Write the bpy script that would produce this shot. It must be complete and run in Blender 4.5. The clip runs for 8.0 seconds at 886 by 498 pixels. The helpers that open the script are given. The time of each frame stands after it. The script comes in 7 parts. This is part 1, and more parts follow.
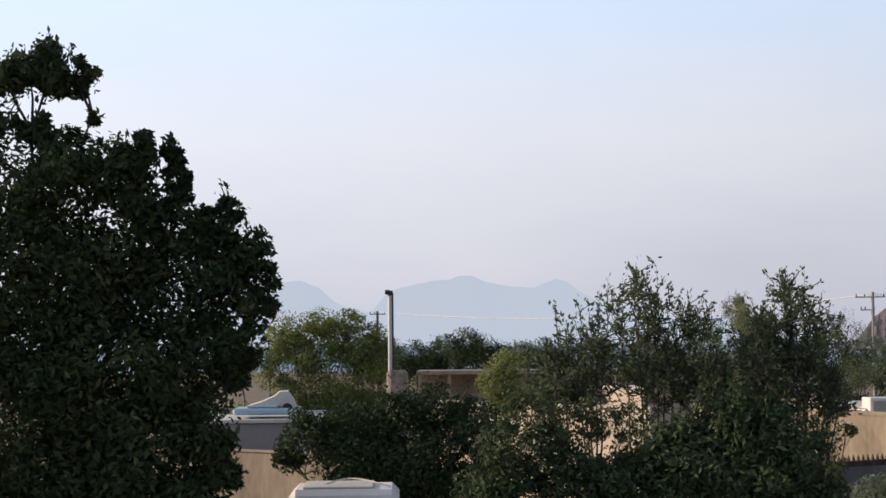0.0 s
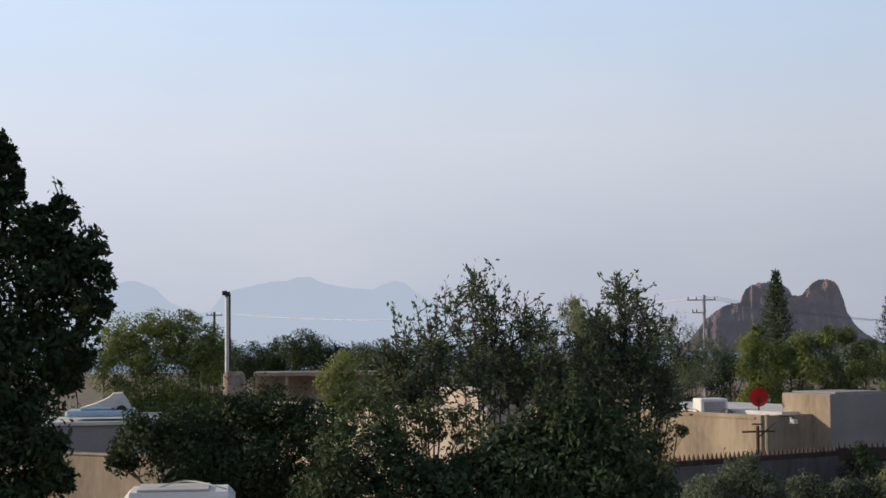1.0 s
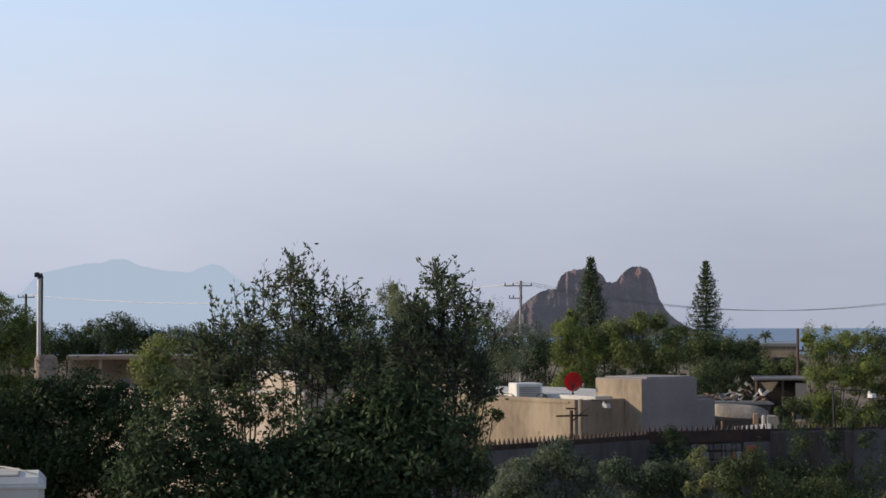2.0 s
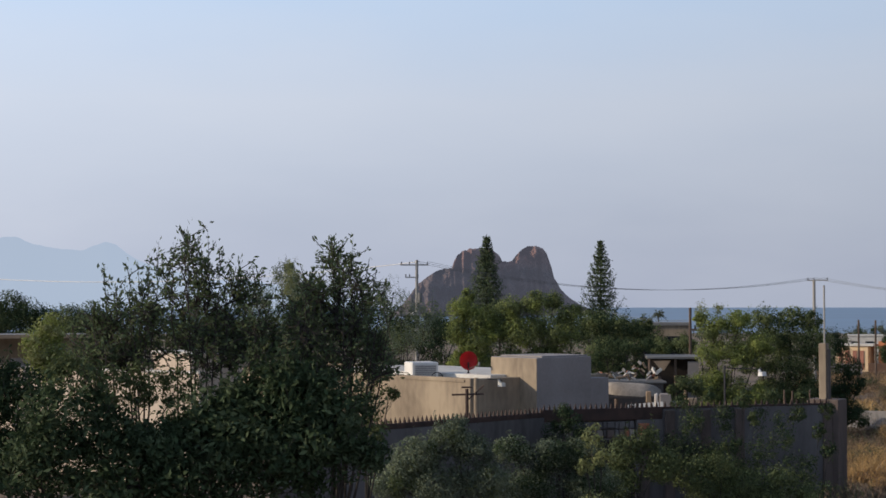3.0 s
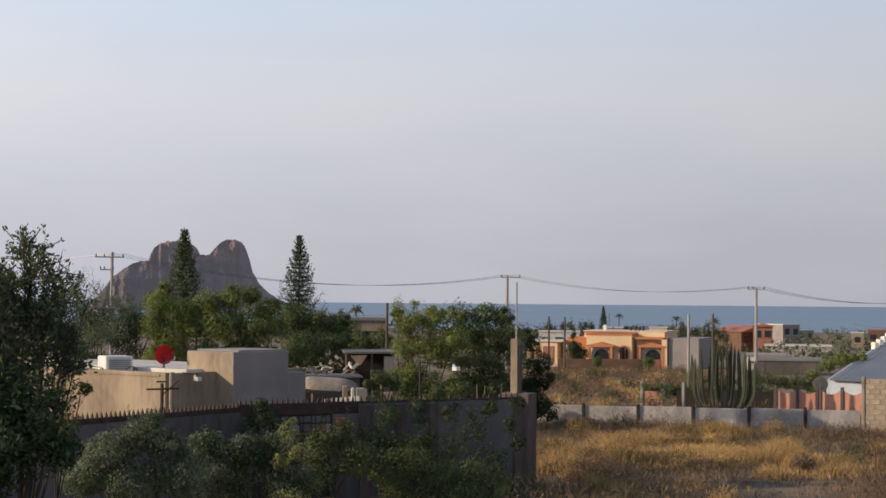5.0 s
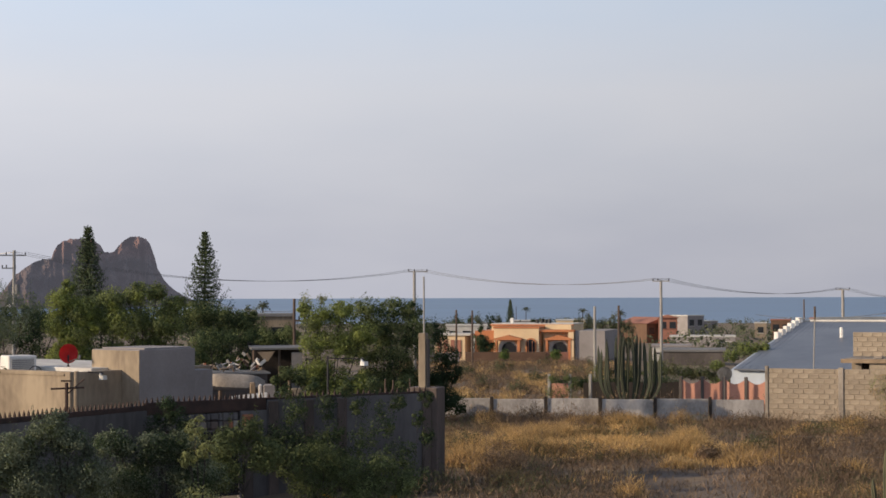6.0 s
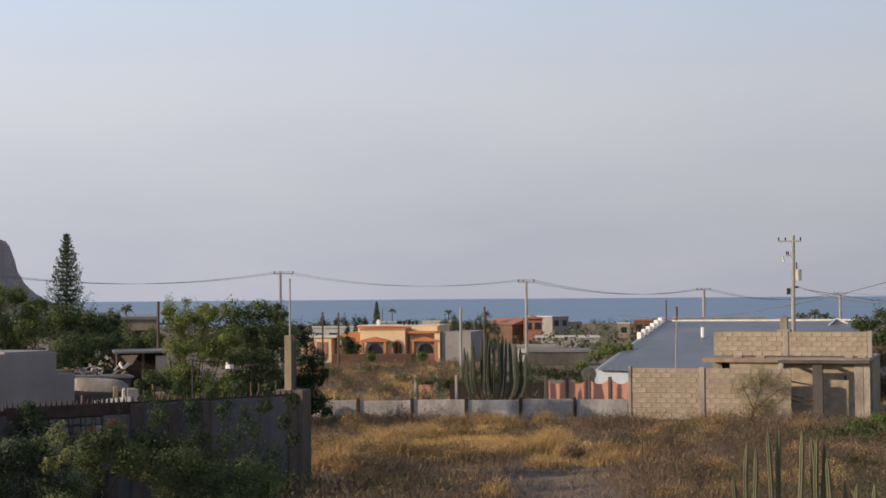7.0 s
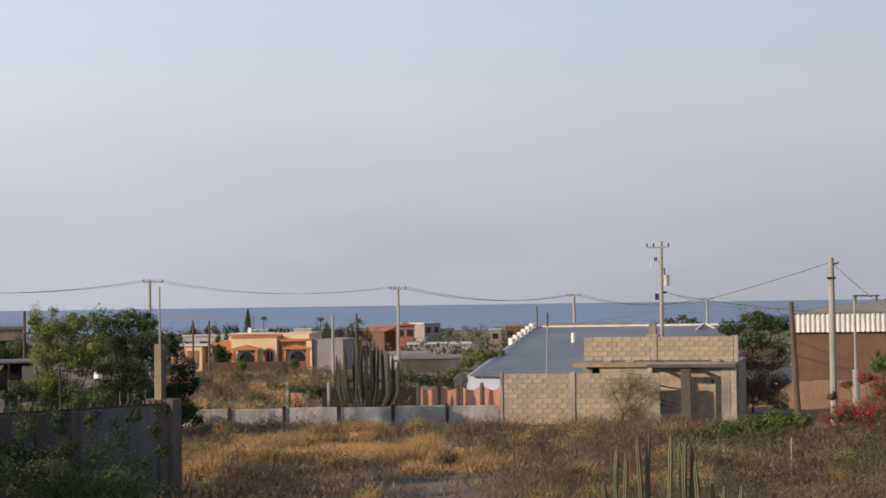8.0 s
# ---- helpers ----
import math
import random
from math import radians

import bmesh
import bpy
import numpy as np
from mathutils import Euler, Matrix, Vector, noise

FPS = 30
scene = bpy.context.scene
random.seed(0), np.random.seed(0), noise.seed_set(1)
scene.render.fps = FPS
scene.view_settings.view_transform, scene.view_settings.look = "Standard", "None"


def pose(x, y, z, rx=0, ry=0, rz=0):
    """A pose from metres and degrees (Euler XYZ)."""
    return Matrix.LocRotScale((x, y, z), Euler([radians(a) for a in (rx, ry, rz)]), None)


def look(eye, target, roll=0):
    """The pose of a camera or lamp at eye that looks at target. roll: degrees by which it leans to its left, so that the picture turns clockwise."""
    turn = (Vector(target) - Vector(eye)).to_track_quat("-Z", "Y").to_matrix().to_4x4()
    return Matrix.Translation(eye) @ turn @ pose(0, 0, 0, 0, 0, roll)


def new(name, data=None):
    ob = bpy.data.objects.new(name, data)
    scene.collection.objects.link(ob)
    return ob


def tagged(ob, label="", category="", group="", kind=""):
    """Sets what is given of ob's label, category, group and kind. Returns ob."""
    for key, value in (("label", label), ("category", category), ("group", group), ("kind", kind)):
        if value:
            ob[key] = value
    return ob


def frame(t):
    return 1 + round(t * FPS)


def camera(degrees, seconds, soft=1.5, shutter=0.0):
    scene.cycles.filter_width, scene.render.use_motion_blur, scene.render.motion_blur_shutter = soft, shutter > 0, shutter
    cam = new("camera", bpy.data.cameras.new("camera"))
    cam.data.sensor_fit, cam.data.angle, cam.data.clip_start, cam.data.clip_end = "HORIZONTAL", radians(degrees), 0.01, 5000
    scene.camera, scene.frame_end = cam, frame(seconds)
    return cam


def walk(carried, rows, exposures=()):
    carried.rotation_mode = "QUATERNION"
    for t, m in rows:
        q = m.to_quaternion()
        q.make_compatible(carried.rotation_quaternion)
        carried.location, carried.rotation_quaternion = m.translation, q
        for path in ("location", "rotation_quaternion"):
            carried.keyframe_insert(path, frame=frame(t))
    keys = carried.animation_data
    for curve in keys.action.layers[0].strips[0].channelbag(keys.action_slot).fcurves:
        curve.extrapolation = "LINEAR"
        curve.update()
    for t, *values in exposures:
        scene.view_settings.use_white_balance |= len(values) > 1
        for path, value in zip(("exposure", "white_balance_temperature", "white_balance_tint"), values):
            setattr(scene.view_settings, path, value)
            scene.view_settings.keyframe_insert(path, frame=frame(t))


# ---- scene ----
# ---- the camera: it stands on an upper terrace and turns from left to right ----
EYE = 5.0
cam = camera(30.0, 8.0, soft=1.6)
TURNS = [  # seconds, bearing, tilt, lean
    (0.0, -19.000, 3.163, -0.540),
    (0.5, -15.757, 3.168, -0.484),
    (1.0, -13.404, 3.168, -0.433),
    (1.5, -9.735, 2.912, -0.253),
    (1.7, -8.458, 2.794, -0.166),
    (2.8, -4.530, 1.966, -0.098),
    (3.0, -3.544, 1.869, -0.048),
    (3.5, -1.349, 2.325, 0.078),
    (4.0, 1.797, 2.550, 0.226),
    (4.5, 4.850, 2.053, 0.696),
    (4.7, 5.729, 1.836, 0.692),
    (5.8, 9.425, 1.568, -0.161),
    (6.0, 10.095, 1.539, -0.168),
    (6.5, 12.553, 1.628, -0.650),
    (7.0, 14.732, 1.576, -0.419),
    (7.5, 16.894, 1.553, -0.724),
    (8.0, 19.177, 1.774, -0.775),
]
walk(cam, [(t, pose(0, 0, EYE, 90 + tilt, 0, -b) @ pose(0, 0, 0, 0, 0, lean)) for t, b, tilt, lean in TURNS],
     [(0.0, 0.0, 6400, 10), (0.5, -0.14, 6300, 9), (1.0, -0.20, 6150, 8), (1.5, -0.22, 6050, 8), (3.0, -0.22, 5900, 7), (3.5, -0.22, 6200, 9), (4.0, -0.18, 6480, 9), (4.5, -0.08, 6600, 9), (6.5, -0.04, 6450, 9), (7.0, -0.055, 6440, 9), (7.5, -0.06, 6430, 9), (8.0, 0.035, 6420, 9)])

# ---- sky and sun ----
SUN_BEARING, SUN_HEIGHT = -96.0, 18.5
world = bpy.data.worlds.new("sky")
scene.world = world
world.use_nodes = True
wn, wl = world.node_tree.nodes, world.node_tree.links
wn.clear()
w_out, w_bg = wn.new("ShaderNodeOutputWorld"), wn.new("ShaderNodeBackground")
w_sky = wn.new("ShaderNodeTexSky")
w_sky.sky_type, w_sky.sun_disc = "NISHITA", False
w_sky.sun_elevation, w_sky.sun_rotation = radians(SUN_HEIGHT), radians(SUN_BEARING)
w_sky.air_density, w_sky.dust_density, w_sky.altitude = 1.0, 2.5, 10
w_co, w_sep = wn.new("ShaderNodeTexCoord"), wn.new("ShaderNodeSeparateXYZ")
w_ramp = wn.new("ShaderNodeValToRGB")
w_noise, w_map = wn.new("ShaderNodeTexNoise"), wn.new("ShaderNodeMapping")
w_mix, w_cloud, w_gain = wn.new("ShaderNodeMixRGB"), wn.new("ShaderNodeMixRGB"), wn.new("ShaderNodeMixRGB")
wl.new(w_co.outputs["Generated"], w_sep.inputs[0])
wl.new(w_sep.outputs["Z"], w_ramp.inputs[0])
HAZE = [(0.0, (0.49, 0.50, 0.60)), (0.05, (0.55, 0.56, 0.645)), (0.12, (0.68, 0.69, 0.76)), (0.2, (0.60, 0.72, 0.90)), (0.42, (0.17, 0.25, 0.40)), (1.0, (0.06, 0.10, 0.20))]
els = w_ramp.color_ramp.elements
while len(els) < len(HAZE):
    els.new(0.5)
for e, (at_z, c) in zip(els, HAZE):
    e.position, e.color = at_z, (*c, 1)
w_gain.blend_type, w_gain.inputs[0].default_value = "MULTIPLY", 1.0
w_gain.inputs[2].default_value = (0.08, 0.08, 0.08, 1)
wl.new(w_sky.outputs[0], w_gain.inputs[1])
w_mix.inputs[0].default_value = 0.85
wl.new(w_gain.outputs[0], w_mix.inputs[1])
wl.new(w_ramp.outputs[0], w_mix.inputs[2])
# thin high haze in long soft streaks
w_map.inputs["Scale"].default_value = (2.6, 2.6, 9.0)
wl.new(w_co.outputs["Generated"], w_map.inputs[0])
wl.new(w_map.outputs[0], w_noise.inputs["Vector"])
w_noise.inputs["Scale"].default_value, w_noise.inputs["Detail"].default_value = 2.2, 5
w_fac = wn.new("ShaderNodeMath")
w_fac.operation, w_fac.use_clamp = "MULTIPLY_ADD", True
w_fac.inputs[1].default_value, w_fac.inputs[2].default_value = 0.6, -0.135
wl.new(w_noise.outputs["Fac"], w_fac.inputs[0])
wl.new(w_fac.outputs[0], w_cloud.inputs[0])
wl.new(w_mix.outputs[0], w_cloud.inputs[1])
w_cloud.inputs[2].default_value = (0.72, 0.70, 0.72, 1)
# the haze is brighter towards the sun
w_dot, w_lift, w_glow = wn.new("ShaderNodeVectorMath"), wn.new("ShaderNodeMapRange"), wn.new("ShaderNodeVectorMath")
w_dot.operation, w_glow.operation = "DOT_PRODUCT", "SCALE"
w_dot.inputs[1].default_value = (math.sin(radians(SUN_BEARING)) * math.cos(radians(SUN_HEIGHT)), math.cos(radians(SUN_BEARING)) * math.cos(radians(SUN_HEIGHT)), math.sin(radians(SUN_HEIGHT)))
wl.new(w_co.outputs["Generated"], w_dot.inputs[0])
w_lift.inputs["From Min"].default_value, w_lift.inputs["From Max"].default_value = -0.70, 1.0
w_lift.inputs["To Min"].default_value, w_lift.inputs["To Max"].default_value = 0.80, 1.62
wl.new(w_dot.outputs["Value"], w_lift.inputs["Value"])
wl.new(w_cloud.outputs[0], w_glow.inputs[0])
wl.new(w_lift.outputs[0], w_glow.inputs["Scale"])
wl.new(w_glow.outputs[0], w_bg.inputs[0])
w_bg.inputs[1].default_value = 1.0
wl.new(w_bg.outputs[0], w_out.inputs[0])

sun = new("sun", bpy.data.lights.new("sun", "SUN"))
sun.data.energy, sun.data.angle, sun.data.color = 4.5, radians(0.6), (1.0, 0.78, 0.55)
sb, sh = radians(SUN_BEARING), radians(SUN_HEIGHT)
sun.matrix_world = look((200 * math.sin(sb) * math.cos(sh), 200 * math.cos(sb) * math.cos(sh), 200 * math.sin(sh)), (0, 0, 0))


# ---- materials ----
def surface(name, base, dark, scale=3.0, fine=40.0, rough=0.9, metal=0.0, bump=0.3, spread=0.0, through_light=0.0, streak=1.0, island=False):
    """A node material: two scales of noise between two colours, with relief; spread varies it from piece to piece."""
    m = bpy.data.materials.new(name)
    m.use_nodes = True
    nt, ln = m.node_tree.nodes, m.node_tree.links
    b = nt["Principled BSDF"]
    b.inputs["Roughness"].default_value, b.inputs["Metallic"].default_value = rough, metal
    co, mp = nt.new("ShaderNodeTexCoord"), nt.new("ShaderNodeMapping")
    mp.inputs["Scale"].default_value = (1, 1, streak)
    ln.new(co.outputs["Object"], mp.inputs[0])
    n1, n2 = nt.new("ShaderNodeTexNoise"), nt.new("ShaderNodeTexNoise")
    n1.inputs["Scale"].default_value, n1.inputs["Detail"].default_value = scale, 6
    n2.inputs["Scale"].default_value, n2.inputs["Detail"].default_value = fine, 3
    ln.new(mp.outputs[0], n1.inputs["Vector"])
    ln.new(mp.outputs[0], n2.inputs["Vector"])
    add = nt.new("ShaderNodeMath")
    add.operation = "MULTIPLY_ADD"
    ln.new(n2.outputs["Fac"], add.inputs[0])
    add.inputs[1].default_value = 0.35
    ln.new(n1.outputs["Fac"], add.inputs[2])
    ramp = nt.new("ShaderNodeValToRGB")
    ramp.color_ramp.elements[0].position, ramp.color_ramp.elements[1].position = 0.45, 0.85
    ramp.color_ramp.elements[0].color, ramp.color_ramp.elements[1].color = (*dark, 1), (*base, 1)
    ln.new(add.outputs[0], ramp.inputs[0])
    colour = ramp.outputs[0]
    if spread:
        hsv = nt.new("ShaderNodeHueSaturation")
        if island:
            rnd = nt.new("ShaderNodeNewGeometry").outputs["Random Per Island"]
        else:
            rnd = nt.new("ShaderNodeObjectInfo").outputs["Random"]
        rng = nt.new("ShaderNodeMapRange")
        rng.inputs["To Min"].default_value, rng.inputs["To Max"].default_value = 1 - spread, 1 + spread
        ln.new(rnd, rng.inputs["Value"])
        ln.new(rng.outputs[0], hsv.inputs["Value"])
        ln.new(colour, hsv.inputs["Color"])
        colour = hsv.outputs[0]
    ln.new(colour, b.inputs["Base Color"])
    if bump:
        bp = nt.new("ShaderNodeBump")
        bp.inputs["Strength"].default_value, bp.inputs["Distance"].default_value = bump, 0.02
        ln.new(add.outputs[0], bp.inputs["Height"])
        ln.new(bp.outputs[0], b.inputs["Normal"])
    if through_light:
        tr, mx = nt.new("ShaderNodeBsdfTranslucent"), nt.new("ShaderNodeMixShader")
        mx.inputs[0].default_value = through_light
        ln.new(colour, tr.inputs[0])
        ln.new(b.outputs[0], mx.inputs[1])
        ln.new(tr.outputs[0], mx.inputs[2])
        ln.new(mx.outputs[0], nt["Material Output"].inputs[0])
    return m


def leafy(name, light, dark, thin=0.3):
    m = surface(name, light, dark, 0.7, 6.0, 0.8, 0, 0, 0.32, thin, 1, True)
    m.node_tree.nodes["Principled BSDF"].inputs["Specular IOR Level"].default_value = 0.2
    return m


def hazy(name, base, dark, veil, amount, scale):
    """Far land: its own colours mixed with a flat emission that stands in for air haze."""
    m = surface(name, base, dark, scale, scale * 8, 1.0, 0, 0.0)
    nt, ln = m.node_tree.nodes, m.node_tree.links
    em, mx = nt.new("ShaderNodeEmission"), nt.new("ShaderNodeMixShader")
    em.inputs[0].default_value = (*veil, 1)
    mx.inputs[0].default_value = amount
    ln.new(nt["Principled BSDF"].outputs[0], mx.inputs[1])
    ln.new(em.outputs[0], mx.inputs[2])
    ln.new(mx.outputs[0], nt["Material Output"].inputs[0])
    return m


SOIL = surface("dry_soil", (0.21, 0.155, 0.10), (0.10, 0.074, 0.052), 0.25, 3.0, 1.0, 0, 0.6)
STRAW = surface("golden_straw", (0.66, 0.45, 0.19), (0.27, 0.18, 0.085), 0.35, 4, 0.8, 0, 0, 0.35, 0.3, 1, True)
BRUSH = surface("brown_brush", (0.275, 0.19, 0.122), (0.10, 0.073, 0.051), 0.5, 5, 0.9, 0, 0, 0.4, 0.15, 1, True)
SEDGE = surface("dull_green_weeds", (0.14, 0.145, 0.066), (0.066, 0.072, 0.036), 0.5, 5, 0.8, 0, 0, 0.4, 0.25, 1, True)
L_DARK = leafy("dark_leaves", (0.058, 0.088, 0.040), (0.029, 0.046, 0.023), 0.22)
L_SHRUB = leafy("shrub_leaves", (0.125, 0.155, 0.066), (0.058, 0.076, 0.035), 0.28)
L_TWIGGY = leafy("twig_leaves", (0.125, 0.165, 0.085), (0.066, 0.092, 0.05), 0.32)
L_MID = leafy("green_leaves", (0.188, 0.222, 0.09), (0.092, 0.116, 0.052))
L_BRIGHT = leafy("bright_leaves", (0.29, 0.335, 0.095), (0.15, 0.185, 0.06), 0.36)
L_OLIVE = leafy("olive_leaves", (0.195, 0.23, 0.15), (0.095, 0.118, 0.082), 0.28)
L_PALE = leafy("pale_leaves", (0.30, 0.32, 0.15), (0.18, 0.20, 0.08), 0.35)
L_PINE = leafy("pine_needles", (0.115, 0.15, 0.078), (0.06, 0.082, 0.046), 0.2)
L_VINE = leafy("vine_leaves", (0.15, 0.215, 0.062), (0.075, 0.115, 0.036), 0.3)
L_PINK = leafy("magenta_bracts", (0.75, 0.03, 0.13), (0.5, 0.015, 0.07), 0.35)
L_YELLOW = leafy("yellow_flowers", (0.80, 0.42, 0.03), (0.6, 0.3, 0.02), 0.3)
L_FAR = leafy("far_leaves", (0.125, 0.14, 0.082), (0.068, 0.08, 0.05), 0.1)
BARK = surface("bark", (0.066, 0.058, 0.05), (0.032, 0.028, 0.025), 4, 30, 0.95, 0, 0.6, 0, 0, 0.2)
CACTUS = surface("cactus_skin", (0.15, 0.145, 0.075), (0.04, 0.043, 0.025), 1.5, 20, 0.7, 0, 0.3, 0.2, 0, 0.3)
CACTUS_DEEP = surface("dark_cactus_skin", (0.066, 0.076, 0.044), (0.024, 0.03, 0.019), 1.5, 20, 0.75, 0, 0.3, 0.25, 0, 0.3)
PITCH = surface("near_black_surface", (0.042, 0.032, 0.026), (0.022, 0.018, 0.016), 1.5, 12, 0.9, 0, 0.3)
TAN = surface("tan_render", (0.37, 0.30, 0.215), (0.18, 0.142, 0.105), 0.9, 7, 0.95, 0, 0.3, 0, 0, 0.4)
PALEGREY = surface("pale_grey_render", (0.31, 0.285, 0.28), (0.23, 0.21, 0.205), 0.7, 10, 0.95, 0, 0.2)
CONCRETE = surface("raw_concrete", (0.39, 0.34, 0.285), (0.18, 0.155, 0.13), 1.6, 14, 0.95, 0, 0.4, 0.1, 0, 0.5)
BLOCK = surface("concrete_block", (0.40, 0.33, 0.25), (0.25, 0.205, 0.155), 3, 30, 1.0, 0, 0.4, 0.13)
MORTAR = surface("mortar", (0.35, 0.29, 0.22), (0.27, 0.225, 0.17), 3, 30, 1.0, 0, 0.3)
DARKWALL = surface("weathered_wall", (0.125, 0.108, 0.10), (0.06, 0.052, 0.048), 0.8, 9, 0.95, 0, 0.4, 0, 0, 0.4)
RUST = surface("rusty_iron", (0.085, 0.05, 0.04), (0.04, 0.028, 0.025), 4, 30, 0.8, 0.3, 0.3)
BRICKRED = surface("red_brick", (0.42, 0.17, 0.095), (0.30, 0.115, 0.07), 3, 20, 0.95, 0, 0.3, 0.12)
WHITE = surface("white_paint", (0.78, 0.77, 0.74), (0.62, 0.60, 0.57), 1.0, 12, 0.7, 0, 0.15)
OFFWHITE = surface("aged_white", (0.62, 0.60, 0.55), (0.45, 0.43, 0.40), 1.2, 12, 0.8, 0, 0.2)
PLASTER = surface("pale_worn_plaster", (0.60, 0.51, 0.41), (0.38, 0.31, 0.245), 1.1, 9, 0.95, 0, 0.35, 0, 0, 0.5)
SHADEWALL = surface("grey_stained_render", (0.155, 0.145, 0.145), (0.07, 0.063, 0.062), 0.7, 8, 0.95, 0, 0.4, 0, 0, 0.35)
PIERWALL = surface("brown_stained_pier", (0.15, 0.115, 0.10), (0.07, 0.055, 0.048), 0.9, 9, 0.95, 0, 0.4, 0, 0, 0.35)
PANEL = surface("pale_cast_panel", (0.52, 0.485, 0.455), (0.25, 0.23, 0.215), 1.3, 12, 0.95, 0, 0.3, 0.10, 0, 0.6)
# Lighter copy of the brown brick: sunlight put into the low wall's colour.
BROWNLIT = surface("brown_brick_lit_tone", (0.30, 0.195, 0.13), (0.20, 0.13, 0.09), 1.2, 12, 0.95, 0, 0.3)
CREAM = surface("cream_render", (0.72, 0.55, 0.35), (0.60, 0.45, 0.28), 0.5, 6, 0.9, 0, 0.2)
ORANGE = surface("orange_render", (0.50, 0.20, 0.09), (0.40, 0.155, 0.07), 0.5, 6, 0.9, 0, 0.2)
SALMON = surface("salmon_render", (0.58, 0.29, 0.21), (0.44, 0.21, 0.15), 0.8, 8, 0.9, 0, 0.2, 0.06)
TERRACOTTA = surface("terracotta_tile", (0.36, 0.165, 0.115), (0.25, 0.11, 0.08), 1.0, 10, 0.9, 0, 0.3)
BROWNWALL = surface("brown_brick_wall", (0.16, 0.095, 0.062), (0.115, 0.066, 0.045), 0.9, 14, 0.95, 0, 0.4, 0, 0, 1.0)
BLUEROOF = surface("blue_grey_sheet", (0.185, 0.20, 0.235), (0.115, 0.13, 0.16), 0.3, 5, 0.45, 0.2, 0.1)
ZINC = surface("corrugated_zinc", (0.72, 0.70, 0.66), (0.55, 0.53, 0.50), 0.8, 10, 0.55, 0.2, 0.1, 0.05)
GREYSHEET = surface("grey_sheet", (0.22, 0.215, 0.21), (0.14, 0.14, 0.14), 0.5, 8, 0.8, 0.1, 0.1)
POLEGREY = surface("pole_concrete", (0.36, 0.345, 0.325), (0.25, 0.24, 0.225), 1.5, 20, 0.95, 0, 0.2, 0, 0, 0.3)
OLDWOOD = surface("old_wood", (0.14, 0.10, 0.075), (0.07, 0.05, 0.04), 2, 25, 0.95, 0, 0.4, 0, 0, 0.2)
PALEWOOD = surface("pale_timber", (0.36, 0.265, 0.175), (0.21, 0.155, 0.105), 2, 25, 0.9, 0, 0.3, 0, 0, 0.3)
STEEL = surface("dark_steel", (0.05, 0.05, 0.055), (0.03, 0.03, 0.03), 5, 30, 0.5, 0.6, 0.1)
GALV = surface("galvanised_pipe", (0.60, 0.60, 0.60), (0.45, 0.45, 0.45), 3, 30, 0.4, 0.7, 0.1)
WIRE = surface("cable", (0.16, 0.155, 0.15), (0.10, 0.10, 0.10), 1, 5, 0.6, 0, 0)
# Near-white copy of the cable colour, in place of sun on the wire.
PALEWIRE = surface("cable_sunlit_tint", (0.85, 0.83, 0.80), (0.75, 0.73, 0.70), 1, 5, 0.6, 0, 0)
RED = surface("red_plastic", (0.55, 0.02, 0.02), (0.42, 0.015, 0.015), 2, 20, 0.55, 0, 0.05)
STONE = surface("rough_stone", (0.36, 0.28, 0.215), (0.15, 0.115, 0.09), 5, 22, 1.0, 0, 0.9)
GLASSDARK = surface("dark_glazing", (0.03, 0.035, 0.04), (0.02, 0.02, 0.025), 1, 8, 0.15, 0, 0)
# Blue tint on the hall's white walls stands in for skylit shade.
SHADEBLUE = surface("white_wall_shade_blue", (0.48, 0.54, 0.62), (0.38, 0.43, 0.50), 0.8, 8, 0.85, 0, 0.15)
BLUETARP = surface("pale_blue_tarp", (0.42, 0.55, 0.66), (0.30, 0.42, 0.52), 1.5, 10, 0.6, 0, 0.2)
CANVAS = surface("white_canvas", (0.74, 0.70, 0.66), (0.55, 0.51, 0.47), 1.5, 10, 0.8, 0, 0.3)
SEA = surface("sea_water", (0.07, 0.155, 0.285), (0.045, 0.115, 0.225), 0.004, 0.05, 0.36, 0, 0.0)
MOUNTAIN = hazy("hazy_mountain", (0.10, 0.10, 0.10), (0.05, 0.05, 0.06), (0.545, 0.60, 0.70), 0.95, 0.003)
ROCK = hazy("hazy_reddish_rock", (0.135, 0.085, 0.066), (0.05, 0.042, 0.04), (0.22, 0.22, 0.27), 0.30, 0.03)


def cap_rock(m, low, high, red):
    """Red cap rock over the grey-brown body of the hill, with a ragged border."""
    nt, ln = m.node_tree.nodes, m.node_tree.links
    b = nt["Principled BSDF"]
    body = b.inputs["Base Color"].links[0].from_socket
    co, sep, nz, add, rng, mix = nt.new("ShaderNodeTexCoord"), nt.new("ShaderNodeSeparateXYZ"), nt.new("ShaderNodeTexNoise"), nt.new("ShaderNodeMath"), nt.new("ShaderNodeMapRange"), nt.new("ShaderNodeMixRGB")
    ln.new(co.outputs["Object"], sep.inputs[0])
    ln.new(co.outputs["Object"], nz.inputs["Vector"])
    nz.inputs["Scale"].default_value, nz.inputs["Detail"].default_value = 0.03, 5
    add.operation = "MULTIPLY_ADD"
    add.inputs[1].default_value = 40.0
    ln.new(nz.outputs["Fac"], add.inputs[0])
    ln.new(sep.outputs["Z"], add.inputs[2])
    rng.inputs["From Min"].default_value, rng.inputs["From Max"].default_value = low, high
    ln.new(add.outputs[0], rng.inputs["Value"])
    ln.new(rng.outputs[0], mix.inputs[0])
    ln.new(body, mix.inputs[1])
    mix.inputs[2].default_value = (*red, 1)
    ln.new(mix.outputs[0], b.inputs["Base Color"])


cap_rock(ROCK, 58.0, 72.0, (0.175, 0.09, 0.066))


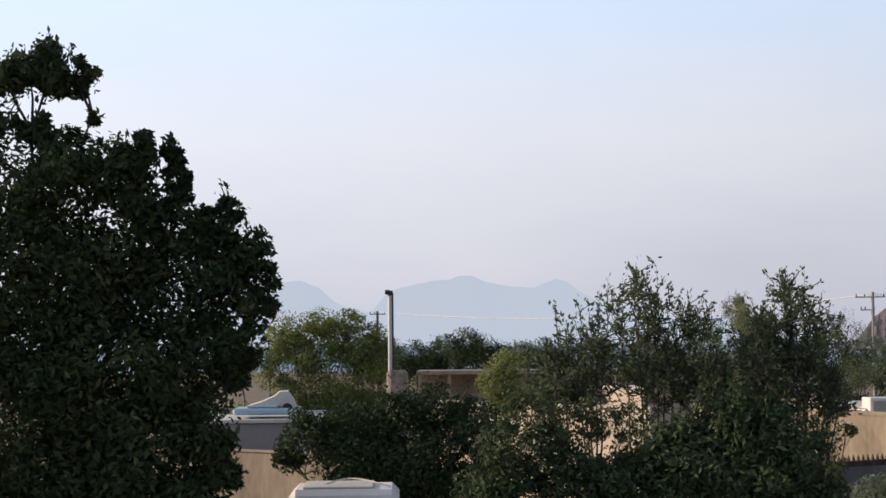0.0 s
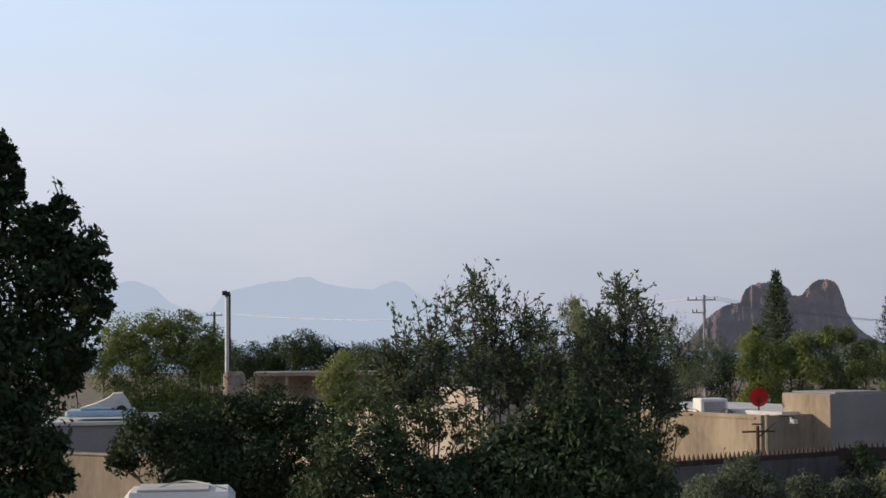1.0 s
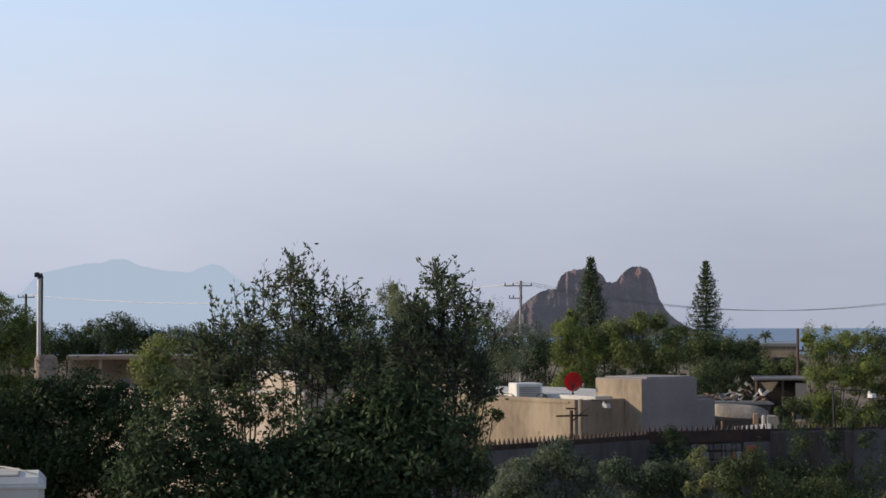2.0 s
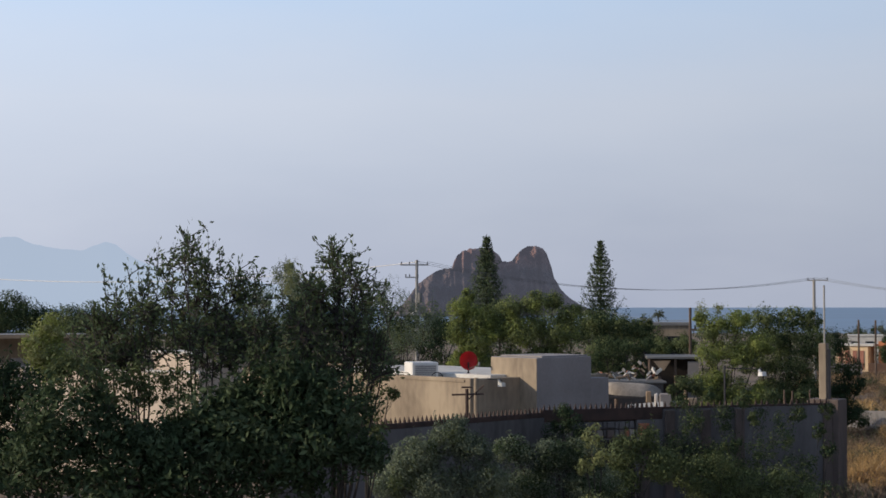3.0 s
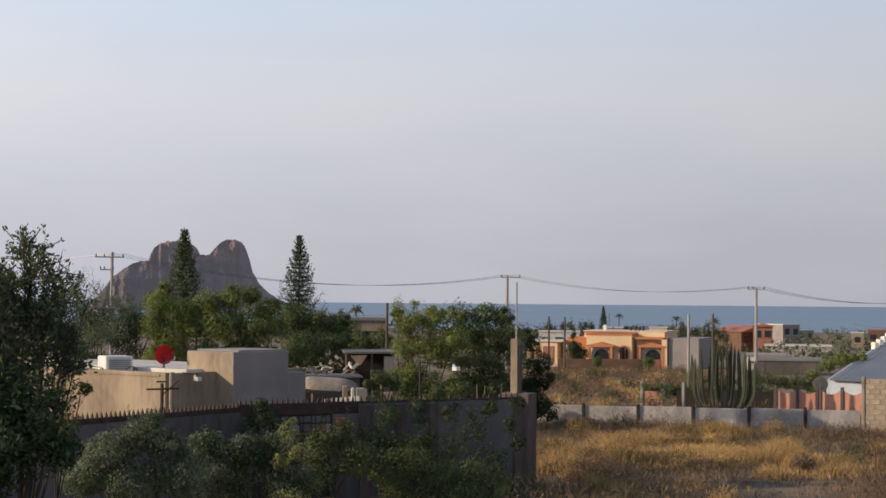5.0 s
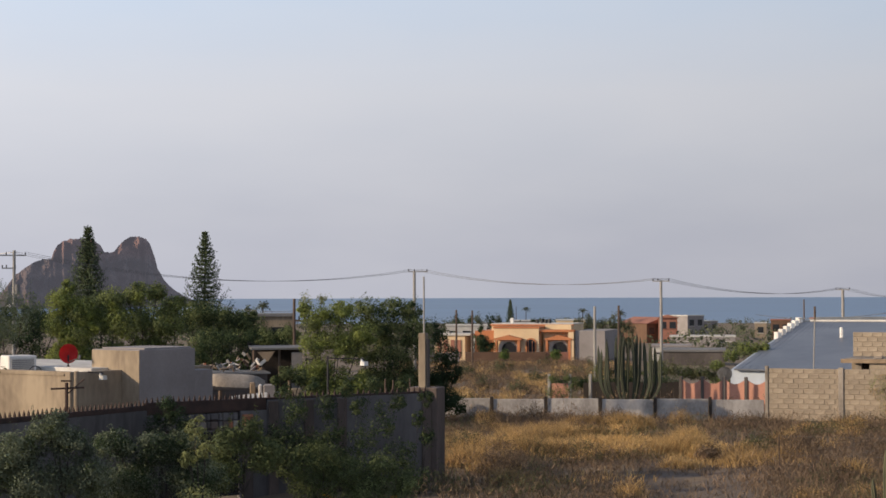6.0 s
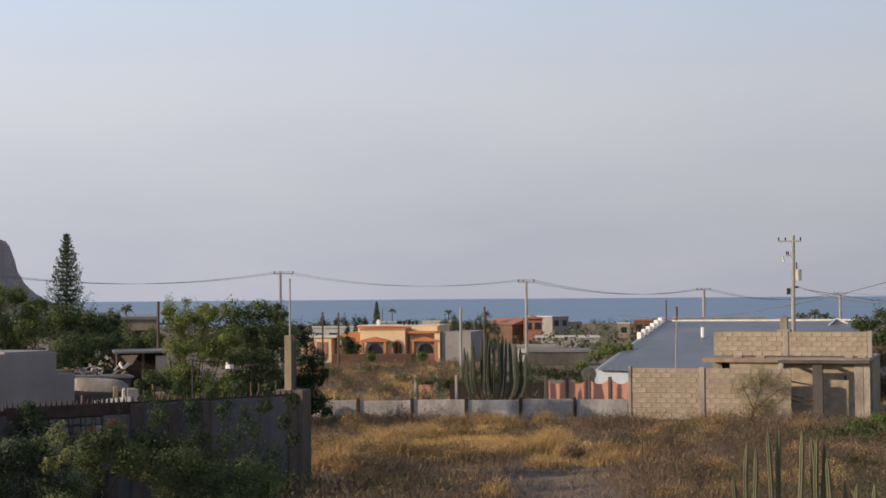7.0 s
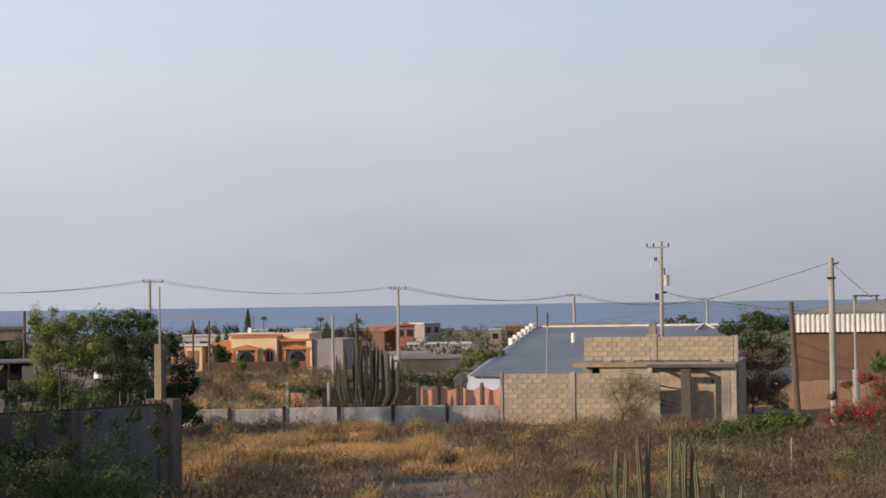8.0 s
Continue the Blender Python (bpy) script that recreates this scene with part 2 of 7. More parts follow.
# ---- building helpers ----
def spot(b, d, z=0.0):
    """The place at a bearing (degrees right of +y) and a distance from the terrace."""
    return Vector((d * math.sin(radians(b)), d * math.cos(radians(b)), z))


def height(el, d):
    return EYE + d * math.tan(radians(el))


LAND_R = (0, 68, 155, 300, 400, 760, 900, 1500, 5000)
LAND_Z = (0, 0, -1.6, -4.0, -5.5, -8.8, -11, -20, -60)


def land(x, y):
    r = np.hypot(x, y)
    z = np.interp(r, LAND_R, LAND_Z)
    near = np.clip((r - 6) / 30, 0, 1) * np.clip((400 - r) / 300, 0, 1)
    return z + near * (0.10 * np.sin(x * 0.42 + y * 0.13) * np.cos(y * 0.31) + 0.06 * np.sin(x * 1.1 - y * 0.7))


def ground_at(b, d):
    p = spot(b, d)
    return spot(b, d, float(land(p.x, p.y)))


def mesh_of(name, verts, faces, mat, smooth=False):
    me = bpy.data.meshes.new(name)
    me.from_pydata([tuple(v) for v in verts], [], faces)
    me.materials.append(mat)
    if smooth:
        me.polygons.foreach_set("use_smooth", [True] * len(me.polygons))
    me.update()
    return me


def thing(name, m, label, category, group="", kind=""):
    """An empty at a thing's base, which carries its parts."""
    ob = new(name)
    ob.empty_display_size = 0.2
    ob.matrix_world = m
    return tagged(ob, label, category, group, kind)


def part(name, bm, material, parent, label="", smooth=False):
    me = bpy.data.meshes.new(name)
    bm.to_mesh(me)
    bm.free()
    me.materials.append(material)
    if smooth:
        me.polygons.foreach_set("use_smooth", [True] * len(me.polygons))
    ob = new(name, me)
    ob.parent = parent
    return tagged(ob, label)


def share(name, me, parent, m):
    """A piece that shares its mesh with the pieces like it."""
    ob = new(name, me)
    ob.parent = parent
    ob.matrix_basis = m
    return ob


def block(bm, x0, x1, y0, y1, z0, z1, bevel=0.0):
    res = bmesh.ops.create_cube(bm, size=1.0)
    vs = res["verts"]
    for v in vs:
        v.co = Vector((x0 + (v.co.x + 0.5) * (x1 - x0), y0 + (v.co.y + 0.5) * (y1 - y0), z0 + (v.co.z + 0.5) * (z1 - z0)))
    if bevel:
        bmesh.ops.bevel(bm, geom=list({e for v in vs for e in v.link_edges}), offset=bevel, segments=1, affect="EDGES")
    return bm


def slab(x0, x1, y0, y1, z0, z1, bevel=0.0):
    return block(bmesh.new(), x0, x1, y0, y1, z0, z1, bevel)


def rod(bm, a, b, ra, rb=None, n=8):
    """A tapered round bar from a to b."""
    a, b = Vector(a), Vector(b)
    rb = ra if rb is None else rb
    q = (b - a).to_track_quat("Z", "Y").to_matrix()
    rings = []
    for p, r in ((a, ra), (b, rb)):
        rings.append([bm.verts.new(p + q @ Vector((r * math.cos(k * math.tau / n), r * math.sin(k * math.tau / n), 0))) for k in range(n)])
    for k in range(n):
        bm.faces.new((rings[0][k], rings[0][(k + 1) % n], rings[1][(k + 1) % n], rings[1][k]))
    bm.faces.new(rings[0][::-1])
    bm.faces.new(rings[1])
    return bm


def bar(a, b, ra, rb=None, n=8):
    return rod(bmesh.new(), a, b, ra, rb, n)


def extrude_poly(pts, y0, y1):
    """A plate: an outline in x and z, from y0 to y1."""
    bm = bmesh.new()
    front = [bm.verts.new((x, y0, z)) for x, z in pts]
    back = [bm.verts.new((x, y1, z)) for x, z in pts]
    bm.faces.new(front)
    bm.faces.new(back[::-1])
    n = len(pts)
    for k in range(n):
        bm.faces.new((front[k], back[k], back[(k + 1) % n], front[(k + 1) % n]))
    bmesh.ops.recalc_face_normals(bm, faces=bm.faces[:])
    return bm


def tubes(name, segs, mat, parent, n=5, label=""):
    """Many tapered tubes in one mesh: limbs and twigs. segs: (a, b, ra, rb)."""
    verts, faces = [], []
    for a, b, ra, rb in segs:
        a, b = Vector(a), Vector(b)
        if (b - a).length < 1e-4:
            continue
        q = (b - a).to_track_quat("Z", "Y").to_matrix()
        o = len(verts)
        for p, r in ((a, ra), (b, rb)):
            for k in range(n):
                verts.append(p + q @ Vector((r * math.cos(k * math.tau / n), r * math.sin(k * math.tau / n), 0)))
        for k in range(n):
            faces.append((o + k, o + (k + 1) % n, o + n + (k + 1) % n, o + n + k))
    ob = new(name, mesh_of(name, verts, faces, mat, True))
    ob.parent = parent
    return tagged(ob, label)


def leaf_mesh(name, centres, sizes, mat, rng, slim=0.42, droop=0.0, out=None, along=None):
    """Small folded leaves, four corners each, turned every way, or facing out of the crown, or growing along a twig."""
    n = len(centres)
    d = rng.normal(size=(n, 3))
    d[:, 2] -= droop
    d /= np.linalg.norm(d, axis=1)[:, None]
    s = np.cross(d, rng.normal(size=(n, 3)))
    s /= np.linalg.norm(s, axis=1)[:, None]
    u = np.cross(d, s)
    if out is not None:
        u = out + rng.normal(size=(n, 3)) * 0.55
        u /= np.linalg.norm(u, axis=1)[:, None] + 1e-9
        d = np.cross(u, rng.normal(size=(n, 3)))
        d /= np.linalg.norm(d, axis=1)[:, None] + 1e-9
        s = np.cross(u, d)
    if along is not None:
        d = along + rng.normal(size=(n, 3)) * 0.55
        d /= np.linalg.norm(d, axis=1)[:, None] + 1e-9
        s = np.cross(d, rng.normal(size=(n, 3)))
        s /= np.linalg.norm(s, axis=1)[:, None] + 1e-9
        u = np.cross(d, s)
    L = sizes[:, None]
    v = np.empty((n, 4, 3))
    v[:, 0] = centres - d * L * 0.5
    v[:, 1] = centres + s * L * slim * 0.5 + u * L * 0.08
    v[:, 2] = centres + d * L * 0.5
    v[:, 3] = centres - s * L * slim * 0.5 + u * L * 0.08
    base = np.arange(n)[:, None] * 4
    tri = np.concatenate([base + [0, 1, 2], base + [0, 2, 3]], axis=1).reshape(-1)
    me = bpy.data.meshes.new(name)
    me.vertices.add(n * 4)
    me.vertices.foreach_set("co", v.reshape(-1))
    me.loops.add(n * 6)
    me.loops.foreach_set("vertex_index", tri.astype(np.int32))
    me.polygons.add(n * 2)
    me.polygons.foreach_set("loop_start", np.arange(0, n * 6, 3, dtype=np.int32))
    me.materials.append(mat)
    me.update(calc_edges=True)
    me.validate()
    return me


def in_ball(rng, n, hollow=0.0):
    d = rng.normal(size=(n, 3))
    d /= np.linalg.norm(d, axis=1)[:, None]
    return d * (hollow + (1 - hollow) * rng.random(n) ** 0.45)[:, None]


def tree(name, label, category, b, d, blobs, leaves, size, mat, seed, clumps=40, trunk=0.12, spread=0.16, group="", second=None, shoots=0, slim=0.42, fill=0.45, skirt=None, thin=None):
    """A tree or shrub at a bearing and distance. blobs: (bearing, elevation, radius, depth, squash) of the lobes of its crown;
    each lobe holds clumps of leaves on twigs, so that the outline is uneven and open."""
    rng = np.random.default_rng(seed)
    if d >= 60:
        size, leaves, fill, shoots = size * 0.80, int(leaves * 1.2), 0.5, shoots + 60
    base = ground_at(b, d)
    ob = thing(name, Matrix.Translation(base), label, category, group)
    segs, cs, wts = [], [], []
    fork = Vector((0, 0, 0))
    lows = []
    for bb, el, r, dd, sq in blobs:
        c = spot(bb, d + dd, height(el, d + dd)) - base
        lows.append((c, r, sq))
    if d >= 60 if skirt is None else skirt:  # foliage down to the ground
        for c, r, sq in list(lows):
            if c.z - r * sq > 0.7:
                lows.append((Vector((c.x * 0.97, c.y, (c.z - r * sq) * 0.5)), max(r * 0.95, 0.5), min(1.0, (c.z - r * sq) * 0.62 / max(r * 0.95, 0.5))))
        leaves = int(leaves * 1.25)
    h = min(c.z for c, r, s in lows)
    fork = Vector((0, 0, max(0.3, min(h * 0.6, 2.2))))
    lean = Vector((rng.normal() * 0.06, rng.normal() * 0.06, 0))
    segs.append(((0, 0, -0.15), fork * 0.5 + lean, trunk * 1.15, trunk))
    segs.append((fork * 0.5 + lean, fork, trunk, trunk * 0.85))
    total = sum(r ** 2 for c, r, s in lows)
    for c, r, sq in lows:
        root = fork
        lower = [q for q, _, _ in lows if q.z < c.z - 0.25 and (q - c).length < 2.2]
        if d < 20 and lower:  # a high lobe grows out of the one below it
            root = min(lower, key=lambda q: (q - c).length)
        elif math.hypot(c.x, c.y) > 1.6:  # a stem of its own for a lobe that stands apart
            root = Vector((c.x * 0.93, c.y * 0.93, fork.z * 0.7))
            segs.append(((c.x * 0.88, c.y * 0.88, -0.2), root, trunk * 0.55, trunk * 0.45))
        mid = root.lerp(c, 0.55) + Vector(rng.normal(size=3) * 0.08 * r)
        mid.z = max(mid.z, 0.25)
        lt = trunk * min(0.6, (0.7 if d < 20 else 1.1) / math.sqrt(len(lows)))
        segs.append((root, mid, lt, lt * 0.7))
        segs.append((mid, c, lt * 0.7, lt * 0.3))
        k = max(8, int(clumps * r ** 2 / total))
        pts = in_ball(rng, k, 0.25) * [r, r, r * sq] * 0.92
        for p in pts:
            q = c + Vector(p)
            if q.z < 0.08:
                q.z = 0.08 + abs(rng.normal()) * 0.15
            j = mid.lerp(c, 0.4 + 0.6 * rng.random())
            segs.append((j, q, trunk * 0.10, trunk * 0.035))
            cs.append(q)
            wts.append(r * spread * (0.7 + 0.6 * rng.random()))
    tips = []
    for _ in range(shoots):
        i = rng.integers(len(cs))
        c, r, sq = lows[int(rng.integers(len(lows)))]
        if cs[i].z < c.z:
            continue
        e = cs[i] + Vector((rng.normal() * 0.16, rng.normal() * 0.16, 0.16 + 0.36 * rng.random())) * min(1.5 if d >= 60 else 0.8, wts[i] / 0.12)
        segs.append((cs[i], e, trunk * 0.05, trunk * 0.03))
        for s in np.linspace(0.15, 1, 14):
            tips.append(np.array(cs[i].lerp(e, s)) + rng.normal(size=3) * size * 0.5)
    tubes("trunk", segs, BARK, ob, 5 if d < 60 else 3)
    cs, wts = np.array(cs), np.array(wts)
    pick = rng.integers(0, len(cs), leaves)
    # leaves sit thick at the outside of each clump
    pos = cs[pick] + in_ball(rng, leaves, 0.2) * (wts[pick] * 1.5)[:, None] * [1, 1, 0.75]
    # and looser ones fill the lobes
    loose = rng.random(leaves) < fill
    which = rng.choice(len(lows), leaves, p=np.array([r ** 2 for c, r, q in lows]) / total)
    lc, lr = np.array([tuple(c) for c, r, q in lows]), np.array([(r, r, r * q) for c, r, q in lows])
    pos[loose] = (lc[which] + in_ball(rng, leaves, 0.0) * lr[which] * 1.02)[loose]
    if tips:
        pos = np.concatenate([pos, np.array(tips)])
    if thin:  # the top is open, with sky between the twigs
        keep = (pos[:, 2] < thin[0]) | (rng.random(len(pos)) > thin[1])
        keep[leaves:] = True
        pos, pick, leaves = pos[keep], pick[keep[:leaves]], int(keep[:leaves].sum())
    pos[:, 2] = np.maximum(pos[:, 2], 0.03)
    sz = size * (0.6 + 0.8 * rng.random(len(pos)))
    # each leaf faces out of its lobe and its clump
    near, out = np.full(len(pos), 1e9), np.zeros((len(pos), 3))
    for c, r in zip(lc, lr):
        off = (pos - c) / r
        far = np.linalg.norm(off, axis=1)
        hit = far < near
        near[hit], out[hit] = far[hit], off[hit]
    out[:leaves] += 0.5 * (pos[:leaves] - cs[pick]) / (wts[pick] * 1.5)[:, None] * (np.linalg.norm(pos[:leaves] - cs[pick], axis=1) < wts[pick] * 1.6)[:, None]
    if d < 30:  # near leaves hang every way
        out *= 0.45
    if second:
        other = (rng.random(len(cs)) < second[1])[pick]
        other = np.concatenate([other, np.zeros(len(pos) - leaves, bool)])
        c2 = new("crown", leaf_mesh("crown", pos[other], sz[other], second[0], rng, slim, 0.0, out[other]))
        c2.parent = ob
        pos, sz, out = pos[~other], sz[~other], out[~other]
    cr = new("crown", leaf_mesh("crown", pos, sz, mat, rng, slim, 0.0, out))
    cr.parent = ob
    return ob


def fan_shrub(name, label, b, d, stems, crown, inner, low, size, mat, second, seed, twigs=13):
    """A tall airy shrub: limbs that fan up from a few stems to the tips of its crown (bearing, elevation), each with short
    twigs that carry leaves along them; inner tips fill the crown below its skyline down to the elevation low."""
    rng = np.random.default_rng(seed)
    base = ground_at(b, d)
    ob = thing(name, Matrix.Translation(base), label, "tree")
    bs, es = [c[0] for c in sorted(crown)], [c[1] for c in sorted(crown)]
    tips = [(bb, el, 1.0) for bb, el in crown]
    for _ in range(inner):
        bb = rng.uniform(bs[0] + 0.2, bs[-1] - 0.2)
        top = np.interp(bb, bs, es) - 0.25
        tips.append((bb, low + (top - low) * rng.random() ** 1.25, 1.25))
    segs, pos, way = [], [], []
    feet = []
    for sb in stems:
        foot = spot(sb, d) - base
        foot.z = 0
        knee = foot + Vector((rng.normal() * 0.05, rng.normal() * 0.05, 1.55))
        segs += [(foot - Vector((0, 0, 0.15)), foot.lerp(knee, 0.5), 0.055, 0.048), (foot.lerp(knee, 0.5), knee, 0.048, 0.042)]
        feet.append(knee)
    limbs = []
    for bb, el, lush in tips:
        dd = d + rng.normal() * 0.45
        tip = spot(bb, dd, height(el, dd)) - base
        root, thick = min(feet, key=lambda f: abs(f.x - tip.x) + 0.3 * rng.random()), 0.026
        if lush > 1:  # a side branch leaves the limb that passes nearest below
            low_points = [p for limb in limbs for p in limb[2:8] if p.z < tip.z - 0.12] or feet
            root, thick = min(low_points, key=lambda p: (p - tip).length + 0.15 * rng.random()), 0.013
        ctrl = root.lerp(tip, 0.5) + Vector((0.10 * (tip.x - root.x), 0, -0.06 * (tip.z - root.z))) + Vector(rng.normal(size=3)) * 0.06
        line = [root * (1 - s) ** 2 + ctrl * 2 * s * (1 - s) + tip * s * s + Vector(rng.normal(size=3) * 0.016) for s in np.linspace(0, 1, 10)]
        if lush == 1.0:
            limbs.append(line)
        for k in range(9):
            segs.append((line[k], line[k + 1], thick * (1 - k / 9.6), thick * (1 - (k + 1) / 9.6)))
        for _ in range(int(twigs * lush * 1.5)):
            s = 0.36 + 0.64 * rng.random() ** 0.75
            k = min(8, int(s * 9))
            p = line[k].lerp(line[k + 1], s * 9 - k)
            t = (line[k + 1] - line[k]).normalized()
            v = (t * 0.6 + Vector(rng.normal(size=3)) * 0.85 + Vector((0, 0, 0.2))).normalized()
            long = (0.12 + 0.30 * rng.random()) * (1.25 - 0.6 * s)
            q = p + v * long
            segs.append((p, q, 0.0065, 0.004))
            for u in np.linspace(0.55, 1.05, int(3 + long * 9)):
                pos.append(p.lerp(q, u) + Vector(rng.normal(size=3)) * 0.022)
                way.append(v)
        t = (line[9] - line[8]).normalized()
        for u in np.linspace(0, 1.1, 12):
            pos.append(line[8].lerp(line[9], u) + Vector(rng.normal(size=3)) * 0.03)
            way.append(t)
    tubes("trunk", segs, BARK, ob)
    pos, way = np.array(pos), np.array(way)
    sz = size * (0.6 + 0.8 * rng.random(len(pos)))
    other = rng.random(len(pos)) < second[1]
    for mt, sel in ((mat, ~other), (second[0], other)):
        cr = new("crown", leaf_mesh("crown", pos[sel], sz[sel], mt, rng, 0.46, 0.0, None, way[sel]))
        cr.parent = ob
    return ob


# ---- ground, sea, distance ----
def build_ground():
    radii = np.concatenate([np.linspace(0, 120, 90), np.geomspace(124, 4900, 70)])
    angs = np.radians(np.linspace(0, 360, 241)[:-1])
    verts, faces = [], []
    for r in radii:
        x, y = r * np.sin(angs), r * np.cos(angs)
        verts += list(zip(x, y, land(x, y)))
    n = len(angs)
    for i in range(len(radii) - 1):
        for k in range(n):
            a, b = i * n + k, i * n + (k + 1) % n
            faces.append((a, b, b + n, a + n))
    ob = new("ground", mesh_of("ground", verts, faces, SOIL, True))
    tagged(ob, "dry brown earth sloping gently down to the sea", "ground", "", "structure")


def build_sea():
    angs = np.radians(np.linspace(-60, 60, 97))
    verts = [(r * math.sin(a), r * math.cos(a), -9.2) for r in (600, 1200, 2500, 4920) for a in angs]
    n = len(angs)
    faces = [(i * n + k, i * n + k + 1, (i + 1) * n + k + 1, (i + 1) * n + k) for i in range(3) for k in range(n - 1)]
    tagged(new("water", mesh_of("water", verts, faces, SEA)), "calm blue sea under a hazy horizon", "sea", "", "structure")


def ridge(name, label, d, outline, mat, depth, seed, rough):
    """A far range: a skyline given by a few heights over bearings, falling away in front in gullies."""
    rng = np.random.default_rng(seed)
    bs = np.linspace(outline[0][0], outline[-1][0], 260)
    top = np.interp(bs, [o[0] for o in outline], [o[1] for o in outline])
    verts, faces = [], []
    rows = 14
    for j in range(rows):
        f = j / (rows - 1)
        for i, b in enumerate(bs):
            dd = d - depth * f
            crest = height(top[i], d)
            nz = noise.fractal((b * 3.2, f * 2.0, seed), 0.75, 2.2, 7) * rough
            z = -12 + (crest + 12) * (1 - f) ** 1.1 + nz * (0.35 + 2.2 * f * (1 - f))
            verts.append(spot(b, dd + nz * 2 * f, z))
    n = len(bs)
    faces = [(j * n + i, j * n + i + 1, (j + 1) * n + i + 1, (j + 1) * n + i) for j in range(rows - 1) for i in range(n - 1)]
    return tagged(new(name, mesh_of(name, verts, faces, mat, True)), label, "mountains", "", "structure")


def butte():
    """A rocky hill with two blunt heads over a long slope: cliffs cut by gullies, ledges and a scree apron."""
    d = 1800.0
    n_u, n_v = 320, 80
    skyline = [(-5.6, -0.6), (-4.9, 0.0), (-4.6, 0.40), (-4.45, 0.62), (-4.15, 0.86), (-3.75, 1.12), (-3.45, 1.20), (-3.24, 1.20), (-3.17, 1.42), (-3.06, 1.64), (-2.9, 1.78), (-2.6, 1.88), (-2.0, 1.90),
               (-1.78, 1.80), (-1.6, 1.66), (-1.5, 1.44), (-1.3, 1.42), (-1.15, 1.46), (-1.0, 1.66), (-0.82, 1.85), (-0.6, 1.96), (-0.3, 1.97), (-0.08, 1.88), (0.03, 1.72), (0.12, 1.50), (0.22, 1.20), (0.30, 0.86), (0.45, 0.62), (0.58, 0.40), (0.9, 0.12), (1.3, -0.12), (2.2, -0.5)]
    bs, es = [k[0] for k in skyline], [k[1] for k in skyline]
    verts = []
    for j in range(n_v):
        f = j / (n_v - 1)
        for i in range(n_u):
            b = -5.6 + 7.8 * i / (n_u - 1)
            top = height(np.interp(b, bs, es) + 0.03 * noise.noise((b * 9.0, 0.0, 3.0)) + 0.02 * noise.noise((b * 23.0, 0.0, 5.0)), d)
            drop = min(1.0, f * 1.12)
            z = -12 + (top + 12) * (1 - drop ** 1.7)
            nz = noise.fractal((b * 3.1, z * 0.055, 4.0), 0.7, 2.2, 8)
            gully = abs(noise.noise((b * 4.6, z * 0.012, 1.0)))
            ledge = 9 * math.sin(z * 0.33 + 2.0 * nz) * min(1.0, f * 6)
            across = 42 * (b + 4.0)
            dd = d + across - 120 * f - (34 * nz - 46 * gully) * min(1.0, f * 8) - ledge * 0.5
            z = EYE + (z - EYE) * (d + across) / d
            verts.append(spot(b + 0.03 * nz * min(1.0, f * 8), dd, z - 3.2 * f))
    faces = [(j * n_u + i, j * n_u + i + 1, (j + 1) * n_u + i + 1, (j + 1) * n_u + i) for j in range(n_v - 1) for i in range(n_u - 1)]
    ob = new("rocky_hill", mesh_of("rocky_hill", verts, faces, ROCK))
    tagged(ob, "reddish-brown rocky hill with two blunt heads by the sea", "hill", "", "structure")


build_ground()
build_sea()
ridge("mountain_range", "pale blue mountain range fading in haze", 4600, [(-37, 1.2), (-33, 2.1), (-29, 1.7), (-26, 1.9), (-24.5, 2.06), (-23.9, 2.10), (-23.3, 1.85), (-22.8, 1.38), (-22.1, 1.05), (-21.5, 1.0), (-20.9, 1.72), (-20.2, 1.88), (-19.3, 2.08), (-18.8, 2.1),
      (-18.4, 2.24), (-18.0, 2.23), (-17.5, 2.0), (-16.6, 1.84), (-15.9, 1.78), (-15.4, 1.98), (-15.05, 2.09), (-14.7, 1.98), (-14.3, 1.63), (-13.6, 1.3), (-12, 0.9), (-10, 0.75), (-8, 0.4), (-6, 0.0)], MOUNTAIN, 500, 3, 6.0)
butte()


# ---- walls near the terrace ----
def frame_at(b, d, turn=0.0, z=None):
    """A frame on the ground: x to the right across the view at bearing b, y away, turned further to the left by turn degrees."""
    p = ground_at(b, d)
    if z is not None:
        p.z = z
    return Matrix.Translation(p) @ Matrix.Rotation(radians(turn - b), 4, "Z")


def wall_frame(p, q):
    """A frame whose x runs from p to q along the ground; returns it with the length."""
    v = q - p
    return Matrix.Translation((p.x, p.y, 0)) @ Matrix.Rotation(math.atan2(v.y, v.x), 4, "Z"), math.hypot(v.x, v.y)


def spike_mesh():
    bm = bmesh.new()
    rod(bm, (0, 0, 0), (0, 0, 0.03), 0.034, 0.034, 4)
    rod(bm, (0, 0, 0.03), (0, 0, 0.135), 0.034, 0.003, 4)
    me = bpy.data.meshes.new("spike")
    bm.to_mesh(me)
    bm.free()
    me.materials.append(RUST)
    return me


SPIKE = spike_mesh()


def spiked_wall(name, p, q, z, step, label, rail=0.12, gap=None):
    m, length = wall_frame(p, q)
    w = thing(name, m, label, "wall", "", "structure")
    if gap is None:
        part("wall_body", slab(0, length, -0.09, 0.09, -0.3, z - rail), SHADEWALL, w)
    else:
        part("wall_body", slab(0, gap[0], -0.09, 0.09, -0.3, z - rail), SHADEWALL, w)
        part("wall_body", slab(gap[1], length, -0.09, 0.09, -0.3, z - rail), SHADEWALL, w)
    part("rail", slab(0, length, -0.06, 0.06, z - rail, z, 0.01), RUST, w, "rusty dark iron rail")
    x = step * 0.5
    while x < length:
        share("spike", SPIKE, w, pose(x, 0, z, 0, 0, 45))
        x += step
    return w


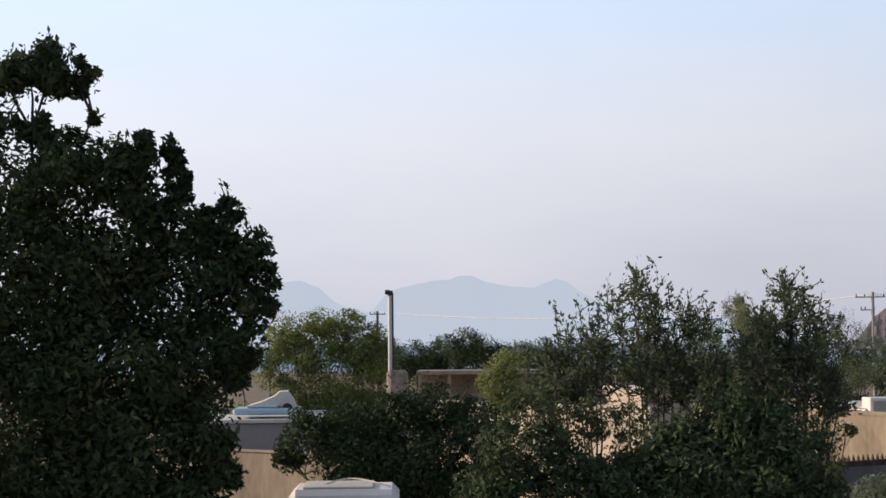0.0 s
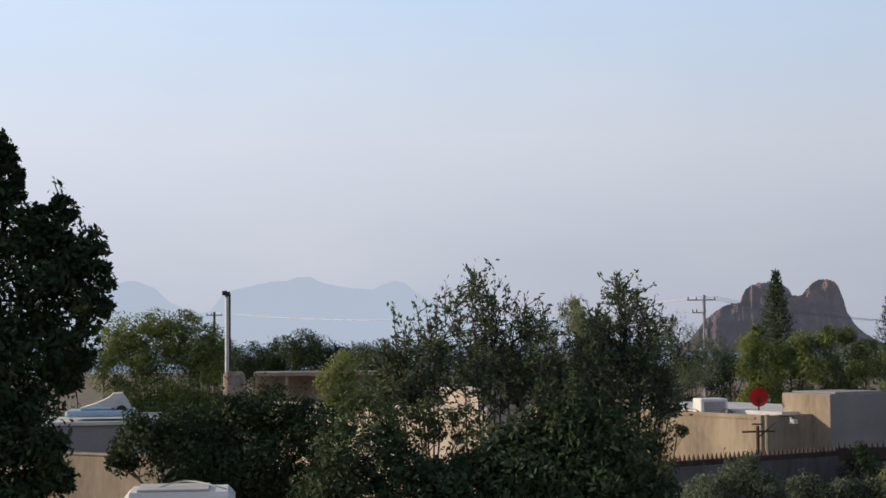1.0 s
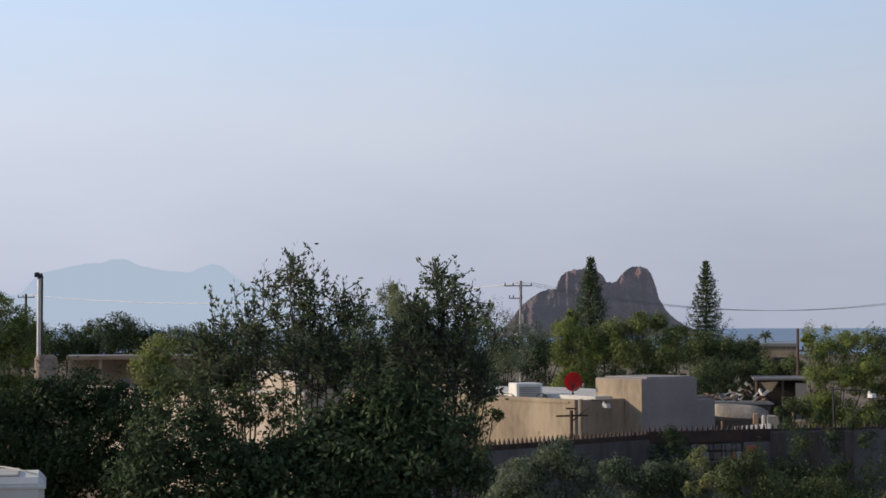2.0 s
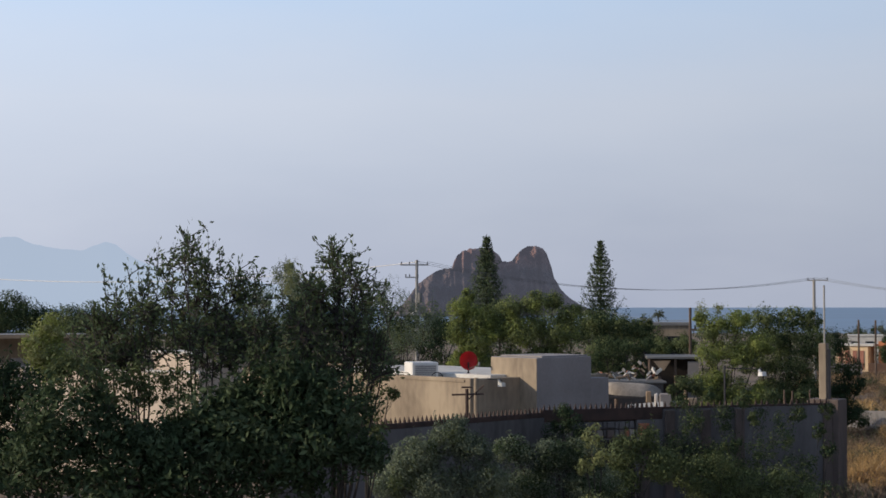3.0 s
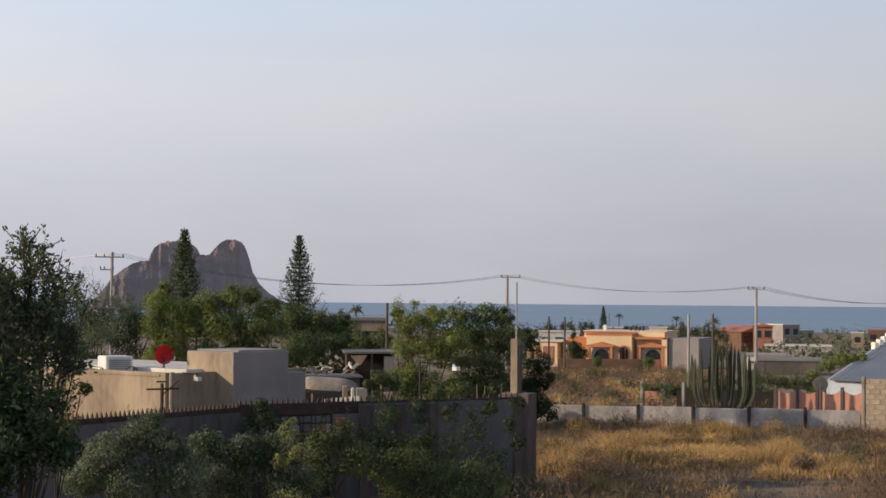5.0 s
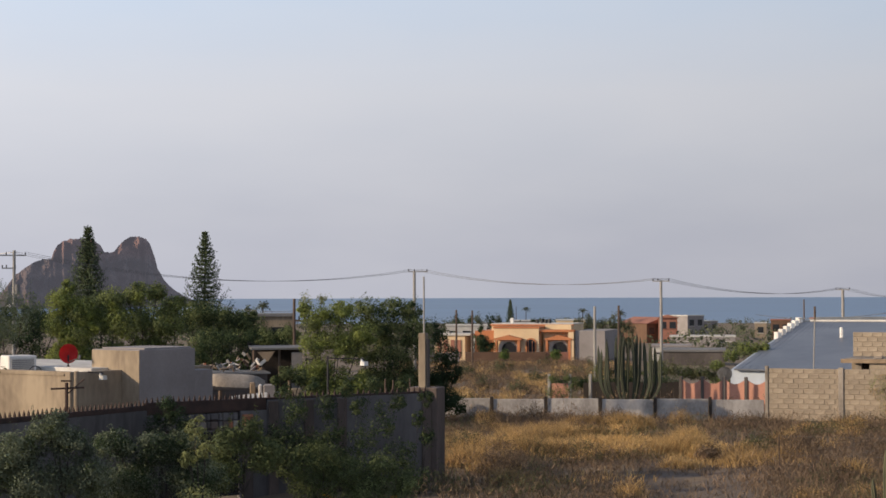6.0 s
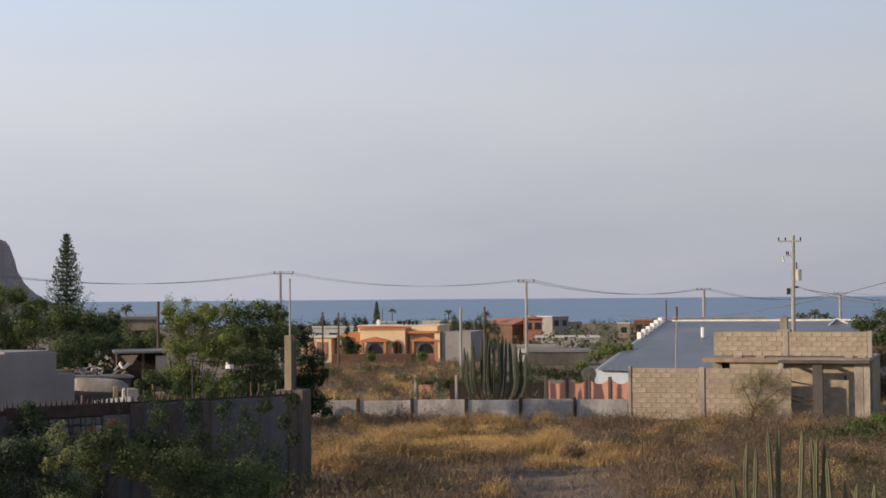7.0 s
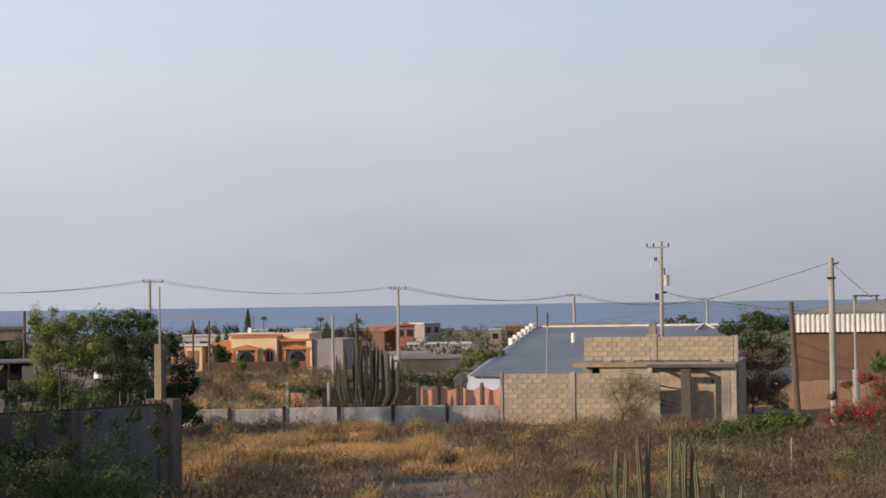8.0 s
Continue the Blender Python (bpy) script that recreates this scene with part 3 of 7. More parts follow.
A0, A1, A2, A3 = spot(-9.5, 34.0), spot(-0.15, 40.0), spot(3.95, 41.5), spot(9.9, 44.0)
wall_1 = spiked_wall("wall_1", A0, A1, 2.36, 0.14, "shaded grey garden wall topped with iron spikes")
wall_2 = spiked_wall("wall_2", A1, A2, 2.42, 0.14, "dark iron spiked rail over a gateway in the wall", 0.30, (0.35, 2.55))
wall_3 = spiked_wall("wall_3", A2 + Vector((0.02, 0, 0)), A3, 2.42, 0.17, "tall weathered grey wall with a low spiked top", 0.05)
m3, len3 = wall_frame(A2, A3)
for x in (0.15, 1.15, 2.1, len3 - 0.45):
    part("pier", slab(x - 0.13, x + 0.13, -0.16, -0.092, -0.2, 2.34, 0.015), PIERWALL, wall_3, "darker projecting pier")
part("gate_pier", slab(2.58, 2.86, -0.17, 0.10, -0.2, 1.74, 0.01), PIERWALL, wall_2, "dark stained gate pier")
for k in range(4):
    for x, w in ((2.585, 0.13), (2.72, 0.135)) if k % 2 else ((2.585, 0.065), (2.655, 0.135), (2.795, 0.06)):
        part("brick", slab(x, x + w, -0.165, 0.09, 1.745 + k * 0.075, 1.745 + k * 0.075 + 0.065, 0.006), BRICKRED, wall_2)
gate = thing("gate", wall_frame(A1, A2)[0], "closed dark iron gate under the spiked rail", "gate")
for k in range(12):
    part("gate_bar", bar((0.42 + k * 0.185, 0, 0.06), (0.42 + k * 0.185, 0, 1.66), 0.02, None, 6), STEEL, gate)
# Near-black sheet stands in for the dark opening behind the bars.
part("gate_shade_sheet", slab(0.38, 2.54, 0.02, 0.035, 0.08, 1.62), PITCH, gate)
for z in (0.06, 0.85, 1.60):
    part("gate_rail", slab(0.38, 2.54, -0.025, 0.018, z, z + 0.05), STEEL, gate)

# a band of rough stones and brick over the gate
gate_rng = random.Random(17)
x = 0.36
while x < 2.5:
    w, mt = gate_rng.uniform(0.10, 0.24), gate_rng.choice((SHADEWALL, PIERWALL, SHADEWALL, CONCRETE, BRICKRED, DARKWALL))
    for z in (1.70, 1.90):
        part("stone", slab(x, x + w - 0.015, -0.05 - gate_rng.uniform(0, 0.03), 0.05, z + gate_rng.uniform(0, 0.03), z + 0.19, 0.02), mt if z < 1.8 else SHADEWALL, wall_2)
    x += w
part("lintel", slab(0.36, 2.56, -0.03, 0.08, 1.66, 1.70), DARKWALL, wall_2)
part("stone_backing", slab(0.36, 2.56, 0.051, 0.08, 1.70, 2.12), DARKWALL, wall_2)

# the tall raw pillar at the wall's end with a bare pipe rising from it
pillar = thing("concrete_pillar", frame_at(9.43, 44.0, -18), "tall raw concrete pillar at the end of the wall", "pillar")
part("shaft", slab(-0.12, 0.08, -0.12, 0.12, -0.2, 3.88, 0.015), TAN, pillar)
# Dark strip along the pillar stands in for its shaded side.
part("shade_shaft", slab(0.08, 0.13, -0.09, 0.11, -0.2, 3.72, 0.012), DARKWALL, pillar, "side of the pillar coloured darker for shade")
part("pipe", bar((0.0, 0, 3.8), (0.0, 0, 5.38), 0.024), POLEGREY, pillar, "thin grey pipe standing in the top")
part("end_pier", slab(-0.42, 0.42, -0.2, 0.5, -0.2, 2.44, 0.02), PIERWALL, pillar, "broad weathered pier below")


# ---- the tan house with its roof things ----
# the house stands corner-on
HC = spot(-2.6, 50.0)
HM = Matrix.Translation((HC.x, HC.y, 0)) @ Matrix.Rotation(radians(45), 4, "Z")  # x away to the right, y away to the left
house = thing("flat_roofed_house", HM, "low tan rendered house with a flat roof and parapet", "house")
part("wall", slab(0, 0.22, 0, 17.0, -0.3, 2.72, 0.02), TAN, house)
part("wall", slab(0.22, 6.0, 0, 0.22, -0.3, 2.70, 0.02), TAN, house)
part("wall", slab(5.8, 6.0, 0.22, 17.0, -0.3, 2.68, 0.02), TAN, house)
part("wall", slab(0.22, 5.8, 16.8, 17.0, -0.3, 2.70, 0.02), TAN, house)
part("roof", slab(0.22, 5.8, 0.22, 16.8, 2.30, 2.42), OFFWHITE, house, "pale sealed roof deck")
part("roof_curb", slab(1.4, 5.6, 0.6, 9.0, 2.42, 2.76, 0.02), OFFWHITE, house, "white painted roof upstand")
part("band", slab(-0.03, -0.002, 0.25, 17.0, 2.60, 2.66), TAN, house)

tower = thing("rendered_tower", Matrix.Translation((spot(-0.3, 50.9).x, spot(-0.3, 50.9).y, 0)) @ Matrix.Rotation(radians(45), 4, "Z"), "square rendered stair block rising above the house roof", "tower")
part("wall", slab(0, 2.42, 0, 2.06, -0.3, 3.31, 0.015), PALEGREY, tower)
# Tan sheet over the grey body puts warm sunlight into this side's colour.
part("lit_side", slab(-0.012, 0.0, 0.01, 2.05, -0.3, 3.29), TAN, tower, "tan sheet that colours the sunlit side")
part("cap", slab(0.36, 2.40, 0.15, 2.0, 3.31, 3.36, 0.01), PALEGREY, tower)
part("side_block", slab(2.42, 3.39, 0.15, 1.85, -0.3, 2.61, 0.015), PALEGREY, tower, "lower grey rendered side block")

def roof_ac():
    a = thing("air_conditioner", frame_at(-4.3, 53.0, 18, 2.42), "boxy white air cooler standing on the roof", "air conditioner")
    part("case", slab(-0.44, 0.44, -0.42, 0.42, 0.06, 0.70, 0.03), WHITE, a)
    part("grille", slab(-0.36, 0.36, -0.445, -0.421, 0.10, 0.62, 0.005), OFFWHITE, a, "greyish louvred front")
    for k in range(8):
        part("louvre", slab(-0.34, 0.34, -0.462, -0.447, 0.13 + k * 0.06, 0.155 + k * 0.06), PALEGREY, a)
    part("side_panel", slab(0.441, 0.455, -0.28, 0.28, 0.12, 0.6), OFFWHITE, a)
    for x in (-0.38, 0.38):
        part("foot", slab(x - 0.05, x + 0.05, -0.4, 0.4, 0.0, 0.06), GREYSHEET, a)
    t = thing("tyre", frame_at(-3.75, 52.3, 10, 2.42), "dark bicycle wheel leaning on the roof", "wheel")
    bm = bmesh.new()
    for k in range(20):
        a0, a1 = k * math.tau / 20, (k + 1) * math.tau / 20
        rod(bm, (0.19 * math.cos(a0), 0, 0.2 + 0.19 * math.sin(a0)), (0.19 * math.cos(a1), 0, 0.2 + 0.19 * math.sin(a1)), 0.014, None, 6)
    part("rim", bm, STEEL, t)


def dish():
    m = frame_at(-2.66, 52.6, 8, 2.42)
    a = thing("satellite_dish", m, "round red satellite dish on a short mast", "satellite dish")
    part("mast", bar((0, 0.06, 0), (0, 0.06, 0.7), 0.025), STEEL, a)
    bm = bmesh.new()
    rings = []
    n = 28
    for r in (0.0001, 0.08, 0.16, 0.235, 0.29):
        rings.append([bm.verts.new((r * math.cos(k * math.tau / n), 0.10 - 1.1 * r * r, 0.75 + r * 1.05 * math.sin(k * math.tau / n))) for k in range(n)])
    for ra, rb in zip(rings, rings[1:]):
        for k in range(n):
            bm.faces.new((ra[k], ra[(k + 1) % n], rb[(k + 1) % n], rb[k]))
    bmesh.ops.solidify(bm, geom=bm.faces[:], thickness=0.012)
    part("reflector", bm, RED, a, "red painted reflector", True)
    part("arm", bar((0.02, -0.02, 0.5), (0.28, -0.36, 0.62), 0.014), STEEL, a)
    part("receiver", bar((0.28, -0.36, 0.60), (0.30, -0.30, 0.70), 0.035), GREYSHEET, a)
    part("brace", bar((-0.2, 0.1, 0.0), (0, 0.06, 0.42), 0.012), STEEL, a)
    part("brace", bar((0.2, 0.1, 0.0), (0, 0.06, 0.42), 0.012), STEEL, a)


def t_post():
    a = thing("clothesline_post", frame_at(-2.72, 39.5, 0), "rusty iron T-shaped post beside the wall", "post")
    part("post", bar((0, 0, -0.1), (0, 0, 2.98), 0.04), RUST, a)
    part("crossbar", bar((-0.36, 0, 2.84), (0.40, 0, 2.86), 0.022), RUST, a)
    part("brace", bar((0.0, 0, 2.70), (0.40, 0, 3.06), 0.016), RUST, a)
    part("cap", bar((-0.13, 0, 3.02), (0.12, 0, 3.02), 0.02), RUST, a)
    s = thing("pipe_stub", frame_at(-2.40, 49.6, 0), "pale tan downpipe beside the house corner", "pipe")
    part("pipe", bar((0, -0.1, 0), (0, -0.1, 2.66), 0.07), TAN, s)


def floodlight(name, label, b, d, z, arm, mat):
    a = thing(name, frame_at(b, d, 0, z), label, "lamp")
    part("arm", bar((-arm, 0.05, 0.14), (0.02, 0.05, 0.10), 0.014), STEEL, a)
    bm = bmesh.new()
    rod(bm, (0, 0, -0.09), (0, 0, 0.03), 0.13, 0.115, 8)
    rod(bm, (-0.06, 0, 0.03), (-0.09, 0, 0.10), 0.05, 0.04, 8)
    part("shade", bm, mat, a, "white lamp shade")
    part("cap", bar((-0.11, 0.02, 0.05), (-0.02, 0.02, 0.13), 0.05), STEEL, a)
    return a


roof_ac()
dish()
t_post()
part("support", bar((-1.1, 0.05, -2.85), (-1.1, 0.05, 0.2), 0.03), STEEL, floodlight("lamp", "white hooded lamp on a thin arm", 7.36, 50.0, 2.92, 1.1, WHITE))
lamp2 = floodlight("wall_lamp", "white hooded lamp on the corner of the stair block", -1.52, 50.4, 2.55, 0.45, OFFWHITE)
part("bracket", bar((-0.4, 0.05, 0.14), (-0.42, 0.6, 0.14), 0.02), STEEL, lamp2)

# the lower walls and block beyond the shrubs, on the left
def lit_box():
    m = Matrix.Translation((spot(-13.5, 49.0).x, spot(-13.5, 49.0).y, 0)) @ Matrix.Rotation(radians(-42), 4, "Z")
    a = thing("rendered_block", m, "small tan rendered roof block behind the shrubs", "outbuilding")
    part("wall", slab(0, 1.95, 0, 1.8, -0.3, 3.55, 0.02), PLASTER, a)
    part("cap", slab(-0.05, 2.0, -0.05, 1.85, 3.55, 3.62, 0.01), OFFWHITE, a)
    m = Matrix.Translation((spot(-19.5, 53.5).x, spot(-19.5, 53.5).y, 0)) @ Matrix.Rotation(radians(-30), 4, "Z")
    b = thing("wall_4", m, "long tan rendered wall behind the shrubs", "wall", "", "structure")
    part("wall_body", slab(0, 9.5, 0, 0.2, -0.3, 3.03, 0.02), PLASTER, b)
    part("coping", slab(0, 9.5, -0.04, 0.24, 3.03, 3.09, 0.01), OFFWHITE, b)


lit_box()


def left_yard():
    m = frame_at(-25.0, 42.0, -4)
    a = thing("grey_store", m, "low grey rendered store with a cluttered flat roof", "outbuilding")
    part("wall", slab(-2.6, 1.15, 0, 3.0, -0.3, 3.06, 0.02), PALEGREY, a)
    part("roof_edge", slab(-2.7, 1.25, -0.1, 3.1, 3.06, 3.15, 0.01), OFFWHITE, a)
    t = thing("tarpaulin", frame_at(-25.0, 42.3, -4, 3.15), "pale blue tarpaulin folded flat on the roof", "tarpaulin")
    part("sheet", slab(-0.95, 0.75, 0, 1.4, 0, 0.17, 0.05), BLUETARP, t)
    part("fold", slab(-0.6, 0.2, 0.1, 1.2, 0.17, 0.24, 0.03), BLUETARP, t)
    c = thing("canvas_heap", frame_at(-24.75, 42.6, 0, 3.39), "white canvas draped over a heap on the roof", "canvas")
    part("canvas", extrude_poly([(-0.75, 0), (-0.35, 0.12), (-0.05, 0.26), (0.05, 0.36), (0.28, 0.37), (0.42, 0.18), (0.5, 0.0)], 0, 0.8), CANVAS, c)
    c.location.z = 3.37
    w = thing("tyre", frame_at(-24.25, 42.4, 0, 3.15), "dark old tyre lying among white scraps", "tyre")
    part("ring", bar((-0.12, 0, 0.15), (-0.12, 0.14, 0.15), 0.14, None, 14), STEEL, w)
    s = thing("scrap_boards", frame_at(-23.85, 42.2, 6, 3.15), "white painted boards lying on the roof edge", "boards")
    part("board", slab(-0.2, 0.55, 0, 0.2, 0.0, 0.05), WHITE, s)
    part("board", slab(-0.05, 0.62, 0.05, 0.3, 0.05, 0.10), OFFWHITE, s)
    m = frame_at(-24.6, 37.0, -42)
    f = thing("wall_5", m, "low tan rendered yard wall", "wall", "", "structure")
    part("wall_body", slab(-4.5, 2.4, 0, 0.2, -0.3, 2.50, 0.02), TAN, f)
    part("coping", slab(-4.5, 2.4, -0.03, 0.23, 2.50, 2.55, 0.01), TAN, f)
    # white tank on its block base, close to the terrace
    q = thing("tank_base", frame_at(-22.5, 20.0, -2), "plain concrete block base below the water tank", "base")
    part("plinth", slab(-0.72, 0.72, -0.05, 1.15, -0.2, 2.0, 0.02), CONCRETE, q)
    k = thing("water_tank", frame_at(-22.5, 20.0, -2, 2.0), "white flat-topped plastic water tank", "tank")
    part("body", slab(-0.65, 0.65, 0, 1.1, 0.0, 1.22, 0.07), WHITE, k)
    part("lid", slab(-0.5, 0.36, 0.1, 1.0, 1.22, 1.25, 0.012), OFFWHITE, k)
    part("rim", slab(-0.67, 0.67, -0.02, 1.12, 1.08, 1.13, 0.012), WHITE, k)
    hs = thing("hose", frame_at(-22.0, 20.4, 0, 3.225), "thin pale hose looped over the tank", "hose")
    bm = bmesh.new()
    pts = [Vector((-0.45 + 0.85 * s, 0.2 * math.sin(5 * s), 0.01 + 0.075 * math.sin(math.pi * s))) for s in np.linspace(0, 1, 14)]
    for u, v in zip(pts, pts[1:]):
        rod(bm, u, v, 0.010, None, 6)
    part("loop", bm, OFFWHITE, hs)


left_yard()


def chimney_post():
    p = thing("stone_pier", frame_at(-20.62, 45.0, 0), "rough stone pier with a rounded top", "pier")
    bm = slab(-0.27, 0.27, -0.27, 0.27, -0.2, 4.30, 0.09)
    bmesh.ops.subdivide_edges(bm, edges=bm.edges[:], cuts=5, use_grid_fill=True)
    for v in bm.verts:
        v.co += noise.noise_vector(v.co * 4.0) * 0.05
    part("stonework", bm, STONE, p, "", True)
    s = thing("stove_pipe", frame_at(-20.86, 44.95, 0, 4.05), "tall thin metal pipe with a bent dark cap", "pipe")
    part("pipe", bar((0, 0, 0), (0, 0, 2.22), 0.055, None, 12), GALV, s)
    part("pipe_back", bar((0.07, 0.05, 0), (0.07, 0.05, 2.2), 0.03, None, 8), STEEL, s)
    bm = bmesh.new()
    rod(bm, (0.03, 0, 2.18), (0.0, 0, 2.30), 0.085, 0.075, 10)
    rod(bm, (0.0, 0, 2.27), (-0.13, 0, 2.27), 0.075, 0.06, 10)
    part("cap", bm, STEEL, s)
    m = frame_at(-18.3, 52.0, 0)
    a = thing("open_shed", m, "open lean-to shed with a thin pale timber roof edge", "shed")
    part("roof", slab(-1.5, 2.4, 0, 3.0, 3.98, 4.04), GREYSHEET, a)
    part("fascia", slab(-1.5, 2.4, -0.06, -0.004, 3.94, 4.05), PALEWOOD, a)
    for x in (-1.4, -0.48, 1.0, 2.3):
        part("post", slab(x - 0.05, x + 0.05, 0.0, 0.1, -0.2, 3.97), PALEWOOD, a)
    part("back_wall", slab(-1.5, 2.4, 2.8, 3.0, -0.2, 3.9), TAN, a)
    part("panel", slab(0.1, 0.7, 1.2, 1.3, 0, 3.3), PALEGREY, a)


chimney_post()


# ---- the cluttered yard between the houses ----
def yard_clutter():
    b = thing("boat_hull", frame_at(3.05, 58.0, 4, 1.2), "upturned pale boat hull lying on trestles", "boat")
    bm = bmesh.new()
    rows = []
    for x in np.linspace(-0.95, 0.95, 11):
        w = 0.62 * (1 - (abs(x) / 1.05) ** 4) + 0.05
        h = 0.28 * (1 - (abs(x + 0.1) / 1.15) ** 5) + 0.16
        rows.append([bm.verts.new((x, 0.6 + w * math.cos(a), 0.55 + h * math.sin(a) - 0.06 * x)) for a in np.linspace(0, math.pi, 9)])
    for r, s in zip(rows, rows[1:]):
        for k in range(8):
            bm.faces.new((r[k], r[k + 1], s[k + 1], s[k]))
    bm.faces.new(rows[0])
    bm.faces.new(rows[-1][::-1])
    bmesh.ops.recalc_face_normals(bm, faces=bm.faces[:])
    part("hull", bm, CONCRETE, b, "", True)
    part("gunwale", slab(-0.95, 0.95, -0.06, 0.0, 0.46, 0.56, 0.01), DARKWALL, b)
    for x in (-0.6, 0.6):
        part("trestle", slab(x - 0.04, x + 0.04, 0.1, 1.1, -1.25, 0.52), OLDWOOD, b)
    s = thing("lean_to", frame_at(4.35, 62.0, 3), "shabby lean-to with a flat sheet roof", "shed")
    part("roof", slab(-0.95, 1.0, -0.1, 3.0, 3.00, 3.07), GREYSHEET, s)
    for x in (-0.85, 0.1, 0.9):
        part("post", bar((x, 0, -0.2), (x, 0, 3.0), 0.045), OLDWOOD, s)
    # Near-black back wall takes the place of the shade under the roof.
    part("back_wall", slab(-0.9, 0.95, 1.0, 1.12, -0.2, 3.0), PITCH, s)
    part("awning", extrude_poly([(-0.72, 2.92), (-0.08, 2.94), (-0.32, 2.58), (-0.42, 2.56)], -0.12, -0.06), PALEWOOD, s, "torn tan awning")
    part("side_sheet", slab(0.55, 0.95, -0.05, -0.02, 1.2, 2.9), PALEGREY, s)
    rng = np.random.default_rng(11)
    low = thing("low_shed", frame_at(2.95, 60.5, 5), "low dark shed under a heap of junk", "shed")
    part("wall", slab(-1.35, 1.15, 0, 2.0, -0.2, 2.12, 0.02), DARKWALL, low)
    part("roof", slab(-1.45, 1.25, -0.1, 2.1, 2.12, 2.18), GREYSHEET, low)
    mats = [OFFWHITE, CANVAS, BRICKRED, TAN, GREYSHEET, OLDWOOD, PALEWOOD, PALEGREY]
    heap = thing("junk_heap", frame_at(2.95, 60.5, 5, 2.18), "tangled heap of pale boards, cloth and rusty scrap", "junk")
    for k in range(64):
        x = rng.uniform(-1.3, 1.1)
        hgt = 0.22 + 0.36 * math.exp(-((x - 0.35) / 0.6) ** 2)
        piece = slab(-rng.uniform(0.04, 0.17), rng.uniform(0.04, 0.17), -0.015, 0.01 + 0.03 * rng.random(), -0.02, rng.uniform(0.02, 0.10), 0.006)
        bmesh.ops.transform(piece, matrix=pose(x, rng.uniform(0.1, 0.9), rng.uniform(0.05, hgt), rng.uniform(-40, 40), rng.uniform(-60, 60), rng.uniform(-50, 50)), verts=piece.verts)
        for v in piece.verts:
            v.co.z = max(0.0, v.co.z)
        part("scrap", piece, mats[int(rng.integers(8))], heap)
    t = thing("junk_cart", frame_at(4.15, 56.5, 0), "pale wooden trestles and boxes stacked in the yard", "clutter")
    for k, (x, w, h, mt) in enumerate([(-0.62, 0.09, 0.62, PALEWOOD), (-0.36, 0.06, 0.55, CANVAS), (-0.05, 0.20, 0.55, PALEGREY), (0.36, 0.24, 0.30, GREYSHEET), (0.62, 0.05, 0.8, PALEWOOD), (0.85, 0.16, 0.42, TAN)]):
        part("box", slab(x - w, x + w, -0.1 * (k % 3), 0.4, 0.95 if k % 2 else 0.9, 1.35 + h, 0.03), mt, t)
    part("platform", slab(-0.9, 1.1, -0.35, 0.6, 0.8, 0.9), OLDWOOD, t)
    for x in (-0.8, 1.0):
        part("leg", slab(x - 0.05, x + 0.05, -0.2, 0.5, -0.1, 0.8), OLDWOOD, t)
    f = thing("picket_fence", frame_at(3.0, 47.0, 0), "short white picket fence behind the spiked rail", "fence")
    for k in range(9):
        part("picket", slab(-0.2 + k * 0.12, -0.13 + k * 0.12, 0, 0.03, -0.1, 2.10 + 0.012 * k), WHITE, f)
    part("rail", slab(-0.25, 0.95, 0.032, 0.06, 1.6, 1.7), WHITE, f)
    for k, (bb, h) in enumerate([(6.62, 2.42), (8.05, 2.6), (8.32, 2.55), (8.9, 2.55), (5.55, 2.4)]):
        s = thing("fence_stake", frame_at(bb, 47.5, 0), "pale weathered wooden stake behind the wall", "stake", "stakes behind the wall")
        part("stake", bar((0, 0, -0.2), (0.03, 0, h), 0.032, 0.026, 6), OLDWOOD, s)


yard_clutter()


# ---- the vacant lot's walls ----
def panel_wall():
    """A low wall of cast panels between posts, then the block wall."""
    P, Q = spot(8.06, 67.3), spot(21.1, 67.0)
    m, length = wall_frame(P, Q)
    w = thing("wall_6", m, "low grey wall of concrete panels between posts", "wall", "", "structure")
    n = 7
    step = length / n
    for k in range(n):
        part("panel", slab(k * step + 0.07, (k + 1) * step - 0.07, -0.05, 0.05, -0.3, 0.74 + 0.03 * (k % 2), 0.012), PANEL, w)
        part("post", slab(k * step - 0.06, k * step + 0.06, -0.12, 0.06, -0.3, 0.84, 0.012), PITCH, w)
    return w


panel_wall()


def block_mesh(w, d, h):
    bm = slab(-w / 2, w / 2, -d / 2, d / 2, 0, h, 0.012)
    me = bpy.data.meshes.new("block")
    bm.to_mesh(me)
    bm.free()
    me.materials.append(BLOCK)
    return me


FULL, HALF = block_mesh(0.372, 0.17, 0.173), block_mesh(0.174, 0.17, 0.173)


def lay_blocks(parent, x0, x1, z0, z1, y, rng):
    """Courses of hollow concrete blocks in running bond, each its own piece, over a mortar core."""
    courses = int(round((z1 - z0) / 0.2))
    for c in range(courses):
        x = x0
        if c % 2:
            share("block", HALF, parent, pose(x + 0.1, y + rng.uniform(-0.006, 0.006), z0 + c * 0.2))
            x += 0.2
        while x + 0.39 <= x1 + 0.01:
            share("block", FULL, parent, pose(x + 0.2, y + rng.uniform(-0.006, 0.006), z0 + c * 0.2, 0, 0, rng.uniform(-0.6, 0.6)))
            x += 0.4
        if x1 - x > 0.15:
            share("block", HALF, parent, pose(x1 - 0.1, y + rng.uniform(-0.006, 0.006), z0 + c * 0.2))


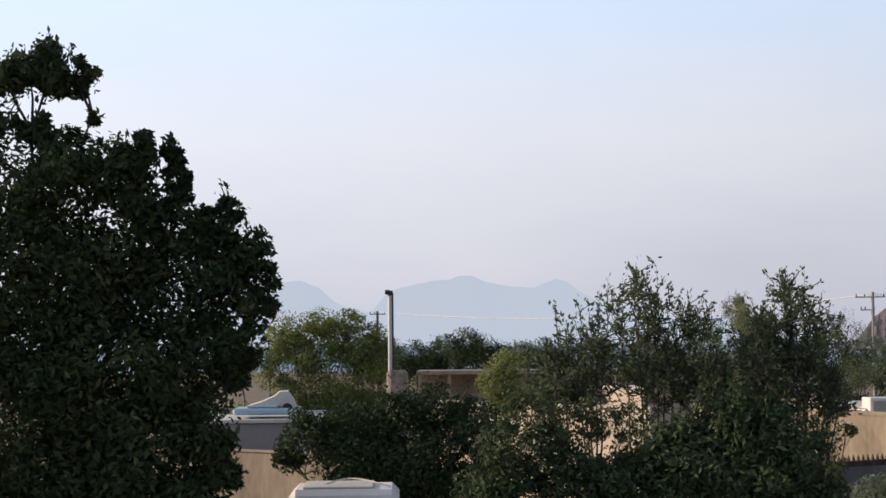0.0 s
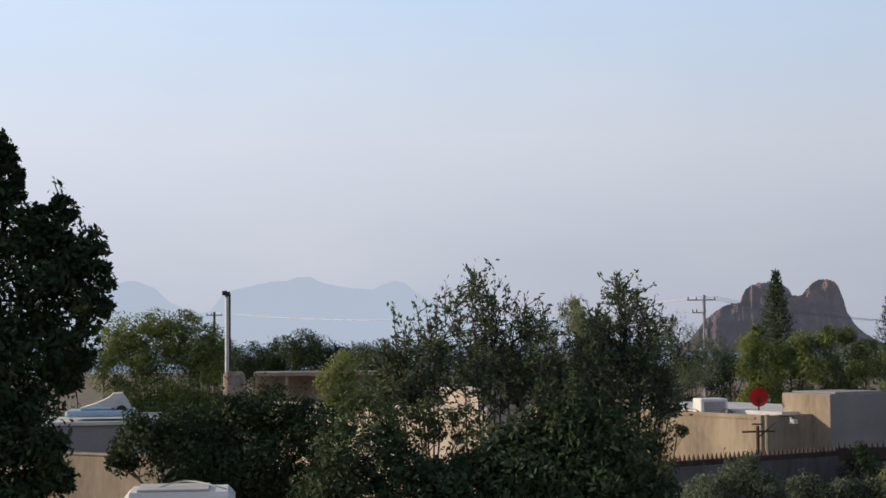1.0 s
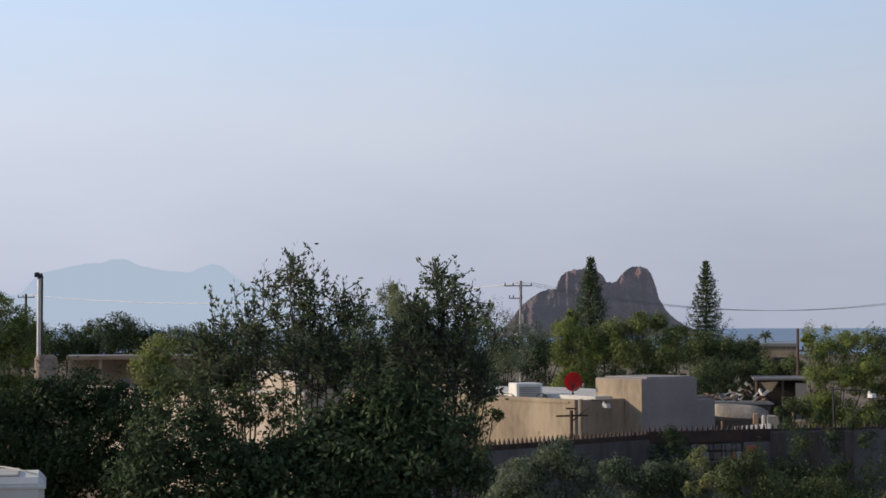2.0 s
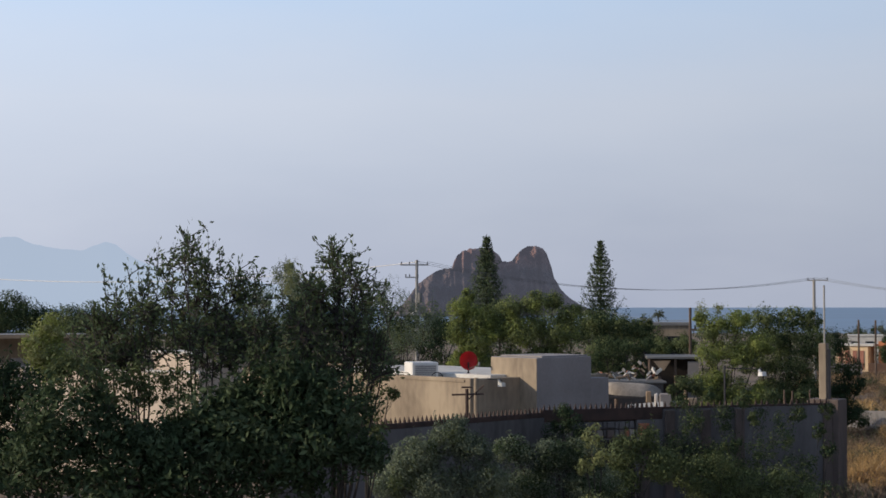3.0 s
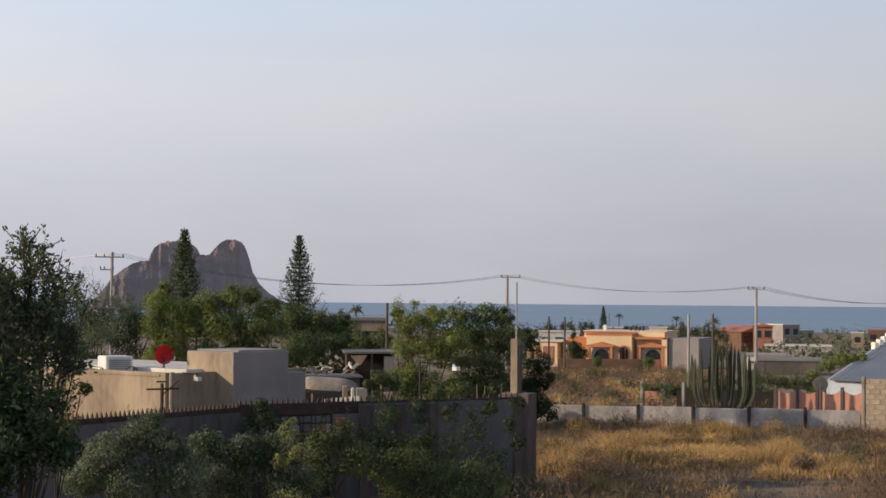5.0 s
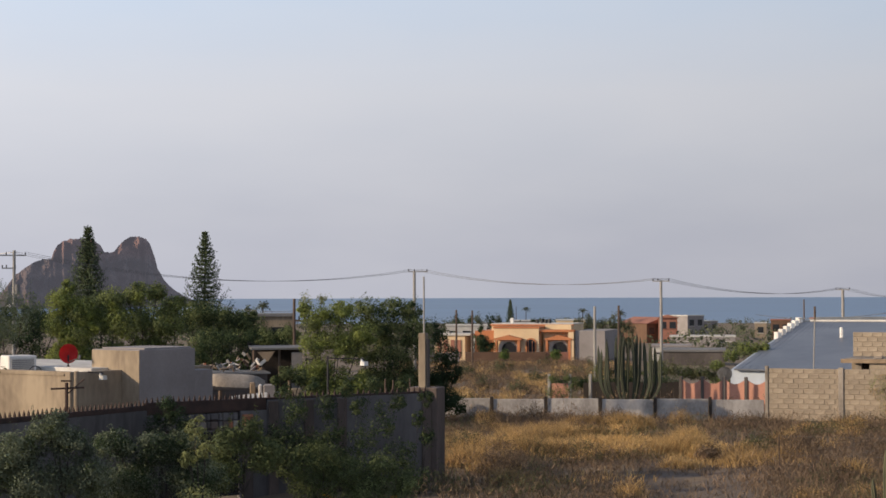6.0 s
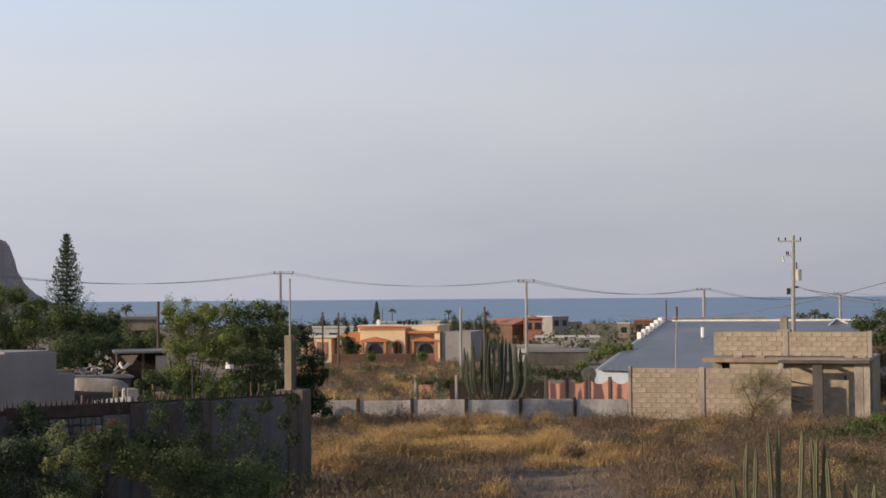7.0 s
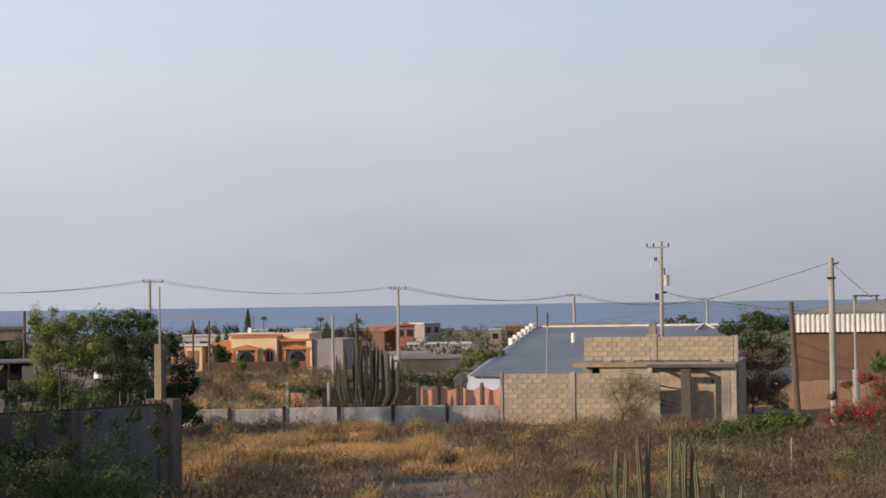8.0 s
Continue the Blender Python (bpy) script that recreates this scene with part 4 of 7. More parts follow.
def block_building():
    rng = random.Random(5)
    # yard wall, in line with the panel wall
    m = frame_at(21.2, 67.0, -9)
    w = thing("wall_7", m, "bare grey concrete-block yard wall with a pilaster", "wall", "", "structure")
    part("mortar_core", slab(0.01, 6.25, -0.07, 0.07, -0.3, 1.98), MORTAR, w)
    part("end_post", slab(-0.12, 0.0, -0.12, 0.12, -0.3, 2.08, 0.01), CONCRETE, w)
    part("pilaster", slab(2.72, 2.92, -0.13, 0.0, -0.3, 2.04, 0.01), CONCRETE, w, "pale concrete pilaster")
    lay_blocks(w, 0.0, 2.7, 0.0, 2.0, 0.0, rng)
    lay_blocks(w, 2.94, 6.3, 0.0, 2.0, 0.0, rng)
    # the unfinished building with its roof parapet
    m = frame_at(24.0, 69.6, -9)
    a = thing("unfinished_building", m, "unfinished grey concrete-block building with a jutting roof slab", "building")
    part("parapet_core", slab(0.02, 6.15, -0.07, 0.07, 2.44, 3.38), MORTAR, a)
    lay_blocks(a, 0.0, 6.2, 2.40, 3.40, 0.0, rng)
    part("tie_post", slab(2.86, 3.06, -0.12, 0.12, 2.40, 3.44, 0.01), CONCRETE, a)
    part("corner_post", slab(6.2, 6.38, -0.12, 0.12, -0.2, 3.42, 0.01), CONCRETE, a)
    part("stub_column", slab(2.62, 2.92, 0.9, 1.2, 2.3, 3.95, 0.02), CONCRETE, a, "stub of a raw column above the roof")
    part("stub_base", slab(2.5, 3.05, 0.75, 1.3, 2.3, 3.46, 0.02), CONCRETE, a)
    part("roof_slab", slab(-0.12, 6.42, -1.75, 4.5, 2.22, 2.36, 0.02), CONCRETE, a, "rough cast concrete roof slab")
    part("formwork", slab(-0.2, 4.5, -1.86, -1.76, 2.20, 2.36), PALEWOOD, a, "timber formwork along the slab edge")
    part("formwork_board", slab(4.5, 6.4, -1.86, -1.76, 2.30, 2.36), PALEWOOD, a)
    part("back_wall", slab(0.0, 6.3, 1.6, 1.75, -0.2, 2.21), BLOCK, a)
    part("side_wall", slab(6.2, 6.4, 0.13, 4.4, -0.2, 2.21), BLOCK, a, "shaded block side wall")
    part("side_wall", slab(0.0, 0.18, -0.4, 1.59, -0.2, 2.21), BLOCK, a)
    part("dark_door", slab(0.45, 0.85, -0.3, -0.2, -0.2, 2.2), OLDWOOD, a)
    part("front_pier", slab(0.18, 0.42, -0.55, -0.3, -0.2, 2.2, 0.01), CONCRETE, a)
    part("bay_wall", slab(2.9, 4.40, -1.42, -1.30, -0.2, 2.20), BLOCK, a, "sunlit block wall inside the porch")
    part("bay_wall", slab(4.44, 6.19, -1.32, -1.20, -0.2, 2.20), BLOCK, a)
    part("bay_hatch", slab(5.35, 5.47, -1.345, -1.322, 1.5, 1.68), DARKWALL, a, "small dark opening")
    # The widest column is coloured dark in place of its shade.
    for x, y, wd in ((3.06, -2.60, 0.09), (4.45, -2.45, 0.20), (6.02, -2.3, 0.17), (6.32, -2.3, 0.12)):
        part("column", slab(x - wd, x + wd, y - 0.1, y + 0.1, -0.2, 2.2, 0.012), CONCRETE if wd < 0.2 else DARKWALL, a, "raw concrete column")
    part("beam", slab(2.92, 6.44, -2.66, -2.36, 2.2, 2.33, 0.01), DARKWALL, a)
    for x in (3.06, 4.45, 6.2):
        part("joist", slab(x - 0.06, x + 0.06, -2.355, -1.87, 2.2, 2.32, 0.01), OLDWOOD, a)
    part("front_wall", slab(0.9, 2.9, -1.72, -1.6, -0.2, 2.21), BLOCK, a)
    part("box", slab(2.35, 2.55, -0.6, -0.4, 1.95, 2.2), DARKWALL, a)
    for k, z in enumerate((1.55, 0.98, 0.8)):
        part("brace", bar((3.1, -2.56, z), (4.3, -2.54, z - 0.22), 0.03), OLDWOOD, a)
    for x in (1.0, 1.9, 5.4, 5.9):
        part("roof_lump", slab(x, x + 0.35, -1.3, -0.9, 2.36, 2.36 + 0.07 + 0.04 * (x > 5), 0.02), CONCRETE, a)


block_building()


def cactus(name, label, b, d, n, h, spread, r, seed, low=0.55, fan=0.22, stalks=None, skin=CACTUS):
    """A many-stalked columnar cactus: ribbed stalks that curve out from the root and then up."""
    rng = np.random.default_rng(seed)
    a = thing(name, Matrix.Translation(ground_at(b, d)) @ Matrix.Rotation(radians(-b), 4, "Z"), label, "cactus")
    for k in range(n):
        u = (k + 0.5) / n * 2 - 1
        x1 = u * spread + rng.normal() * spread * 0.04
        y1 = rng.normal() * spread * 0.35
        hh = h * (1 - 0.15 * abs(u) ** 1.5) * (low + (1 - low) * rng.random() ** 0.7)
        if stalks:
            x1, hh = stalks[k]
        rr = r * (0.85 + 0.3 * rng.random())
        x0, y0 = x1 * fan, y1 * 0.3
        rings, ribs = 16, 14
        verts, faces = [], []
        for i in range(rings + 1):
            s = i / rings
            out = 1 - (1 - min(1, s * 1.9)) ** 2.2
            c = Vector((x0 + (x1 - x0) * out + 0.035 * math.sin(4 * s + k * 2.1), y0 + (y1 - y0) * out, hh * s - 0.1 * (1 - s)))
            taper = 1.0 - 0.12 * s if s < 0.86 else 0.9 * max(0.04, 1 - ((s - 0.86) / 0.145) ** 1.6)
            taper *= 0.85 + 0.2 * min(1, s * 2)
            for q in range(ribs):
                t = q * math.tau / ribs
                rad = rr * taper * (1.0 if q % 2 else 0.66)
                verts.append(c + Vector((rad * math.cos(t), rad * math.sin(t), 0)))
        for i in range(rings):
            for q in range(ribs):
                faces.append((i * ribs + q, i * ribs + (q + 1) % ribs, (i + 1) * ribs + (q + 1) % ribs, (i + 1) * ribs + q))
        faces.append(tuple(rings * ribs + q for q in range(ribs)))
        ob = new("stalk", mesh_of("stalk", verts, faces, skin))
        ob.parent = a
    return a


cactus("columnar_cactus", "large many-stalked columnar cactus behind the low wall", 16.5, 72.0, 17, 3.4, 1.42, 0.074, 21, 0.70, 0.22, None, CACTUS_DEEP)
cactus("columnar_cactus", "grey-green columnar cactus in the near scrub", 26.3, 31.0, 10, 2.5, 0.78, 0.054, 27, 0.9, 0.8,
       [(-0.90, 1.55), (-0.66, 2.21), (-0.53, 2.15), (-0.26, 2.47), (-0.07, 2.48), (0.29, 2.45), (0.52, 2.31), (0.60, 2.33), (0.69, 2.2), (0.79, 2.0)])
cactus("columnar_cactus", "short columnar cactus half hidden in scrub", 28.6, 31.0, 3, 1.6, 0.3, 0.055, 29, 0.85, 0.8, [(-0.15, 1.57), (0.06, 1.55), (0.32, 1.55)])


def scalloped_fence():
    m = frame_at(18.25, 74.0, -10)
    a = thing("garden_fence", m, "salmon-painted garden wall with scalloped panels between posts", "fence")
    w = 0.955
    for k in range(4):
        x0, x1 = k * w + 0.07, (k + 1) * w - 0.07
        pts = [(x0, -0.2), (x1, -0.2)] + [(x1 - (x1 - x0) * s, 1.22 - 0.18 * math.sin(math.pi * s)) for s in np.linspace(0, 1, 9)]
        part("panel", extrude_poly(pts, 0.0, 0.10), SALMON, a)
    for k in range(5):
        part("post", slab(k * w - 0.07, k * w + 0.07, -0.05, 0.14, -0.2, 1.36, 0.012), DARKWALL, a, "darker terracotta post")
    part("kerb", slab(-0.1, 4 * w - 0.4, -0.5, -0.2, -0.2, 0.34, 0.02), CONCRETE, a)
    m = frame_at(13.75, 74.0, -10)
    a = thing("garden_fence", m, "short salmon garden wall hung with creeper between posts", "fence")
    for k in range(3):
        part("post", slab(k * 0.92 - 0.06, k * 0.92 + 0.06, -0.05, 0.14, -0.2, 1.40, 0.012), POLEGREY, a)
    part("panel", slab(0.07, 0.86, 0.0, 0.1, -0.2, 0.98, 0.01), SALMON, a)
    # Near-black boards added to give the dark depth of the hedge.
    g = thing("near_black_backing", frame_at(16.9, 75.5, 0), "near-black backing added for the dark hedge behind the big cactus", "screen")
    for k in range(15):
        part("board", slab(-2.6 + 0.29 * k, -2.6 + 0.29 * k + 0.28, 0, 0.05, -0.2, 1.10 + 0.03 * (k % 3), 0.008), PITCH, g)


scalloped_fence()


def blue_roof_house():
    """A wide low hall under a blue-grey sheet roof: hipped gable end, white stepped edge."""
    eL, eR, rL, rR = spot(20.05, 88.0, 1.02), spot(31.5, 84.0, 0.85), spot(22.3, 108.0, height(-0.98, 108)), spot(29.0, 104.0, height(-0.98, 104))
    base = Vector((eL.x, eL.y, float(land(eL.x, eL.y))))
    a = thing("sheet_roofed_hall", Matrix.Translation(base), "wide low white hall, walls tinted blue for shade, under a blue-grey sheet metal roof", "building")
    e0, e1, r0, r1 = eL - base, eR - base, rL - base, rR - base
    nrm = (e1 - e0).cross(r0 - e0).normalized()
    bm = bmesh.new()
    vs = [bm.verts.new(v) for v in (e0, e1, r1, r0)] + [bm.verts.new(v - nrm * 0.08) for v in (e0, e1, r1, r0)]
    for f in ((0, 1, 2, 3), (7, 6, 5, 4), (0, 4, 5, 1), (1, 5, 6, 2), (2, 6, 7, 3), (3, 7, 4, 0)):
        bm.faces.new([vs[i] for i in f])
    bmesh.ops.recalc_face_normals(bm, faces=bm.faces[:])
    part("roof", bm, BLUEROOF, a)
    for k in range(1, 46):
        s = k / 46
        p, q = e0.lerp(e1, s), r0.lerp(r1, s)
        part("seam", bar(p + nrm * 0.005, q + nrm * 0.005, 0.013, None, 4), BLUEROOF, a)
    away = Vector((0.38, 0.92, 0))
    bm = bmesh.new()
    for p, q in ((e0, e1),):
        vs = [bm.verts.new(v) for v in (p + away * 0.3 + Vector((0, 0, -2.6)), q + away * 0.3 + Vector((0, 0, -2.6)), q + away * 0.3 - Vector((0, 0, 0.08)), p + away * 0.3 - Vector((0, 0, 0.08)))]
        bm.faces.new(vs)
    vs = [bm.verts.new(v) for v in (e0 + away * 0.3 + Vector((0, 0, -2.6)), r0 + Vector((0, 0, -4.6)), r0 - Vector((0, 0, 0.08)), e0 + away * 0.3 - Vector((0, 0, 0.08)))]
    bm.faces.new(vs)
    bmesh.ops.recalc_face_normals(bm, faces=bm.faces[:])
    bmesh.ops.solidify(bm, geom=bm.faces[:], thickness=0.2)
    part("wall", bm, SHADEBLUE, a)
    # stepped parapet climbing along the gable edge
    for k in range(6):
        s = 0.62 + 0.072 * k
        p = e0.lerp(r0, s)
        part("parapet_step", slab(p.x - 0.15, p.x + 0.12, p.y - 0.2, p.y + 0.4, p.z - 0.4, p.z + 0.30, 0.03), WHITE, a)
    part("ridge_cap", bar(r0 + Vector((0, 0, 0.02)), r1 + Vector((0, 0, 0.02)), 0.09), OFFWHITE, a)
    part("ridge_wall", slab(r0.x + 1.2, r0.x + 7.5, r0.y + 0.4, r0.y + 0.8, -1.2, r0.z + 0.26), OFFWHITE, a)
    vent = e0.lerp(e1, 0.26).lerp(r0.lerp(r1, 0.26), 0.62)
    part("vent", bar(vent, vent + Vector((0, 0, 0.62)), 0.13), WHITE, a, "white roof vent")
    part("antenna_pole", bar(e0.lerp(e1, 0.24) + Vector((0, 0, -0.2)), e0.lerp(e1, 0.24) + Vector((0.1, 0, 2.9)), 0.035), POLEGREY, a)
    part("antenna_tip", bar(e0.lerp(e1, 0.24) + Vector((0.1, 0, 2.6)), e0.lerp(e1, 0.24) + Vector((0.1, 0, 3.3)), 0.06), OLDWOOD, a)
    # the small hipped gable
    p = spot(28.1, 103.0, height(-0.92, 103)) - base
    bm = bmesh.new()
    vs = [bm.verts.new(v) for v in (p, p + Vector((-1.3, -0.6, -0.72)), p + Vector((1.2, -1.0, -0.78)), p + Vector((1.0, 3, -0.8)), p + Vector((-1.4, 3, -0.75)))]
    for f in ((0, 1, 2), (0, 2, 3), (0, 3, 4), (0, 4, 1), (1, 4, 3, 2)):
        bm.faces.new([vs[i] for i in f])
    bmesh.ops.recalc_face_normals(bm, faces=bm.faces[:])
    part("gable_roof", bm, BLUEROOF, a)
    part("gable_edge", bar(p + Vector((0, -0.02, 0.03)), p + Vector((-1.3, -0.62, -0.70)), 0.05), WHITE, a)
    part("gable_edge", bar(p + Vector((0, -0.02, 0.03)), p + Vector((1.2, -1.02, -0.76)), 0.05), WHITE, a)
    part("fallen_beam", bar(e0.lerp(e1, 0.17) + Vector((0, -0.5, -0.05)), e0.lerp(e1, 0.36) + Vector((0, -0.5, 0.02)), 0.07), OLDWOOD, a)
    s = thing("satellite_dish", frame_at(19.74, 86.0, 0), "dark grey mesh satellite dish on a post beside the hall", "satellite dish")
    bm = bmesh.new()
    rings = [[bm.verts.new((r * math.cos(k * math.tau / 24), 0.25 - 0.9 * r * r * -0.3, 1.2 + r * math.sin(k * math.tau / 24))) for k in range(24)] for r in (0.001, 0.15, 0.28, 0.38)]
    for ra, rb in zip(rings, rings[1:]):
        for k in range(24):
            bm.faces.new((ra[k], ra[(k + 1) % 24], rb[(k + 1) % 24], rb[k]))
    bmesh.ops.solidify(bm, geom=bm.faces[:], thickness=0.02)
    part("reflector", bm, GREYSHEET, s, "", True)
    part("post", bar((0, 0.34, -0.3), (0, 0.34, 1.2), 0.05), STEEL, s)


blue_roof_house()


def brown_building():
    m = frame_at(31.12, 84.0, 0)
    a = thing("brown_brick_hall", m, "brown brick hall with a pale corrugated fascia", "building")
    part("wall", slab(0, 16, 0, 8, -0.5, 3.62, 0.02), BROWNWALL, a)
    n = 135
    bm = bmesh.new()
    row = []
    for k in range(n * 2 + 1):
        x = -0.1 + k * 16.2 / (n * 2)
        y = -0.16 - (0.07 if k % 4 in (1, 2) else 0.0)
        row.append((bm.verts.new((x, y, 3.56)), bm.verts.new((x, y, 4.50))))
    for p, q in zip(row, row[1:]):
        bm.faces.new((p[0], q[0], q[1], p[1]))
    part("corrugated_fascia", bm, ZINC, a)
    bm = extrude_poly([(-0.15, 4.50), (16.1, 4.50), (16.1, 4.57), (-0.15, 4.57)], -0.3, 0.2)
    part("edge_trim", bm, GREYSHEET, a)
    part("roof", extrude_poly([(-0.1, 4.44), (16.1, 4.44), (16.1, 5.24), (8, 5.29), (1.8, 4.84)], 0.2, 8), GREYSHEET, a)
    # low wall before it
    w = thing("wall_8", frame_at(29.2, 78.5, 0), "low stepped brown brick wall", "wall", "", "structure")
    for k, h in enumerate((0.95, 1.02, 1.16, 1.22, 1.22)):
        part("section", slab(k * 1.15, (k + 1) * 1.15 + (3.5 if k == 4 else 0), 0, 0.2, -0.5, h, 0.01), BROWNLIT, w)
    # the far pergola on the roof
    p = thing("roof_pergola", frame_at(33.5, 92.0, 0), "small open roof shelter on posts", "shelter")
    part("roof", slab(-0.7, 0.7, 0, 1.5, 5.28, 5.38), OLDWOOD, p)
    for x in (-0.55, 0.55):
        part("post", slab(x - 0.06, x + 0.06, 0.1, 0.25, 0, 5.28), OLDWOOD, p)
    part("wall", slab(-1.2, 5, 0.3, 4, -0.6, 4.4), BROWNWALL, p)


brown_building()


# ---- far houses ----
def arch_pts(x, w, z0, h, n=10):
    """The outline of an arched opening."""
    r = w / 2
    return [(x - r, z0), (x + r, z0)] + [(x + r * math.cos(t), z0 + h - r + r * math.sin(t)) for t in np.linspace(0, math.pi, n)]


def orange_house():
    m = frame_at(11.2, 168.0, -14)
    a = thing("cream_house", m, "cream and orange flat-roofed villa with arched porches", "house")
    z0 = -0.4
    top = 5 - 3.55 - m.translation.z
    part("wall", slab(1.95, 6.6, 0, 9, z0, top, 0.03), CREAM, a)
    part("parapet", slab(1.9, 6.65, -0.06, 9.05, top, top + 0.16), ORANGE, a, "orange parapet band")
    part("upper_wall", slab(1.0, 9.5, 3, 9, z0, top + 0.36), CREAM, a)
    part("upper_trim", slab(0.9, 9.6, 2.85, 2.99, top + 0.22, top + 0.36), ORANGE, a)
    part("upper_band", slab(6.7, 9.4, 2.6, 2.95, top - 0.3, top + 0.33), CREAM, a)
    part("roof", slab(0.95, 9.55, 2.9, 9.1, top + 0.36, top + 0.44), OFFWHITE, a)
    part("wing", slab(6.8, 10.0, 1.2, 9, z0, top - 0.3), CREAM, a)
    part("wing_post", slab(9.55, 10.1, 0.2, 1.0, z0, top - 0.15), CREAM, a)
    part("wing_band", slab(6.6, 10.15, 0.2, 1.2, top - 0.35, top - 0.12), ORANGE, a)
    part("left_wing", slab(-0.4, 1.9, 1.5, 8, z0, top - 0.28), ORANGE, a)
    part("left_porch", slab(-4.4, -1.2, 0.5, 3, z0, top - 0.75), CREAM, a)
    part("left_porch_roof", slab(-4.6, -0.6, 0.3, 4, top - 0.75, top - 0.55), OFFWHITE, a)
    for x in (-3.9, -3.2, -2.5, -1.8):
        part("porch_opening", slab(x - 0.2, x + 0.2, 0.42, 0.497, 0.2, top - 1.2), TERRACOTTA, a)
    # porches: pediment, arch and a dark plate for the shaded interior
    for x, y in ((3.6, -1.1), (8.55, 0.1)):
        part("pediment", extrude_poly([(x - 1.4, top - 1.15), (x - 1.4, top - 1.0), (x, top - 0.66), (x + 1.4, top - 1.0), (x + 1.4, top - 1.15)], y, y + 1.0), ORANGE, a, "orange tiled pediment")
        part("porch_column", slab(x - 1.3, x - 1.08, y + 0.05, y + 0.5, z0, top - 1.2), ORANGE, a)
        part("porch_column", slab(x + 0.98, x + 1.25, y + 0.05, y + 0.5, z0, top - 1.2), ORANGE, a)
        part("arch", extrude_poly(arch_pts(x - 0.1, 1.95, z0, top - 1.0 - z0), y + 0.62, y + 0.66), OFFWHITE, a)
        part("doorway", extrude_poly(arch_pts(x + 0.05, 1.5, z0, top - 1.36 - z0), y + 0.52, y + 0.60), GLASSDARK, a)
    win = part("window", extrude_poly(arch_pts(5.8, 1.1, top - 2.5, 1.55), -0.10, -0.02), ORANGE, a, "arched window")
    part("pane", extrude_poly(arch_pts(5.8, 0.8, top - 2.4, 1.3), -0.15, -0.11), GLASSDARK, win)
    for x in (5.55, 5.95):
        part("mullion", slab(x - 0.03, x + 0.03, -0.19, -0.155, top - 2.45, top - 1.25), ORANGE, win)
    part("downlight", slab(7.35, 7.6, 1.05, 1.19, top - 1.6, top - 1.35), WHITE, a)
    # Grey in place of the cream render puts shade into this side.
    part("side_wall", slab(10.2, 13.2, 0.5, 9, z0, top - 0.22), PALEGREY, a, "side wall coloured grey for shade")
    part("chimney", slab(2.9, 3.2, 3.4, 3.7, top + 0.46, top + 1.0), WHITE, a)
    for k, x in enumerate((5.6, 6.1, 6.5, 6.9)):
        part("roof_pipe", bar((x, 4, top + 0.46), (x, 4, top + 0.85 + 0.05 * (k % 2)), 0.16), STEEL, a)
    w = thing("wall_9", frame_at(10.75, 156.0, 0), "long low orange-brown garden wall before the villa", "wall", "", "structure")
    part("wall_body", slab(0.3, 7.9, 0, 0.25, -0.5, 1.12, 0.02), BROWNWALL, w)
    part("end_pier", slab(7.9, 10.0, 0.2, 0.6, -0.5, 1.10, 0.02), TERRACOTTA, w)
    v = thing("wall_10", frame_at(9.9, 150.0, 0), "white painted wall beside the trees", "wall", "", "structure")
    part("wall_body", slab(-1.6, 2.0, 0, 0.25, -0.5, 1.1, 0.02), PALEGREY, v)


orange_house()


def far_house(name, label, b0, b1, d, el_top, el_base, mat, roofmat, windows=2, depth=8.0, roof="flat", turn=0.0):
    """A plain far house between two bearings, with roof edge, windows and a door."""
    mid, w = (b0 + b1) / 2, math.tan(radians((b1 - b0) / 2)) * d * 2
    g = ground_at(mid, d)
    top = height(el_top, d) - g.z
    a = thing(name, frame_at(mid, d, turn), label, "house", "far houses of the town")
    part("wall", slab(-w / 2, w / 2, 0, depth, -0.6, top, 0.02), mat, a)
    if roof == "flat":
        part("roof", slab(-w / 2 - 0.12, w / 2 + 0.12, -0.12, depth + 0.1, top, top + 0.18), roofmat, a)
    else:
        bm = extrude_poly([(-w / 2 - 0.3, top), (w / 2 + 0.3, top), (0, top + w * 0.16)], -0.4, depth)
        part("roof", bm, roofmat, a)
    for k in range(windows):
        x = -w / 2 + (k + 0.5) * w / windows
        part("window", slab(x - 0.55, x + 0.55, -0.06, -0.004, max(0.9, top - 1.9), top - 0.7), GLASSDARK, a)
        part("window_sill", slab(x - 0.65, x + 0.65, -0.14, -0.004, max(0.8, top - 2.0), max(0.9, top - 1.91)), roofmat, a)
    return a


rh = far_house("red_house", "two-storey terracotta-red house with a tiled roof", 16.95, 18.3, 300, -1.05, -1.6, BROWNWALL, TERRACOTTA, 3, 8, "gable", 40)
far_house("red_house", "terracotta-red house wing with a tiled roof", 17.5, 18.15, 296, -0.86, -1.6, TERRACOTTA, TERRACOTTA, 2, 6, "gable")
wh = far_house("white_house", "tall white two-storey house facing the sea", 18.4, 19.15, 330, -0.80, -1.4, PALEGREY, OFFWHITE, 2, 8, "flat", 42)
part("window", slab(0.9, 1.7, -0.07, -0.003, 1.0, 2.2), GLASSDARK, wh)
far_house("long_low_house", "long low house with a flat overhanging grey roof", 17.9, 20.1, 255, -1.52, -1.8, PALEGREY, OFFWHITE, 6, 7)
far_house("grey_house", "low dark-roofed house behind a wall", 17.65, 19.75, 150, -2.02, -2.5, DARKWALL, GREYSHEET, 0, 6)
far_house("white_wall_house", "low white-walled house among shrubs", 17.3, 18.6, 165, -1.86, -2.2, OFFWHITE, PALEGREY, 2, 5)
far_house("white_house", "small white house near the shore", 18.9, 19.6, 420, -0.98, -1.3, PALEGREY, OFFWHITE, 2, 6, "flat", 40)
